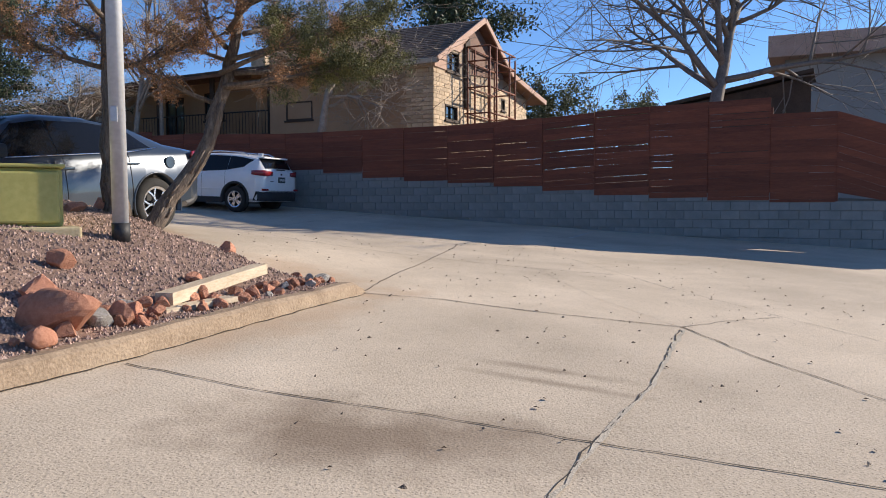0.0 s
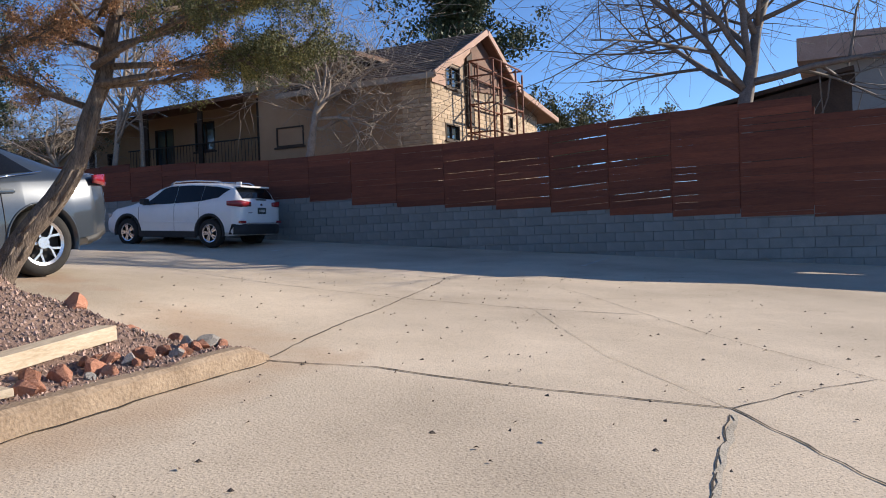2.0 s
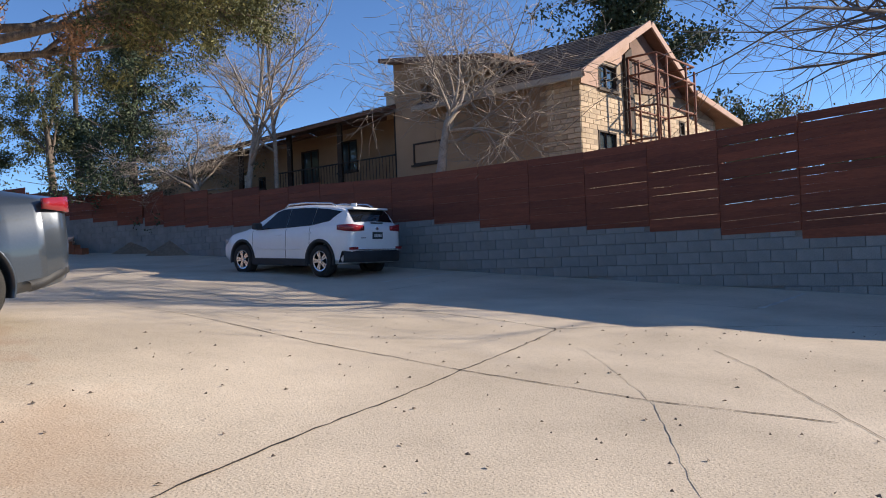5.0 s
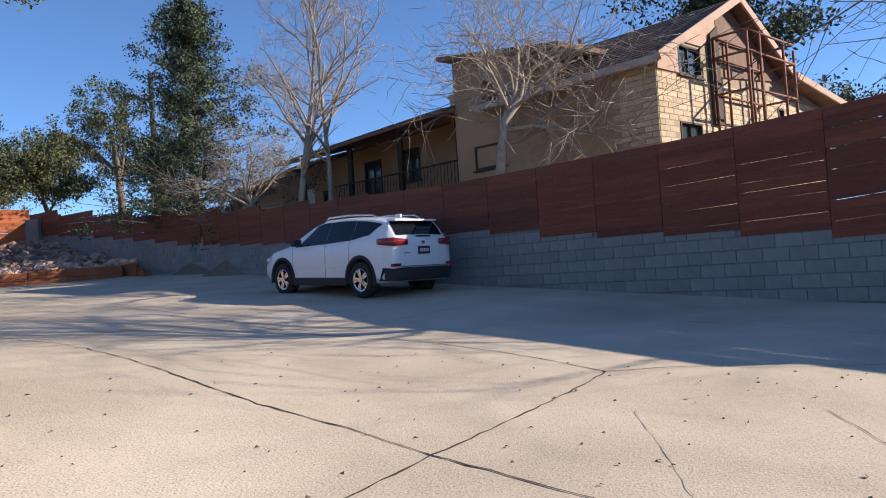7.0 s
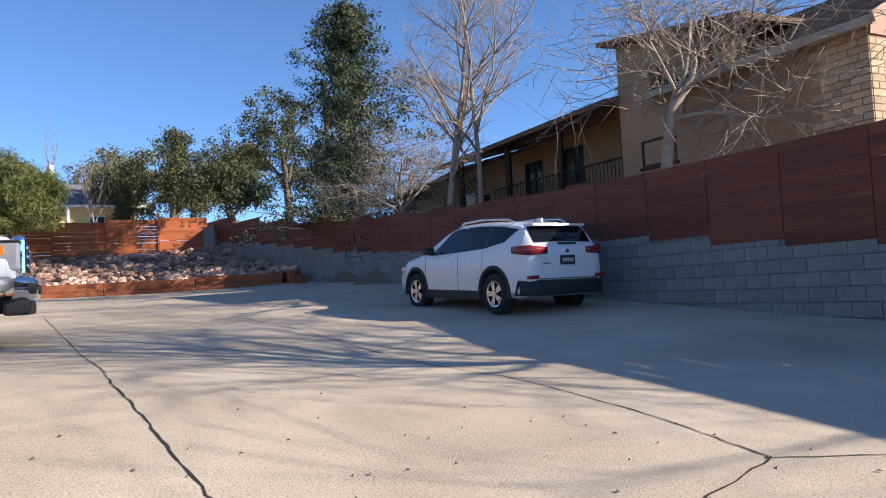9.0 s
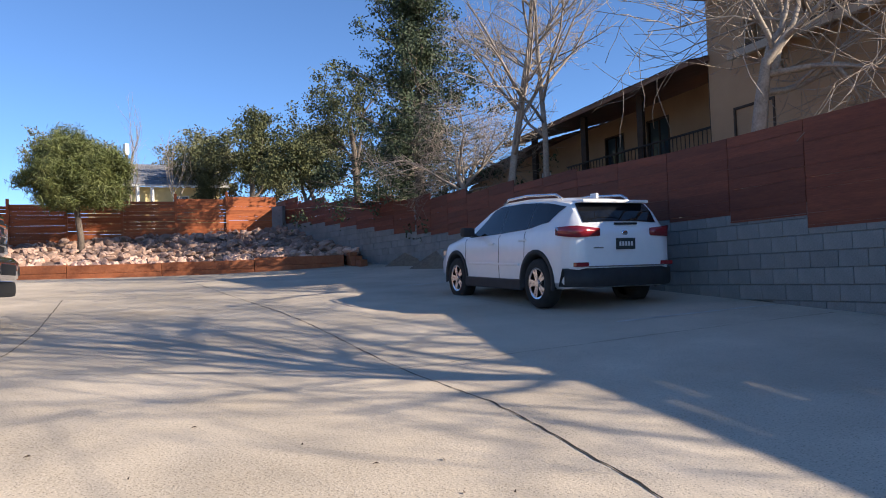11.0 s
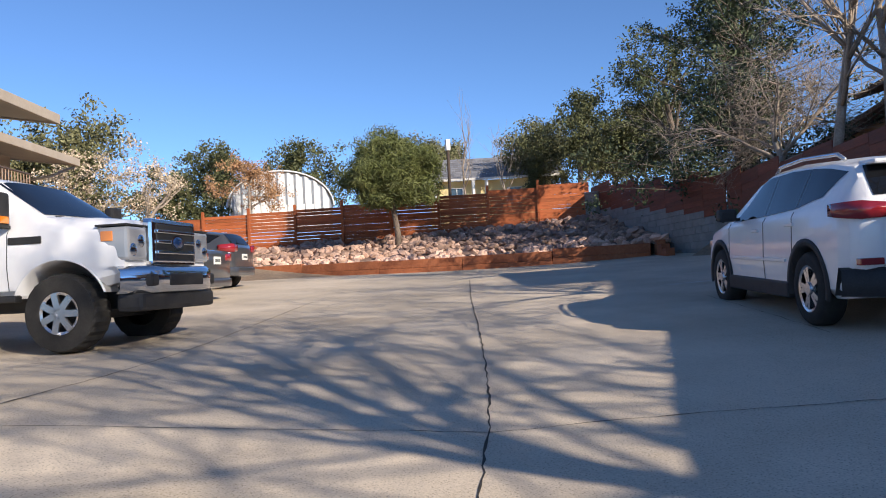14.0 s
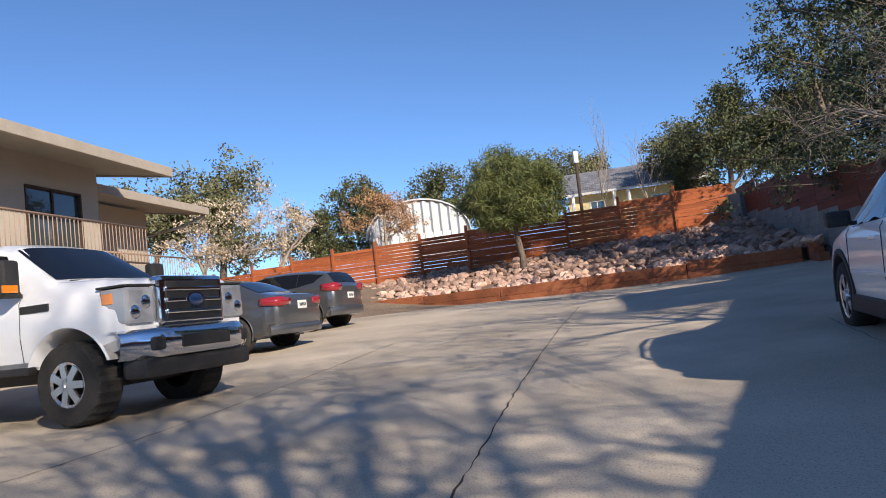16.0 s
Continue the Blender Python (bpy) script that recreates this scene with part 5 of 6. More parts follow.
def tree(name, label, wood, leaf=None, tuft=0.2, per=20, needle=0.0, bark=BARK, extra=(), seed=0, category="tree", keep=1.0, group=""):
    v, f, tips = wood
    base = v[0]
    root = tagged(new(name), label, category, group)
    root.location = base
    inv = Vector(base)
    if name == "bare_tree":
        # the stem is the first tube: seven rings of six
        mesh_ob("trunk", [q - inv for q in v[:42]], f[:38], bark, root, smooth=True)
        tagged(mesh_ob("crown", [q - inv for q in v[42:]], [tuple(k - 42 for k in q) for q in f[38:]], bark, root, smooth=True), "spreading bare branches and twigs", kind="stuff")
    else:
        mesh_ob("trunk", [q - inv for q in v], f, bark, root, smooth=True)
    if leaf:
        rng = random.Random(seed)
        spots = [p - inv for p, d in tips if rng.random() < keep] + [Vector(e) - inv for e in extra]
        lv, lf = tufts(spots, tuft, per, seed + 1, needle)
        mesh_ob("crown", lv, lf, leaf, root)
    return root


def conifer(seed, base, h, r, bare=0.08, layers=26, droop=-0.15, full=1.0):
    """A trunk with whorls of limbs, short toward the tip, uneven."""
    rng = random.Random(seed)
    v, f, tips = [], [], []
    base = Vector(base)
    pts = [base + Vector((0.06 * h * noise.noise(Vector((i * 0.6, seed, 0))), 0.06 * h * noise.noise(Vector((seed, i * 0.6, 0))), h * i / 8)) for i in range(9)]
    tube(v, f, pts, [h * 0.022 * (1 - 0.9 * i / 8) + 0.01 for i in range(9)], 7)
    for k in range(layers):
        t = bare + (1 - bare) * (k + rng.random()) / layers
        i = min(7, int(t * 8))
        o = pts[i].lerp(pts[i + 1], t * 8 - i)
        prof = (1 - t) ** 0.75 * (0.75 + 0.25 * math.sin(min(1, t / 0.25) * math.pi / 2)) + 0.06
        for j in range(rng.randint(4, 6)):
            a = rng.uniform(0, 6.283)
            L = r * prof * rng.uniform(0.3, 1.3) * full
            d = Vector((math.cos(a), math.sin(a), droop + 0.5 * t + rng.uniform(-0.15, 0.25))).normalized()
            q = [o + d * L * s_ + Vector((0, 0, 0.12 * L * s_ * s_)) + Vector((rng.gauss(0, 0.04), rng.gauss(0, 0.04), rng.gauss(0, 0.04))) * L * s_ for s_ in (0, 0.35, 0.7, 1)]
            tube(v, f, q, [0.03 * L / r + 0.012, 0.02, 0.012, 0.006], 4)
            for s_ in np.arange(0.25, 1.01, 0.15):
                p = q[0].lerp(q[3], float(s_))
                tips.append((p + Vector((rng.gauss(0, 0.12), rng.gauss(0, 0.12), rng.gauss(0, 0.1))) * (0.5 + L * 0.5), d))
    return v, f, tips


def bushy(seed, base, h, r, puffs=60, bare=0.25, hollow=0.35):
    """A forked trunk whose crown is many uneven clumps."""
    rng = random.Random(seed)
    v, f, tips = grow(seed, base, h * 0.7, h * 0.03, 2, 0.7, kids=(5, 4, 3), ratio=0.55, up=0.3, first=0.25)
    b = Vector(base)
    lobes = [Vector((rng.gauss(0, 0.45) * r, rng.gauss(0, 0.45) * r, h * rng.uniform(bare + 0.1, 0.9))) for _ in range(11)]
    for i in range(puffs):
        c = rng.choice(lobes)
        d = Vector((rng.gauss(0, 1), rng.gauss(0, 1), rng.gauss(0, 0.8))).normalized()
        p = c + d * r * rng.uniform(0.12, 0.5)
        p.z = max(h * bare * 0.8, min(h, p.z))
        tips.append((b + p, d))
    return v, f, tips


# bare trees in the yard behind the fence
tree("bare_tree", "leafless pale-barked tree with many upright twigs behind the fence", grow(4, (-3.6, 23.3, 2.2), 3.5, 0.2, 4, 0.95, up=0.1, kids=(8, 6, 5, 4), ratio=0.86, first=0.66, wig=0.19, min_r=0.006, lean=(-0.08, 0)), bark=PALEBARK, group="bare yard trees")
tree("bare_tree", "tall leafless twin-trunked tree in front of the low house", grow(9, (-9.9, 25.6, 2.7), 7.0, 0.1, 4, 0.9, up=0.14, kids=(14, 7, 6, 3), ratio=0.47, first=0.25, wig=0.1), bark=PALEBARK, group="bare yard trees")
tree("bare_tree", "slim leafless tree beside the twin-trunked one", grow(10, (-9.3, 26.1, 2.7), 7.0, 0.085, 4, 0.9, up=0.14, kids=(13, 7, 6, 3), ratio=0.47, first=0.3, wig=0.1, lean=(0.12, 0)), bark=PALEBARK, group="bare yard trees")
tree("bare_tree", "low tangle of pale bare drooping branches over the fence", grow(12, (-11.9, 26.3, 2.8), 3.0, 0.1, 4, 0.95, up=-0.03, kids=(9, 8, 6, 4), ratio=0.74, first=0.3, wig=0.16), bark=PALEBARK, group="bare yard trees")
tree("bare_tree", "wide leafless tree with arching dark branches against the sky", grow(31, (7.3, 20.2, 1.6), 5.6, 0.27, 4, 1.0, up=0.05, kids=(12, 7, 5, 3), ratio=0.86, first=0.5, wig=0.09, min_r=0.006), bark=GREYBARK, group="bare yard trees")

tree("conifer", "tall dark green conifer rising above the fence", conifer(3, (-16.7, 29.6, 3.0), 8.9, 4.2, layers=34), DARKGREEN, 0.17, 17, bark=BARK, seed=1)
tree("juniper_tree", "sparse grey-green juniper behind the fence", bushy(6, (-22.0, 31.6, 3.9), 6.6, 2.7, 150, 0.3), JUNIPER, 0.16, 24, bark=BARK, seed=2, group="juniper trees")
tree("pine_tree", "tall dark pine rising behind the house roof", conifer(8, (1.4, 50.2, 3.5), 20.0, 6.8, layers=40, droop=0.0), DARKGREEN, 0.42, 15, seed=3)
for i, (x, y, zb, h, r, lf, lab) in enumerate((
        (-35.8, 40.3, 6.0, 5.2, 2.4, OLIVE, "rounded olive-green juniper on the slope"), (-40.5, 36.0, 6.0, 4.2, 2.4, OLIVE, "olive-green juniper on the slope"),
        (-36.1, 36.0, 5.2, 6.8, 2.1, JUNIPER, "tall uneven grey-green juniper behind the fence"), (-31.0, 36.2, 5.0, 4.6, 2.0, JUNIPER, "low juniper behind the fence corner"),
        (-49.0, 40.0, 7.0, 6.3, 3.2, OLIVE, "olive tree behind the far house"), (-56.4, 35.2, 7.5, 5.6, 3.4, OLIVE, "rounded tree behind the far house"),
        (-59.2, 24.5, 7.0, 5.6, 4.2, JUNIPER, "dark juniper behind the shed"), (-60.0, 19.0, 7.0, 5.2, 4.0, JUNIPER, "dark juniper behind the shed"),
        (-37.9, 11.0, 4.0, 6.8, 3.0, OLIVE, "large dense juniper beyond the parked cars"), (-37.0, 7.6, 4.0, 5.2, 2.6, OLIVE, "dense juniper near the apartment building"),
        (-46.0, 15.5, 5.0, 3.6, 2.4, JUNIPER, "low green juniper by the shed"), (7.7, 49.0, 3.5, 6.0, 3.0, OLIVE, "far juniper beyond the house"), (13.0, 51.0, 3.5, 5.2, 3.2, OLIVE, "far juniper beyond the house"),
        (-26.5, 38.5, 5.0, 4.6, 2.0, JUNIPER, "juniper behind the fence"), (-45.0, 44.0, 7.0, 4.6, 3.0, OLIVE, "olive tree on the slope"))):
    tree("juniper_tree", lab, bushy(50 + i, (x, y, zb), h, r, 150, 0.15), lf, 0.055 * r + 0.12, 24, seed=20 + i, group="juniper trees")
tree("dry_tree", "shrubby tree with pale dry leaves by the fence", bushy(71, (-34.6, 13.6, 3.7), 4.4, 2.0, 70, 0.2), PALELEAF, 0.17, 12, bark=PALEBARK, seed=40)
tree("dry_tree", "low pale dry-leaved shrub tree beyond the cars", bushy(72, (-33.5, 10.9, 3.6), 3.8, 2.2, 80, 0.15), PALELEAF, 0.17, 12, bark=PALEBARK, seed=41)
tree("brown_tree", "thicket of brown bare twigs and leaves by the shed", bushy(73, (-42.0, 19.0, 5.2), 4.0, 1.9, 110, 0.2), DRYLEAF, 0.18, 16, bark=PALEBARK, seed=42)
tree("bare_tree", "thin leafless tree behind the pine", grow(74, (-40.0, 31.0, 5.0), 4.6, 0.07, 2, 0.5, up=0.4, kids=(8, 6, 0), first=0.4), bark=PALEBARK, group="bare far trees")
tree("bare_tree", "thin leafless tree in front of the yellow house", grow(75, (-38.0, 32.5, 5.0), 3.6, 0.06, 2, 0.6, up=0.4, kids=(8, 6, 0), first=0.3), bark=PALEBARK, group="bare far trees")
tree("small_conifer", "small dark conifer before the yellow house", conifer(76, (-39.3, 35.0, 5.5), 2.6, 0.9, layers=12), JUNIPER, 0.14, 10, seed=44)

# young pine in the rubble bed
rng = random.Random(77)
pb = Vector((-26.6, 22.55, bed_z(-26.6, 22.55) - 0.1))
pv, pf = [], []
tube(pv, pf, [pb, pb + Vector((-0.02, 0.03, 0.6)), pb + Vector((0.02, -0.1, 1.4)), pb + Vector((0.1, -0.15, 3.6))], [0.13, 0.11, 0.1, 0.03], 8)
pt = []
cen = Vector((-26.5, 22.4, 5.95))
for i in range(330):
    d = Vector((rng.gauss(0, 1), rng.gauss(0, 1), rng.gauss(0, 1))).normalized()
    k = rng.uniform(0.5, 1.0) * (1 + 0.25 * noise.noise(d * 1.7))
    p = cen + Vector((d.x * 1.65, d.y * 1.7, d.z * 1.45 - 0.25 * abs(d.y))) * k
    if p.z < 4.75 and rng.random() < 0.6:
        p.z += 0.4
    pt.append((p, d))
    if i % 8 == 0:
        tube(pv, pf, [pb + Vector((0.03, -0.1, 1.5 + 0.05 * (i / 8))), p.lerp(cen, 0.4), p], [0.03, 0.02, 0.008], 4)
tree("young_pine", "young bushy green pine with a slim trunk in the rubble bed", (pv, pf, pt), PINEGREEN, 0.17, 60, 1.2, seed=45)

# two leaning junipers in the gravel bed
def plumes(seed, tips, length, up, spots=11):
    """Elongated feathery sprays: points along a rising, tapering axis."""
    rng = random.Random(seed)
    out = []
    for p, d in tips:
        ax = (d + Vector((rng.gauss(0, 0.35), rng.gauss(0, 0.35), up + rng.gauss(0, 0.3)))).normalized()
        L = length * rng.uniform(0.6, 1.3)
        for k in range(spots):
            t = k / (spots - 1)
            r = 0.16 * L * math.sin(math.pi * (0.15 + 0.8 * t))
            out.append(p + ax * L * (t - 0.3) + Vector((rng.gauss(0, r), rng.gauss(0, r), rng.gauss(0, r))))
    return out


def bed_juniper(label, base, path, rr, limbs, seed):
    """Each limb: start height on the trunk, bearing, rise, length, green share."""
    b = Vector((*base, gravel_z(*base) - 0.08))
    rng = random.Random(seed)
    pts = [b + Vector(q) for q in path]
    fine, rad = [], []
    for k in range(len(pts) - 1):
        for h in range(4):
            t = h / 4
            fine.append(pts[k].lerp(pts[k + 1], t) + Vector((rng.gauss(0, 0.012), rng.gauss(0, 0.012), 0)))
            rad.append(rr * (1 - 0.13 * (k + t)) * rng.uniform(0.9, 1.1) * (1.3 if k + h == 0 else 1))
    fine.append(pts[-1])
    rad.append(rr * 0.3)
    root = tagged(new("juniper_tree"), label, "tree", "bed junipers")
    root.location = b
    v, f = [], []
    tube(v, f, [q - b for q in fine], rad, 10)
    # shaggy strips of bark
    for k in range(90):
        i = rng.randrange(len(fine) - 4)
        a = rng.uniform(0, 6.283)
        o = Vector((math.cos(a), math.sin(a), 0))
        strip = [fine[i + n] - b + o * (rad[i + n] * rng.uniform(0.9, 1.08)) for n in range(rng.randint(2, 3))]
        tube(v, f, strip, [0.012] * len(strip), 4)
    mesh_ob("trunk", v, f, BARK, root, smooth=True)
    green, dry = [], []
    top = len(fine) - 1
    for h, bearing, rise, L, share in limbs:
        o = fine[min(top, int(h * top))]
        d = Vector((math.cos(bearing), math.sin(bearing), rise)).normalized()
        side = Vector((-d.y, d.x, 0)).normalized()
        line = [o + d * L * t + side * 0.1 * L * math.sin(3 * t + seed) + Vector((0, 0, 0.1 * L * t * t)) for t in (0, 0.25, 0.5, 0.75, 1)]
        v, f = [], []
        tube(v, f, [q - b for q in line], [0.032, 0.026, 0.02, 0.013, 0.006], 6)
        for w in range(int(13 * L)):
            t = rng.uniform(0.2, 1.0)
            k = min(3, int(t * 4))
            p = line[k].lerp(line[k + 1], t * 4 - k)
            sd = (d * 0.6 + side * rng.uniform(-1, 1) + Vector((0, 0, rng.uniform(-0.35, 0.5)))).normalized()
            e = p + sd * rng.uniform(0.15, 0.42) * (1.2 - 0.4 * t)
            tube(v, f, [p - b, p.lerp(e, 0.5) - b + Vector((0, 0, 0.02)), e - b], [0.012, 0.008, 0.003], 4)
            for x in range(3):
                g = e + Vector((rng.gauss(0, 0.1), rng.gauss(0, 0.1), rng.gauss(0, 0.08)))
                tube(v, f, [p.lerp(e, 0.6) - b, g - b], [0.006, 0.002], 3)
            (green if rng.random() < share and t > 0.35 else dry).append((e, sd))
        mesh_ob("limb", v, f, BARK, root, smooth=True)
    for name, tips, leaf, per, share, lab in (("foliage", green, JUNIPER, 8, 1.0, "olive-green scaly foliage"), ("sunny_foliage", green[::2], SUNLEAF, 9, 1.0, "yellow-green outer foliage, coloured brighter as if sunlit"), ("dry_foliage", dry, DRYLEAF, 8, 0.8, "rust-brown dead foliage")):
        use = [q for q in tips if rng.random() < share]
        if use:
            lv, lf = tufts([q - b for q in plumes(seed + per, use, 0.36, 0.3, 13)], 0.034, per + 4, seed + per, 0.35, 1.0)
            mesh_ob(name, lv, lf, leaf, root, lab)
    return root


bed_juniper("upright shaggy-barked juniper in the gravel bed", (-3.62, 7.88), [(0, 0, 0), (-0.02, 0, 0.8), (0.0, 0.0, 1.6), (-0.03, 0.05, 2.6), (0.05, 0.1, 4.2)], 0.12,
            [(0.5, 3.6, 0.25, 1.5, 0.3), (0.55, 0.4, 0.3, 1.2, 0.0), (0.6, 2.4, 0.3, 1.7, 0.3), (0.66, 4.9, 0.2, 1.2, 0.1), (0.7, 3.2, 0.35, 1.7, 0.6), (0.78, 1.0, 0.4, 1.3, 0.5), (0.84, 5.6, 0.3, 1.2, 0.5), (0.9, 2.9, 0.5, 1.4, 0.8), (0.96, 0.2, 0.6, 1.2, 0.8), (1.0, 4.2, 0.9, 1.0, 0.9)], 91)
bed_juniper("leaning shaggy-barked juniper in the gravel bed", (-3.24, 7.78), [(0, 0, 0), (0.22, 0.15, 0.45), (0.52, 0.32, 0.95), (0.72, 0.42, 1.65), (0.84, 0.48, 2.25), (1.0, 0.55, 3.3)], 0.105,
            [(0.56, 3.5, 0.35, 1.1, 0.05), (0.6, 0.6, 0.1, 1.0, 0.5), (0.62, 0.15, 0.12, 1.75, 0.95), (0.66, 0.75, 0.12, 1.7, 0.95), (0.68, 5.8, 0.2, 1.5, 0.85), (0.7, 2.6, 0.3, 1.1, 0.1), (0.74, 0.35, 0.3, 1.8, 1.0), (0.76, 4.6, 0.25, 1.0, 0.05), (0.8, 1.2, 0.3, 1.4, 0.8), (0.82, 5.5, 0.4, 1.5, 0.9), (0.86, 0.1, 0.45, 1.6, 1.0), (0.9, 3.1, 0.4, 1.2, 0.2), (0.92, 0.9, 0.5, 1.5, 1.0), (0.96, 5.9, 0.6, 1.3, 1.0), (1.0, 2.2, 0.8, 1.0, 0.8), (1.0, 4.4, 0.8, 1.0, 0.8)], 92)


# ---- house with the block gable ----
HC = Vector((-0.03, 24.5, 0))
GD = Vector((0.447, 0.894, 0)).normalized()
GN = Vector((0.894, -0.447, 0)).normalized()
SN = N


def plane_m(p, u, n):
    """u along the wall, v up, w out of it."""
    u = u.normalized()
    return Matrix(((u.x, 0, n.x, p.x), (u.y, 0, n.y, p.y), (0, 1, 0, p.z), (0, 0, 0, 1)))


house = thing("house", Matrix(), "two-storey tan stucco house with a block gable and brown shingle roof", "house")
ZB, ZE, ZP, HW = 2.0, 6.25, 8.05, 3.45
SM = plane_m(HC, D, SN)
GM = plane_m(HC, GD, GN)


def wall_with_holes(name, outline, holes, m, material, parent, depth=0.25):
    """A wall panel made of upright strips round its openings; outline gives the height at u."""
    us = sorted({outline[0][0], outline[-1][0], *[q[0] for q in outline], *[h for o in holes for h in (o[0], o[2])]})
    hi = lambda u: float(np.interp(u, [q[0] for q in outline], [q[1] for q in outline]))
    bm = bmesh.new()

    def slab(u0, u1, a0, a1, b0, b1):
        q = [(u0, a0, 0), (u1, a1, 0), (u1, b1, 0), (u0, b0, 0), (u0, a0, -depth), (u1, a1, -depth), (u1, b1, -depth), (u0, b0, -depth)]
        w = [bm.verts.new(m @ Vector(x)) for x in q]
        for fc in ((0, 1, 2, 3), (7, 6, 5, 4), (0, 4, 5, 1), (1, 5, 6, 2), (2, 6, 7, 3), (3, 7, 4, 0)):
            bm.faces.new([w[k] for k in fc])
    for u0, u1 in zip(us, us[1:]):
        cuts = [o for o in holes if o[0] <= u0 + 1e-6 and o[2] >= u1 - 1e-6]
        z0 = ZB
        for o in sorted(cuts, key=lambda q: q[1]):
            slab(u0, u1, z0, z0, o[1], o[1])
            z0 = o[3]
        slab(u0, u1, z0, z0, hi(u0), hi(u1))
    bmesh.ops.remove_doubles(bm, verts=bm.verts, dist=1e-4)
    return part(name, bm, material, parent)


def window(parent, m, o, mullions=1, frame_mat=DARKWOOD):
    u0, v0, u1, v1 = o
    w = new("window")
    w.parent = parent
    bm = bmesh.new()
    t = 0.05
    for a, b in (((u0, v0), (u1, v0 + t)), ((u0, v1 - t), (u1, v1)), ((u0, v0 + t), (u0 + t, v1 - t)), ((u1 - t, v0 + t), (u1, v1 - t))):
        box(bm, (*a, -0.12), (*b, 0.02), 0.006, m)
    for k in range(mullions):
        c = u0 + (u1 - u0) * (k + 1) / (mullions + 1)
        box(bm, (c - 0.02, v0 + t, -0.1), (c + 0.02, v1 - t, -0.03), 0.004, m)
    part("window_frame", bm, frame_mat, w)
    bm = bmesh.new()
    box(bm, (u0 + 0.04, v0 + 0.04, -0.085), (u1 - 0.04, v1 - 0.04, -0.075), 0, m)
    part("pane", bm, WINGLASS, w)
    bm = bmesh.new()
    box(bm, (u0 - 0.06, v0 - 0.06, -0.05), (u1 + 0.06, v0 - 0.002, 0.07), 0.008, m)
    part("sill", bm, DARKWOOD, w)
    return w


s_holes = [(4.7, 4.5, 5.82, 5.15)]
wall_with_holes("wall", [(0.0, ZE), (6.5, ZE)], s_holes, SM, STUCCO, house)
window(house, SM, s_holes[0])
g_holes = [(0.95, 5.98, 1.98, 6.68), (0.85, 4.35, 1.84, 4.87), (6.0, 5.2, 6.4, 5.66)]
wall_with_holes("gable_wall", [(0.0, ZE), (HW, ZP - 0.1), (HW * 1.85, 6.45), (9.0, 5.95)], g_holes, GM, BRICK_CORE, house)
for o in g_holes:
    window(house, GM, o)
# block facing: gable side and a short return on the front
gh = lambda u: min(float(np.interp(u, [0, HW, HW * 1.85, 9], [ZE, ZP, 6.4, 5.9])), 6.75)
lay(house, "brick", HC, GD, 9.0, lambda u: 3.3, lambda u: min(gh(u), 6.0 if u < 3 else 5.9), 0.4, 0.135, 0.03, BRICK, GN, (0, 6.5), 0.014, 5, lambda u, z: any(o[0] - 0.1 < u < o[2] + 0.1 and o[1] - 0.05 < z < o[3] + 0.05 for o in g_holes))
lay(house, "return_brick", HC + SN * 0.0, D, 1.2, lambda u: 3.3, lambda u: ZE, 0.4, 0.135, 0.03, BRICK, SN, (0, 1.3), 0.014, 6)
# upper gable boarding and vertical chase
prism("gable_panel", [(0.0, 5.98), (0.9, 5.98), (0.9, 6.75), (2.05, 6.75), (HW, 7.9), (HW, 8.0), (0.05, 6.3)], 0.035, GM, PINKTRIM, house, "brown painted gable boarding")
prism("chase", [(2.35, 4.9), (2.75, 4.9), (2.75, 7.35), (2.35, 7.1)], 0.1, GM, DARKWOOD, house, "dark recessed chase")
prism("gable_panel", [(2.76, 6.1), (6.3, 6.4), (HW, 7.95), (2.76, 7.6)], 0.05, GM, TRIM, house, "dark brown gable boarding")


def roof_slab(name, a, b, c, d, t, material, parent):
    """A roof plane from its four corners, with thickness."""
    n_ = (Vector(b) - Vector(a)).cross(Vector(d) - Vector(a)).normalized()
    if n_.z < 0:
        n_ = -n_
    v = [Vector(q) for q in (a, b, c, d)] + [Vector(q) + n_ * t for q in (a, b, c, d)]
    return mesh_ob(name, v, [(3, 2, 1, 0), (4, 5, 6, 7), (0, 1, 5, 4), (1, 2, 6, 5), (2, 3, 7, 6), (3, 0, 4, 7)], material, parent)


def shingled(parent, a, b, c, d, material, courses=16, seed=1):
    """Overlapping shingle courses on a roof plane; a-b is the eave, d-c the ridge."""
    rng = random.Random(seed)
    A, B_, C, Dq = (Vector(q) for q in (a, b, c, d))
    up_n = (B_ - A).cross(Dq - A).normalized()
    up_n = up_n if up_n.z > 0 else -up_n
    v, f = [], []
    for k in range(courses):
        t0, t1 = k / courses, (k + 1.15) / courses
        p0, p1 = A.lerp(Dq, t0), B_.lerp(C, t0)
        q0, q1 = A.lerp(Dq, min(t1, 1)), B_.lerp(C, min(t1, 1))
        L = (p1 - p0).length
        x = 0.0
        while x < L:
            w = min(rng.uniform(0.25, 0.4), L - x)
            u0, u1 = x / L, (x + w - 0.008) / L
            lift = 0.022 + rng.uniform(0, 0.008)
            s = len(v)
            pts = [p0.lerp(p1, u0) + up_n * lift, p0.lerp(p1, u1) + up_n * lift, q0.lerp(q1, u1) + up_n * 0.004, q0.lerp(q1, u0) + up_n * 0.004]
            v += pts + [pts[0] - up_n * 0.02, pts[1] - up_n * 0.02]
            f += [(s, s + 1, s + 2, s + 3), (s + 4, s + 5, s + 1, s)]
            x += w
    tagged(mesh_ob("shingles", v, f, material, parent), "shingle courses", kind="stuff")


def hp(u, g, z):
    return HC + D * u + GD * g + Vector((0, 0, z))


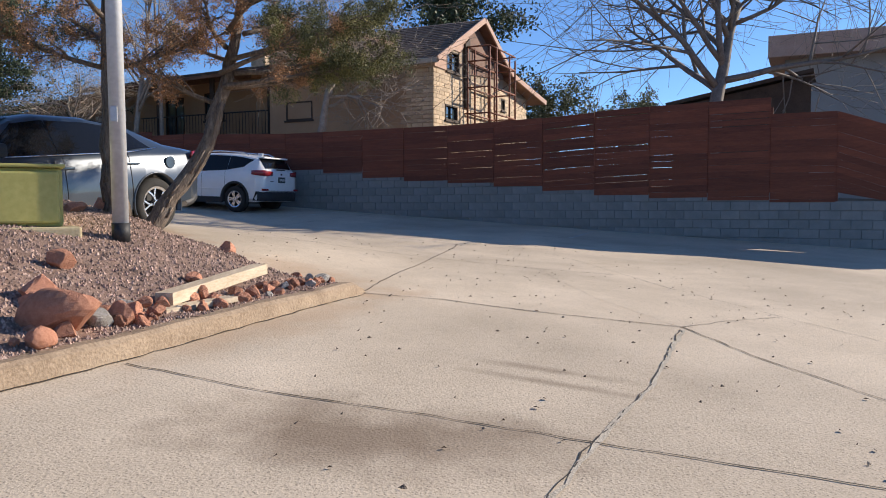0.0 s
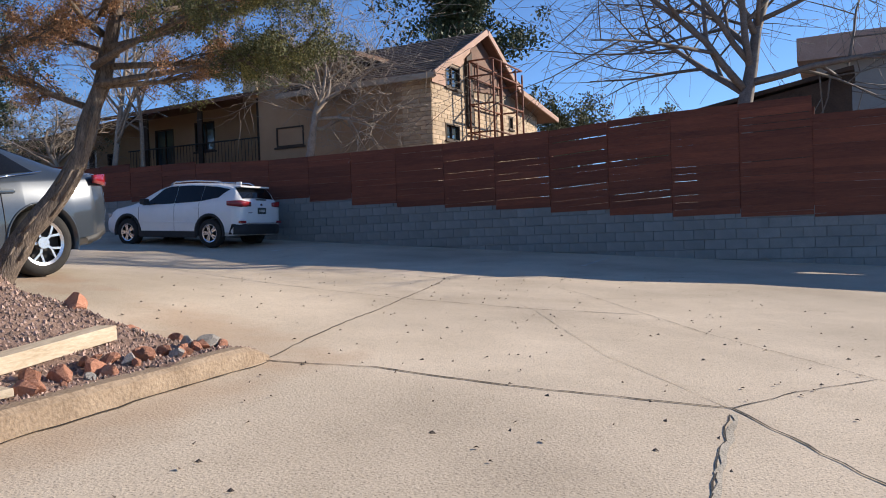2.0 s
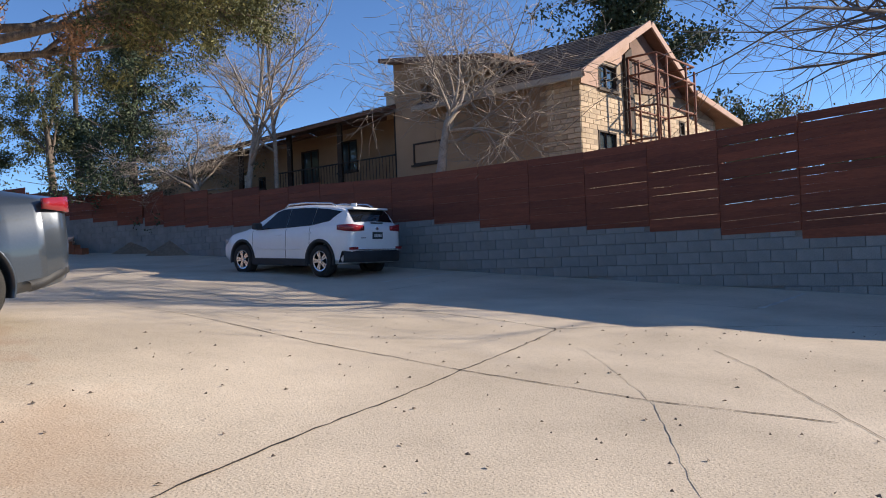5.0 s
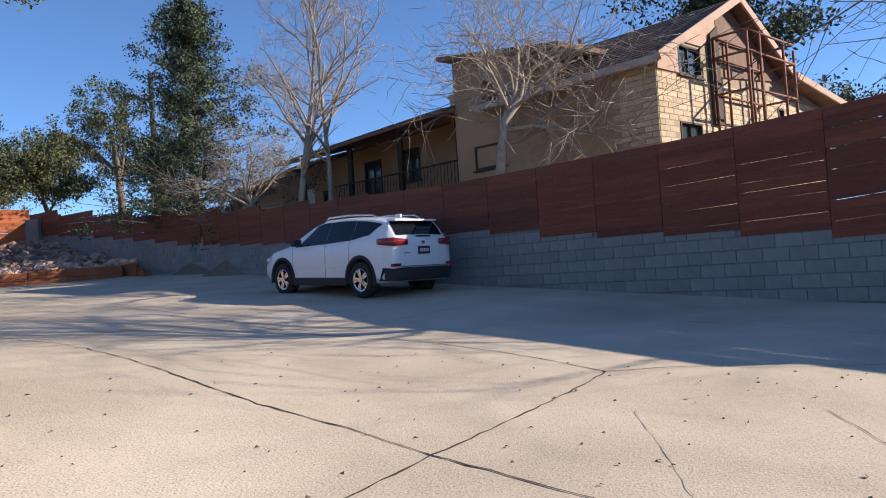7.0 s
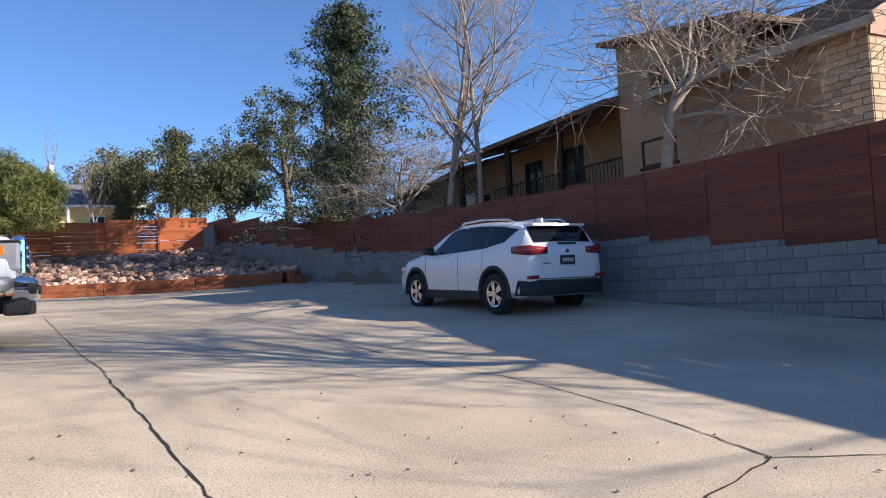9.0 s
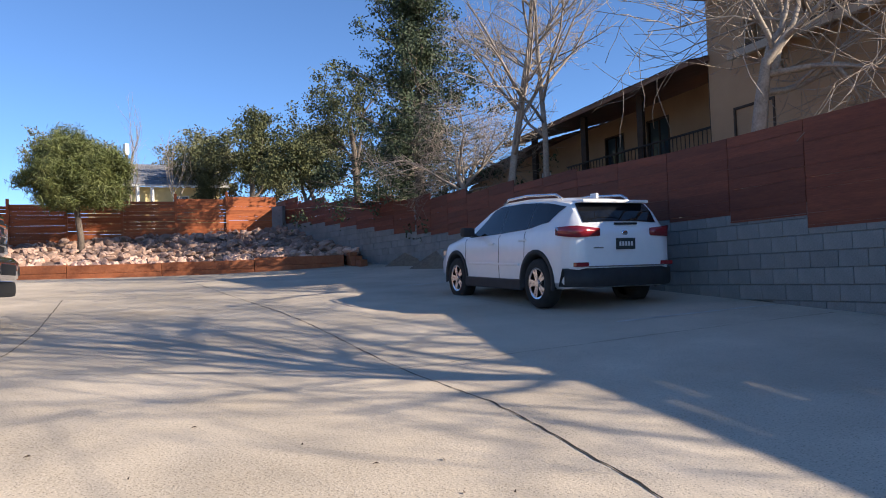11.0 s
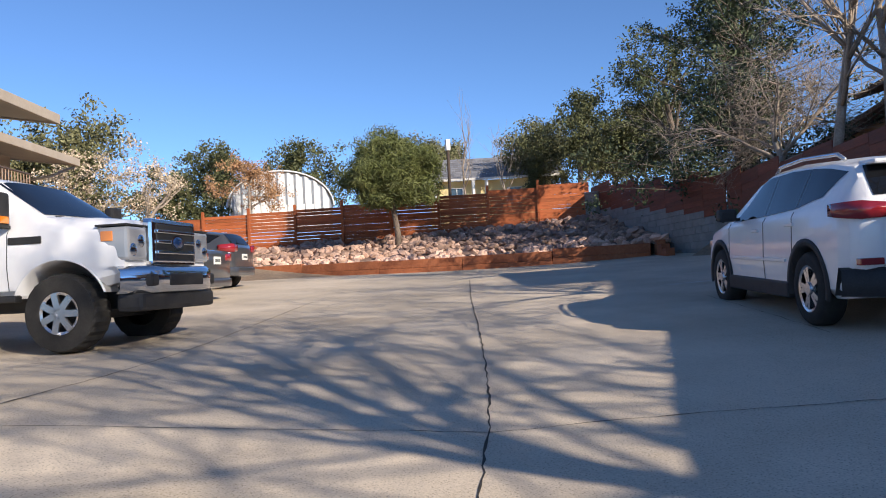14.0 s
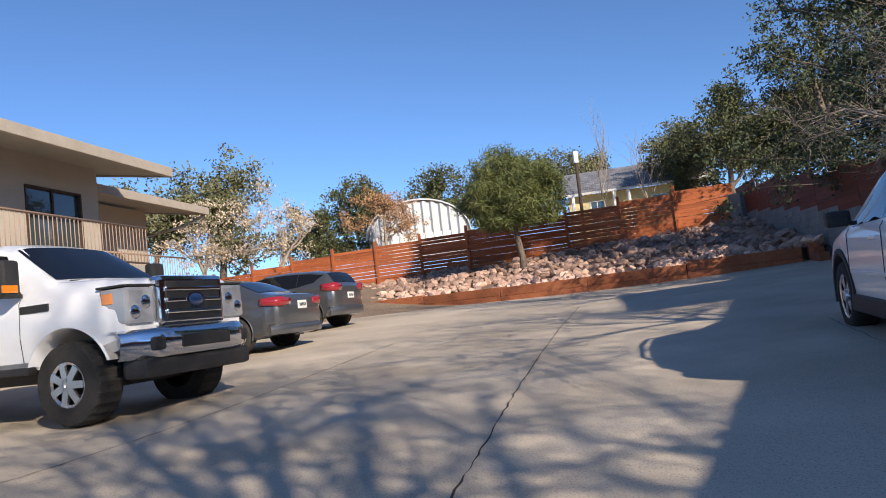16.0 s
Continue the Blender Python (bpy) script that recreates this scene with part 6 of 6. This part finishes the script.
OV = 0.45
eave = (hp(-0.35, -OV, ZE - 0.2), hp(5.4, -OV, ZE - 0.2), hp(5.4, HW, ZP), hp(-0.35, HW, ZP))
roof = roof_slab("roof", *eave, 0.08, TRIM, house)
top_n = Vector((0, 0, 0.085))
shingled(house, *[q + top_n for q in eave], SHINGLE, 18, 2)
rear = (hp(-0.35, 6.6, 6.35), hp(5.4, 6.6, 6.35), hp(5.4, HW, ZP), hp(-0.35, HW, ZP))
roof_slab("roof", *rear, 0.08, TRIM, house)
low = (hp(-0.5, 10.1, 5.85), hp(4.0, 10.1, 5.85), hp(4.0, 6.2, 6.4), hp(-0.5, 6.2, 6.4))
roof_slab("roof", *low, 0.1, TRIM, house)
for a, b in ((hp(-0.38, -OV, ZE - 0.22), hp(-0.38, HW, ZP - 0.02)), (hp(-0.38, HW, ZP - 0.02), hp(-0.38, 6.65, 6.33)), (hp(-0.52, 6.2, 6.4), hp(-0.52, 10.1, 5.85))):
    dv = Vector(b) - Vector(a)
    bm = bmesh.new()
    box(bm, (0, -0.03, -0.02), (dv.length, 0.03, 0.17), 0.008, Matrix.Translation(a) @ dv.to_track_quat("X", "Z").to_matrix().to_4x4())
    part("bargeboard", bm, PINKTRIM, house, "pale pinkish bargeboard")
bm = bmesh.new()
dv = Vector(eave[1]) - Vector(eave[0])
box(bm, (0, -0.04, -0.06), (dv.length, 0.06, 0.1), 0.012, Matrix.Translation(eave[0]) @ dv.to_track_quat("X", "Z").to_matrix().to_4x4())
part("gutter", bm, FASCIA, house, "brown eaves gutter")
# second block of the house with the higher mono-pitch roof
wall_with_holes("upper_wall", [(0.0, 7.35), (2.6, 7.7)], [(0.9, 6.4, 1.5, 6.9)], plane_m(HC + D * 3.95 - SN * 0.02, D, SN), STUCCO, house, 0.3)
prism("side_wall", [(0.0, 2.0), (4.5, 2.0), (4.5, 7.9), (0.0, 7.4)], 0.2, plane_m(HC + D * 3.9 - SN * 0.06, GD, GN), STUCCO, house)
up_r = (hp(2.3, -0.5, 7.0), hp(6.7, -0.5, 7.7), hp(6.7, 4.5, 7.95), hp(2.3, 4.5, 7.2))
roof_slab("roof", *up_r, 0.12, TRIM, house)
for u, zz in ((2.9, 7.45), (4.6, 7.85)):
    q = hp(u, 1.2, zz - 0.6)
    rod("vent_pipe", [q, q + Vector((0, 0, 0.75))], 0.06, IRON, house, "black roof vent pipe")
# rusty stair frame on the gable
fr = thing("fire_escape", Matrix(), "rusty brown steel pipe frame fixed to the gable wall", "steel frame")


def gp(u, z, w):
    return HC + GD * u + GN * w + Vector((0, 0, z))


for u in (2.45, 3.1, 4.4, 5.0):
    for w in (0.12, 0.95):
        rod("upright", [gp(u, 4.0, w), gp(u, 7.1 - 0.15 * abs(u - 3.4), w)], 0.035, RUST, fr, sides=7)
for z in (4.7, 5.6, 6.5, 7.0):
    for w in (0.12, 0.95):
        rod("rail", [gp(2.45, z, w), gp(5.0, z, w)], 0.03, RUST, fr, sides=6)
    for u in (2.45, 5.0):
        rod("rail", [gp(u, z, 0.0), gp(u, z, 0.95)], 0.03, RUST, fr, sides=6)
# low wing with balcony, to the left of the stucco block
wing = thing("low_wing", Matrix(), "long low tan stucco wing with a deep dark porch", "house")
WM = plane_m(HC + D * 6.6 - SN * 1.7, D, SN)
wh = [(3.5, 4.9, 4.5, 6.0), (8.9, 4.7, 9.35, 5.2), (10.0, 4.0, 10.75, 5.4), (5.6, 3.9, 6.6, 5.9)]
wall_with_holes("wall", [(0.0, 6.5), (9.0, 6.3), (17.0, 5.7)], wh, WM, STUCCO, wing)
for o in wh[:2] + wh[3:]:
    window(wing, WM, o)
prism("door", [(10.0, 4.0), (10.75, 4.0), (10.75, 5.4), (10.0, 5.4)], 0.05, WM @ Matrix.Translation((0, 0, -0.1)), WHITEPAINT, wing, "pale door")


def wp(u, g, z):
    return HC + D * (6.6 + u) - SN * g + Vector((0, 0, z))


we = (wp(-0.1, -0.55, 6.2), wp(9.5, -0.3, 6.05), wp(9.5, 4.6, 7.3), wp(-0.1, 4.6, 7.5))
roof_slab("roof", *we, 0.1, TRIM, wing)
shingled(wing, *[q + Vector((0, 0, 0.11)) for q in we], SHINGLE, 12, 4)
we2 = (wp(9.5, 0.8, 6.1), wp(17.5, 0.9, 5.6), wp(17.5, 4.6, 6.5), wp(9.5, 4.6, 7.2))
roof_slab("roof", *we2, 0.1, TRIM, wing)
shingled(wing, *[q + Vector((0, 0, 0.11)) for q in we2], SHINGLE, 10, 5)
for u in (0.2, 2.9, 5.6, 8.6):
    bm = bmesh.new()
    q = wp(u, 0.35, 2.5)
    box(bm, (-0.08, -0.08, 0), (0.08, 0.08, 3.8), 0.01, Matrix.Translation(q))
    part("porch_post", bm, DARKWOOD, wing, "dark timber porch post")
deck = [wp(0, 0.2, 3.9), wp(6.5, 0.2, 3.9), wp(6.5, 1.7, 3.9), wp(0, 1.7, 3.9)]
roof_slab("deck", *deck, 0.12, DARKWOOD, wing)
balc = thing("balcony_railing", Matrix(), "black iron balcony railing on the porch", "railing")
for z in (4.1, 4.95):
    rod("rail", [wp(0.0, 0.22, z), wp(6.4, 0.22, z)], 0.028, IRON, balc, sides=6)
for i in range(43):
    rod("baluster", [wp(0.02 + i * 0.15, 0.22, 4.1), wp(0.02 + i * 0.15, 0.22, 4.95)], 0.014, IRON, balc, sides=4)
ch = thing("chimney", Matrix(), "tan block chimney on the low wing roof", "chimney")
bm = bmesh.new()
box(bm, (-0.35, -0.3, 0), (0.35, 0.3, 1.3), 0.02, frame_at(HC + D * 9.2 - SN * 3.0 + Vector((0, 0, 6.3)), D))
box(bm, (-0.4, -0.35, 1.3), (0.4, 0.35, 1.4), 0.02, frame_at(HC + D * 9.2 - SN * 3.0 + Vector((0, 0, 6.3)), D))
part("stack", bm, BRICK, ch)

# unseen boxes and rear roofs added to stop sun shining through the open shells
for lo_, hi_, par in (((0.3, -6.3, 2.0), (6.3, -0.35, 6.0), house), ((4.2, -4.2, 5.9), (6.3, -0.4, 7.3), house), ((6.9, -6.2, 2.0), (23.0, -2.05, 5.6), wing)):
    bm = bmesh.new()
    box(bm, (lo_[0], -hi_[1], lo_[2]), (hi_[0], -lo_[1], hi_[2]), 0.02, Matrix(((D.x, -SN.x, 0, HC.x), (D.y, -SN.y, 0, HC.y), (0, 0, 1, 0), (0, 0, 0, 1))))
    part("sun_blocker", bm, STUCCO, par, "unseen solid box added to keep sun out of the hollow house")
for q4 in ([wp(-0.1, 4.6, 7.5), wp(9.5, 4.6, 7.3), wp(9.5, 9.0, 6.0), wp(-0.1, 9.0, 6.0)], [wp(9.5, 4.6, 7.2), wp(17.5, 4.6, 6.5), wp(17.5, 9.0, 5.4), wp(9.5, 9.0, 5.8)]):
    roof_slab("rear_roof", *q4, 0.1, TRIM, wing)
prism("end_wall", [(0.0, 2.0), (7.0, 2.0), (7.0, 5.6), (3.0, 6.6), (0.0, 5.6)], 0.2, plane_m(HC + D * 23.4 - SN * 1.6, -SN, D), STUCCO, wing)

# building at the right end, behind the fence
rb = thing("neighbour_building", Matrix(), "grey stucco flat-roofed building with a tan fascia", "building")
bm = bmesh.new()
box(bm, (0, 0, 0), (16.0, 9.0, 6.4), 0.02, frame_at(Vector((14.2, 30.6, 1.0)), Vector((0.89, -0.45, 0))))
part("wall", bm, GREYWALL, rb)
bm = bmesh.new()
box(bm, (-0.6, -0.8, 0), (16.6, 9.6, 0.85), 0.02, frame_at(Vector((14.2, 30.6, 7.3)), Vector((0.89, -0.45, 0))))
part("roof_fascia", bm, PINKTRIM, rb, "tan-brown roof fascia")
sh = thing("outbuilding", Matrix(), "dark low-pitched outbuilding roof behind the fence", "shed")
roof_slab("roof", (6.9, 22.6, 4.45), (10.5, 20.9, 5.2), (11.9, 23.5, 5.3), (8.1, 25.2, 4.6), 0.1, DARKWOOD, sh)
prism("wall", [(0.15, 0), (3.9, 0), (3.9, 3.62), (0.15, 2.93)], 2.4, plane_m(Vector((7.0, 22.75, 1.5)), Vector((0.9, -0.425, 0)), Vector((0.425, 0.9, 0))), DARKWOOD, sh)

# ---- beyond the far fence ----
shed = thing("metal_shed", Matrix(), "white corrugated metal shed with a curved roof", "shed")
SC = Vector((-45.4, 21.3, 5.2))
su = (Vector((-45.0, 24.2, 0)) - Vector((-45.8, 18.5, 0))).normalized()
sn = Vector((su.y, -su.x, 0))
v, f = [], []
n_c = 46
for i in range(n_c + 1):
    u = -2.95 + 5.9 * i / n_c
    hgt = 1.4 + 2.0 * (1 - (u / 2.95) ** 2) ** 0.5 if abs(u) < 2.95 else 1.4
    o = 0.2 if (i // 2) % 2 else 0.0
    for z in (0, hgt):
        q = SC + su * u + sn * o + Vector((0, 0, z))
        v.append(q)
for i in range(n_c):
    f.append((2 * i, 2 * i + 2, 2 * i + 3, 2 * i + 1))
mesh_ob("front", v, f, WHITEMETAL, shed)
v, f = [], []
for i in range(25):
    a = math.pi * i / 24
    for back in (-0.22, 7.0):
        q = SC - su * 3.05 * math.cos(a) - sn * back + Vector((0, 0, 1.4 + 2.08 * math.sin(a)))
        v.append(q)
for i in range(24):
    f.append((2 * i, 2 * i + 1, 2 * i + 3, 2 * i + 2))
ob = mesh_ob("roof", v, f, WHITEMETAL, shed)
ob.modifiers.new("solid", "SOLIDIFY").thickness = 0.08
prism("door", [(-1.5, 0), (1.9, 0), (1.9, 1.5), (-1.5, 1.5)], 0.05, plane_m(SC + sn * 0.08, su, sn), WHITEPAINT, shed, "white roller door")

fh = thing("far_house", Matrix(), "pale yellow bungalow with a grey shingle roof", "house")
FA, FB = Vector((-43.2, 29.9, 5.0)), Vector((-40.4, 36.6, 5.0))
fu = (FB - FA).normalized()
fn_ = Vector((fu.y, -fu.x, 0))
L = (FB - FA).length
ZB = 5.0
FM = plane_m(Vector((FA.x, FA.y, 0)), fu, fn_)
fo = [(4.6, 6.2, 5.5, 7.2), (1.2, 6.0, 2.0, 7.3)]
wall_with_holes("wall", [(0, 7.7), (L, 7.7)], fo, FM, YELLOW, fh)
for o in fo:
    window(fh, FM, o, 1, WHITEPAINT)
fr_ = [Vector((FA.x, FA.y, 7.65)) - fu * 0.5 + fn_ * 0.6, Vector((FB.x, FB.y, 7.65)) + fu * 0.5 + fn_ * 0.6, Vector((FB.x, FB.y, 9.5)) + fu * 0.5 - fn_ * 4, Vector((FA.x, FA.y, 9.5)) - fu * 0.5 - fn_ * 4]
roof_slab("roof", *fr_, 0.12, WHITEPAINT, fh)
shingled(fh, *[q + Vector((0, 0, 0.13)) for q in fr_], GREYSHINGLE, 9, 8)
for u in (0.3, 2.6, 3.4):
    q = Vector((FA.x, FA.y, 5.0)) + fu * u + fn_ * 0.5
    bm = bmesh.new()
    box(bm, (-0.08, -0.08, 0), (0.08, 0.08, 2.65), 0.01, Matrix.Translation(q))
    part("porch_post", bm, WHITEPAINT, fh)
for x, y, z0, z1 in ((-31.5, 26.6, 4.0, 8.1), (-28.3, 40.7, 4.0, 13.8)):
    pl = thing("utility_pole", pose(x, y, z0), "weathered wooden utility pole", "pole")
    rod("shaft", [(0, 0, 0), (0, 0, z1 - z0)], 0.07 if z1 < 9 else 0.14, DARKWOOD, pl)
    if z1 < 9:
        boxpart("light_head", (-0.1, -0.1, z1 - z0 - 0.5), (0.1, 0.1, z1 - z0), WHITEPAINT, pl, "pale lamp head", 0.04)

# ---- apartment building beside the stalls ----
apt = thing("apartment_building", Matrix(), "beige two-storey apartment building with wide overhanging eaves", "building")
AU = Vector((-0.944, 0.33, 0)).normalized()
AN = Vector((0.33, 0.944, 0)).normalized()
AP = Vector((-22.35, 11.93, 0)) - AN * 1.6
ZB = 1.6


def ap(u, o, z):
    return AP + AU * u + AN * o + Vector((0, 0, z))


AM = plane_m(ap(-14, 0, 0), AU, AN)
ah = [(10.3, 4.2, 12.3, 6.1), (5.0, 4.2, 7.0, 6.1)]
wall_with_holes("wall", [(0, 6.9), (13.0, 6.9)], ah, AM, BEIGE, apt, 0.2)
for o in ah:
    window(apt, AM, o)
AM2 = plane_m(ap(-1.0, -2.2, 0), AU, AN)
wall_with_holes("wall", [(0, 6.6), (5.6, 6.6)], [(1.5, 4.2, 2.6, 6.0)], AM2, BEIGE, apt, 0.2)
window(apt, AM2, (1.5, 4.2, 2.6, 6.0))
for u, o0, o1 in ((-1.2, -8.0, -0.02), (4.5, -8.0, -2.2)):
    prism("end_wall", [(0, 1.6), (o1 - o0, 1.6), (o1 - o0, 6.6), (0, 7.2)], 0.2, plane_m(ap(u, o0, 0), AN, AU), BEIGE, apt)
for u0, u1, o, z in ((-15, 0.0, 1.6, 6.6), (-1.6, 6.05, -0.58, 6.45)):
    r_ = (ap(u0, o, z), ap(u1, o, z), ap(u1, o - 5, z + 0.75), ap(u0, o - 5, z + 0.75))
    roof_slab("roof", *r_, 0.16, SOFFIT, apt)
    shingled(apt, *[q + Vector((0, 0, 0.17)) for q in r_], GREYSHINGLE, 8, int(u1) + 3)
    for a, b in ((r_[0], r_[1]), (r_[1], r_[2])):
        dv = Vector(b) - Vector(a)
        bm = bmesh.new()
        box(bm, (0, -0.05, -0.04), (dv.length, 0.07, 0.22), 0.015, Matrix.Translation(a) @ dv.to_track_quat("X", "Z").to_matrix().to_4x4())
        part("gutter", bm, FASCIA, apt, "tan gutter and fascia")
roof_slab("walkway", ap(-15, 1.35, 3.9), ap(-0.9, 1.35, 3.9), ap(-0.9, -0.1, 3.9), ap(-15, -0.1, 3.9), 0.2, SOFFIT, apt)
rod("downpipe", [ap(5.9, -0.65, 6.4), ap(5.3, -1.2, 6.0), ap(4.5, -2.2, 5.7)], 0.05, FASCIA, apt)
rl = thing("walkway_railing", Matrix(), "brown steel railing along the upper walkway", "railing")
for u0, u1, o, zb_ in ((-15.0, -0.95, 1.3, 4.1), (-0.9, 3.6, -0.2, 3.7)):
    for z in (0.08, 1.0):
        rod("rail", [ap(u0, o, zb_ + z), ap(u1, o, zb_ + z)], 0.028, RAILPAINT, rl, sides=6)
    n_ = int((u1 - u0) / 0.14)
    for i in range(n_ + 1):
        rod("baluster", [ap(u0 + i * 0.14, o, zb_ + 0.08), ap(u0 + i * 0.14, o, zb_ + 1.0)], 0.013, RAILPAINT, rl, sides=4)

# ---- blocks of the retaining wall ----
for a, b, dd, nn in ((-12.0, BEND, D, N), (BEND, BEND + LEN2, D2, N2)):
    p0 = wall_xy(a + 1e-4)
    lay(block_wall, "block", Vector((p0.x, p0.y, 0)) - nn * 0.012, dd, b - a, lambda q, a=a: wall_base(a + q) - 0.05, lambda q, a=a: seg_top(a + q) + 0.09, 0.4, 0.2, 0.03, BLOCK, nn, (7.0, 22.0) if a < 0 else (0, 0), 0.006, 3)
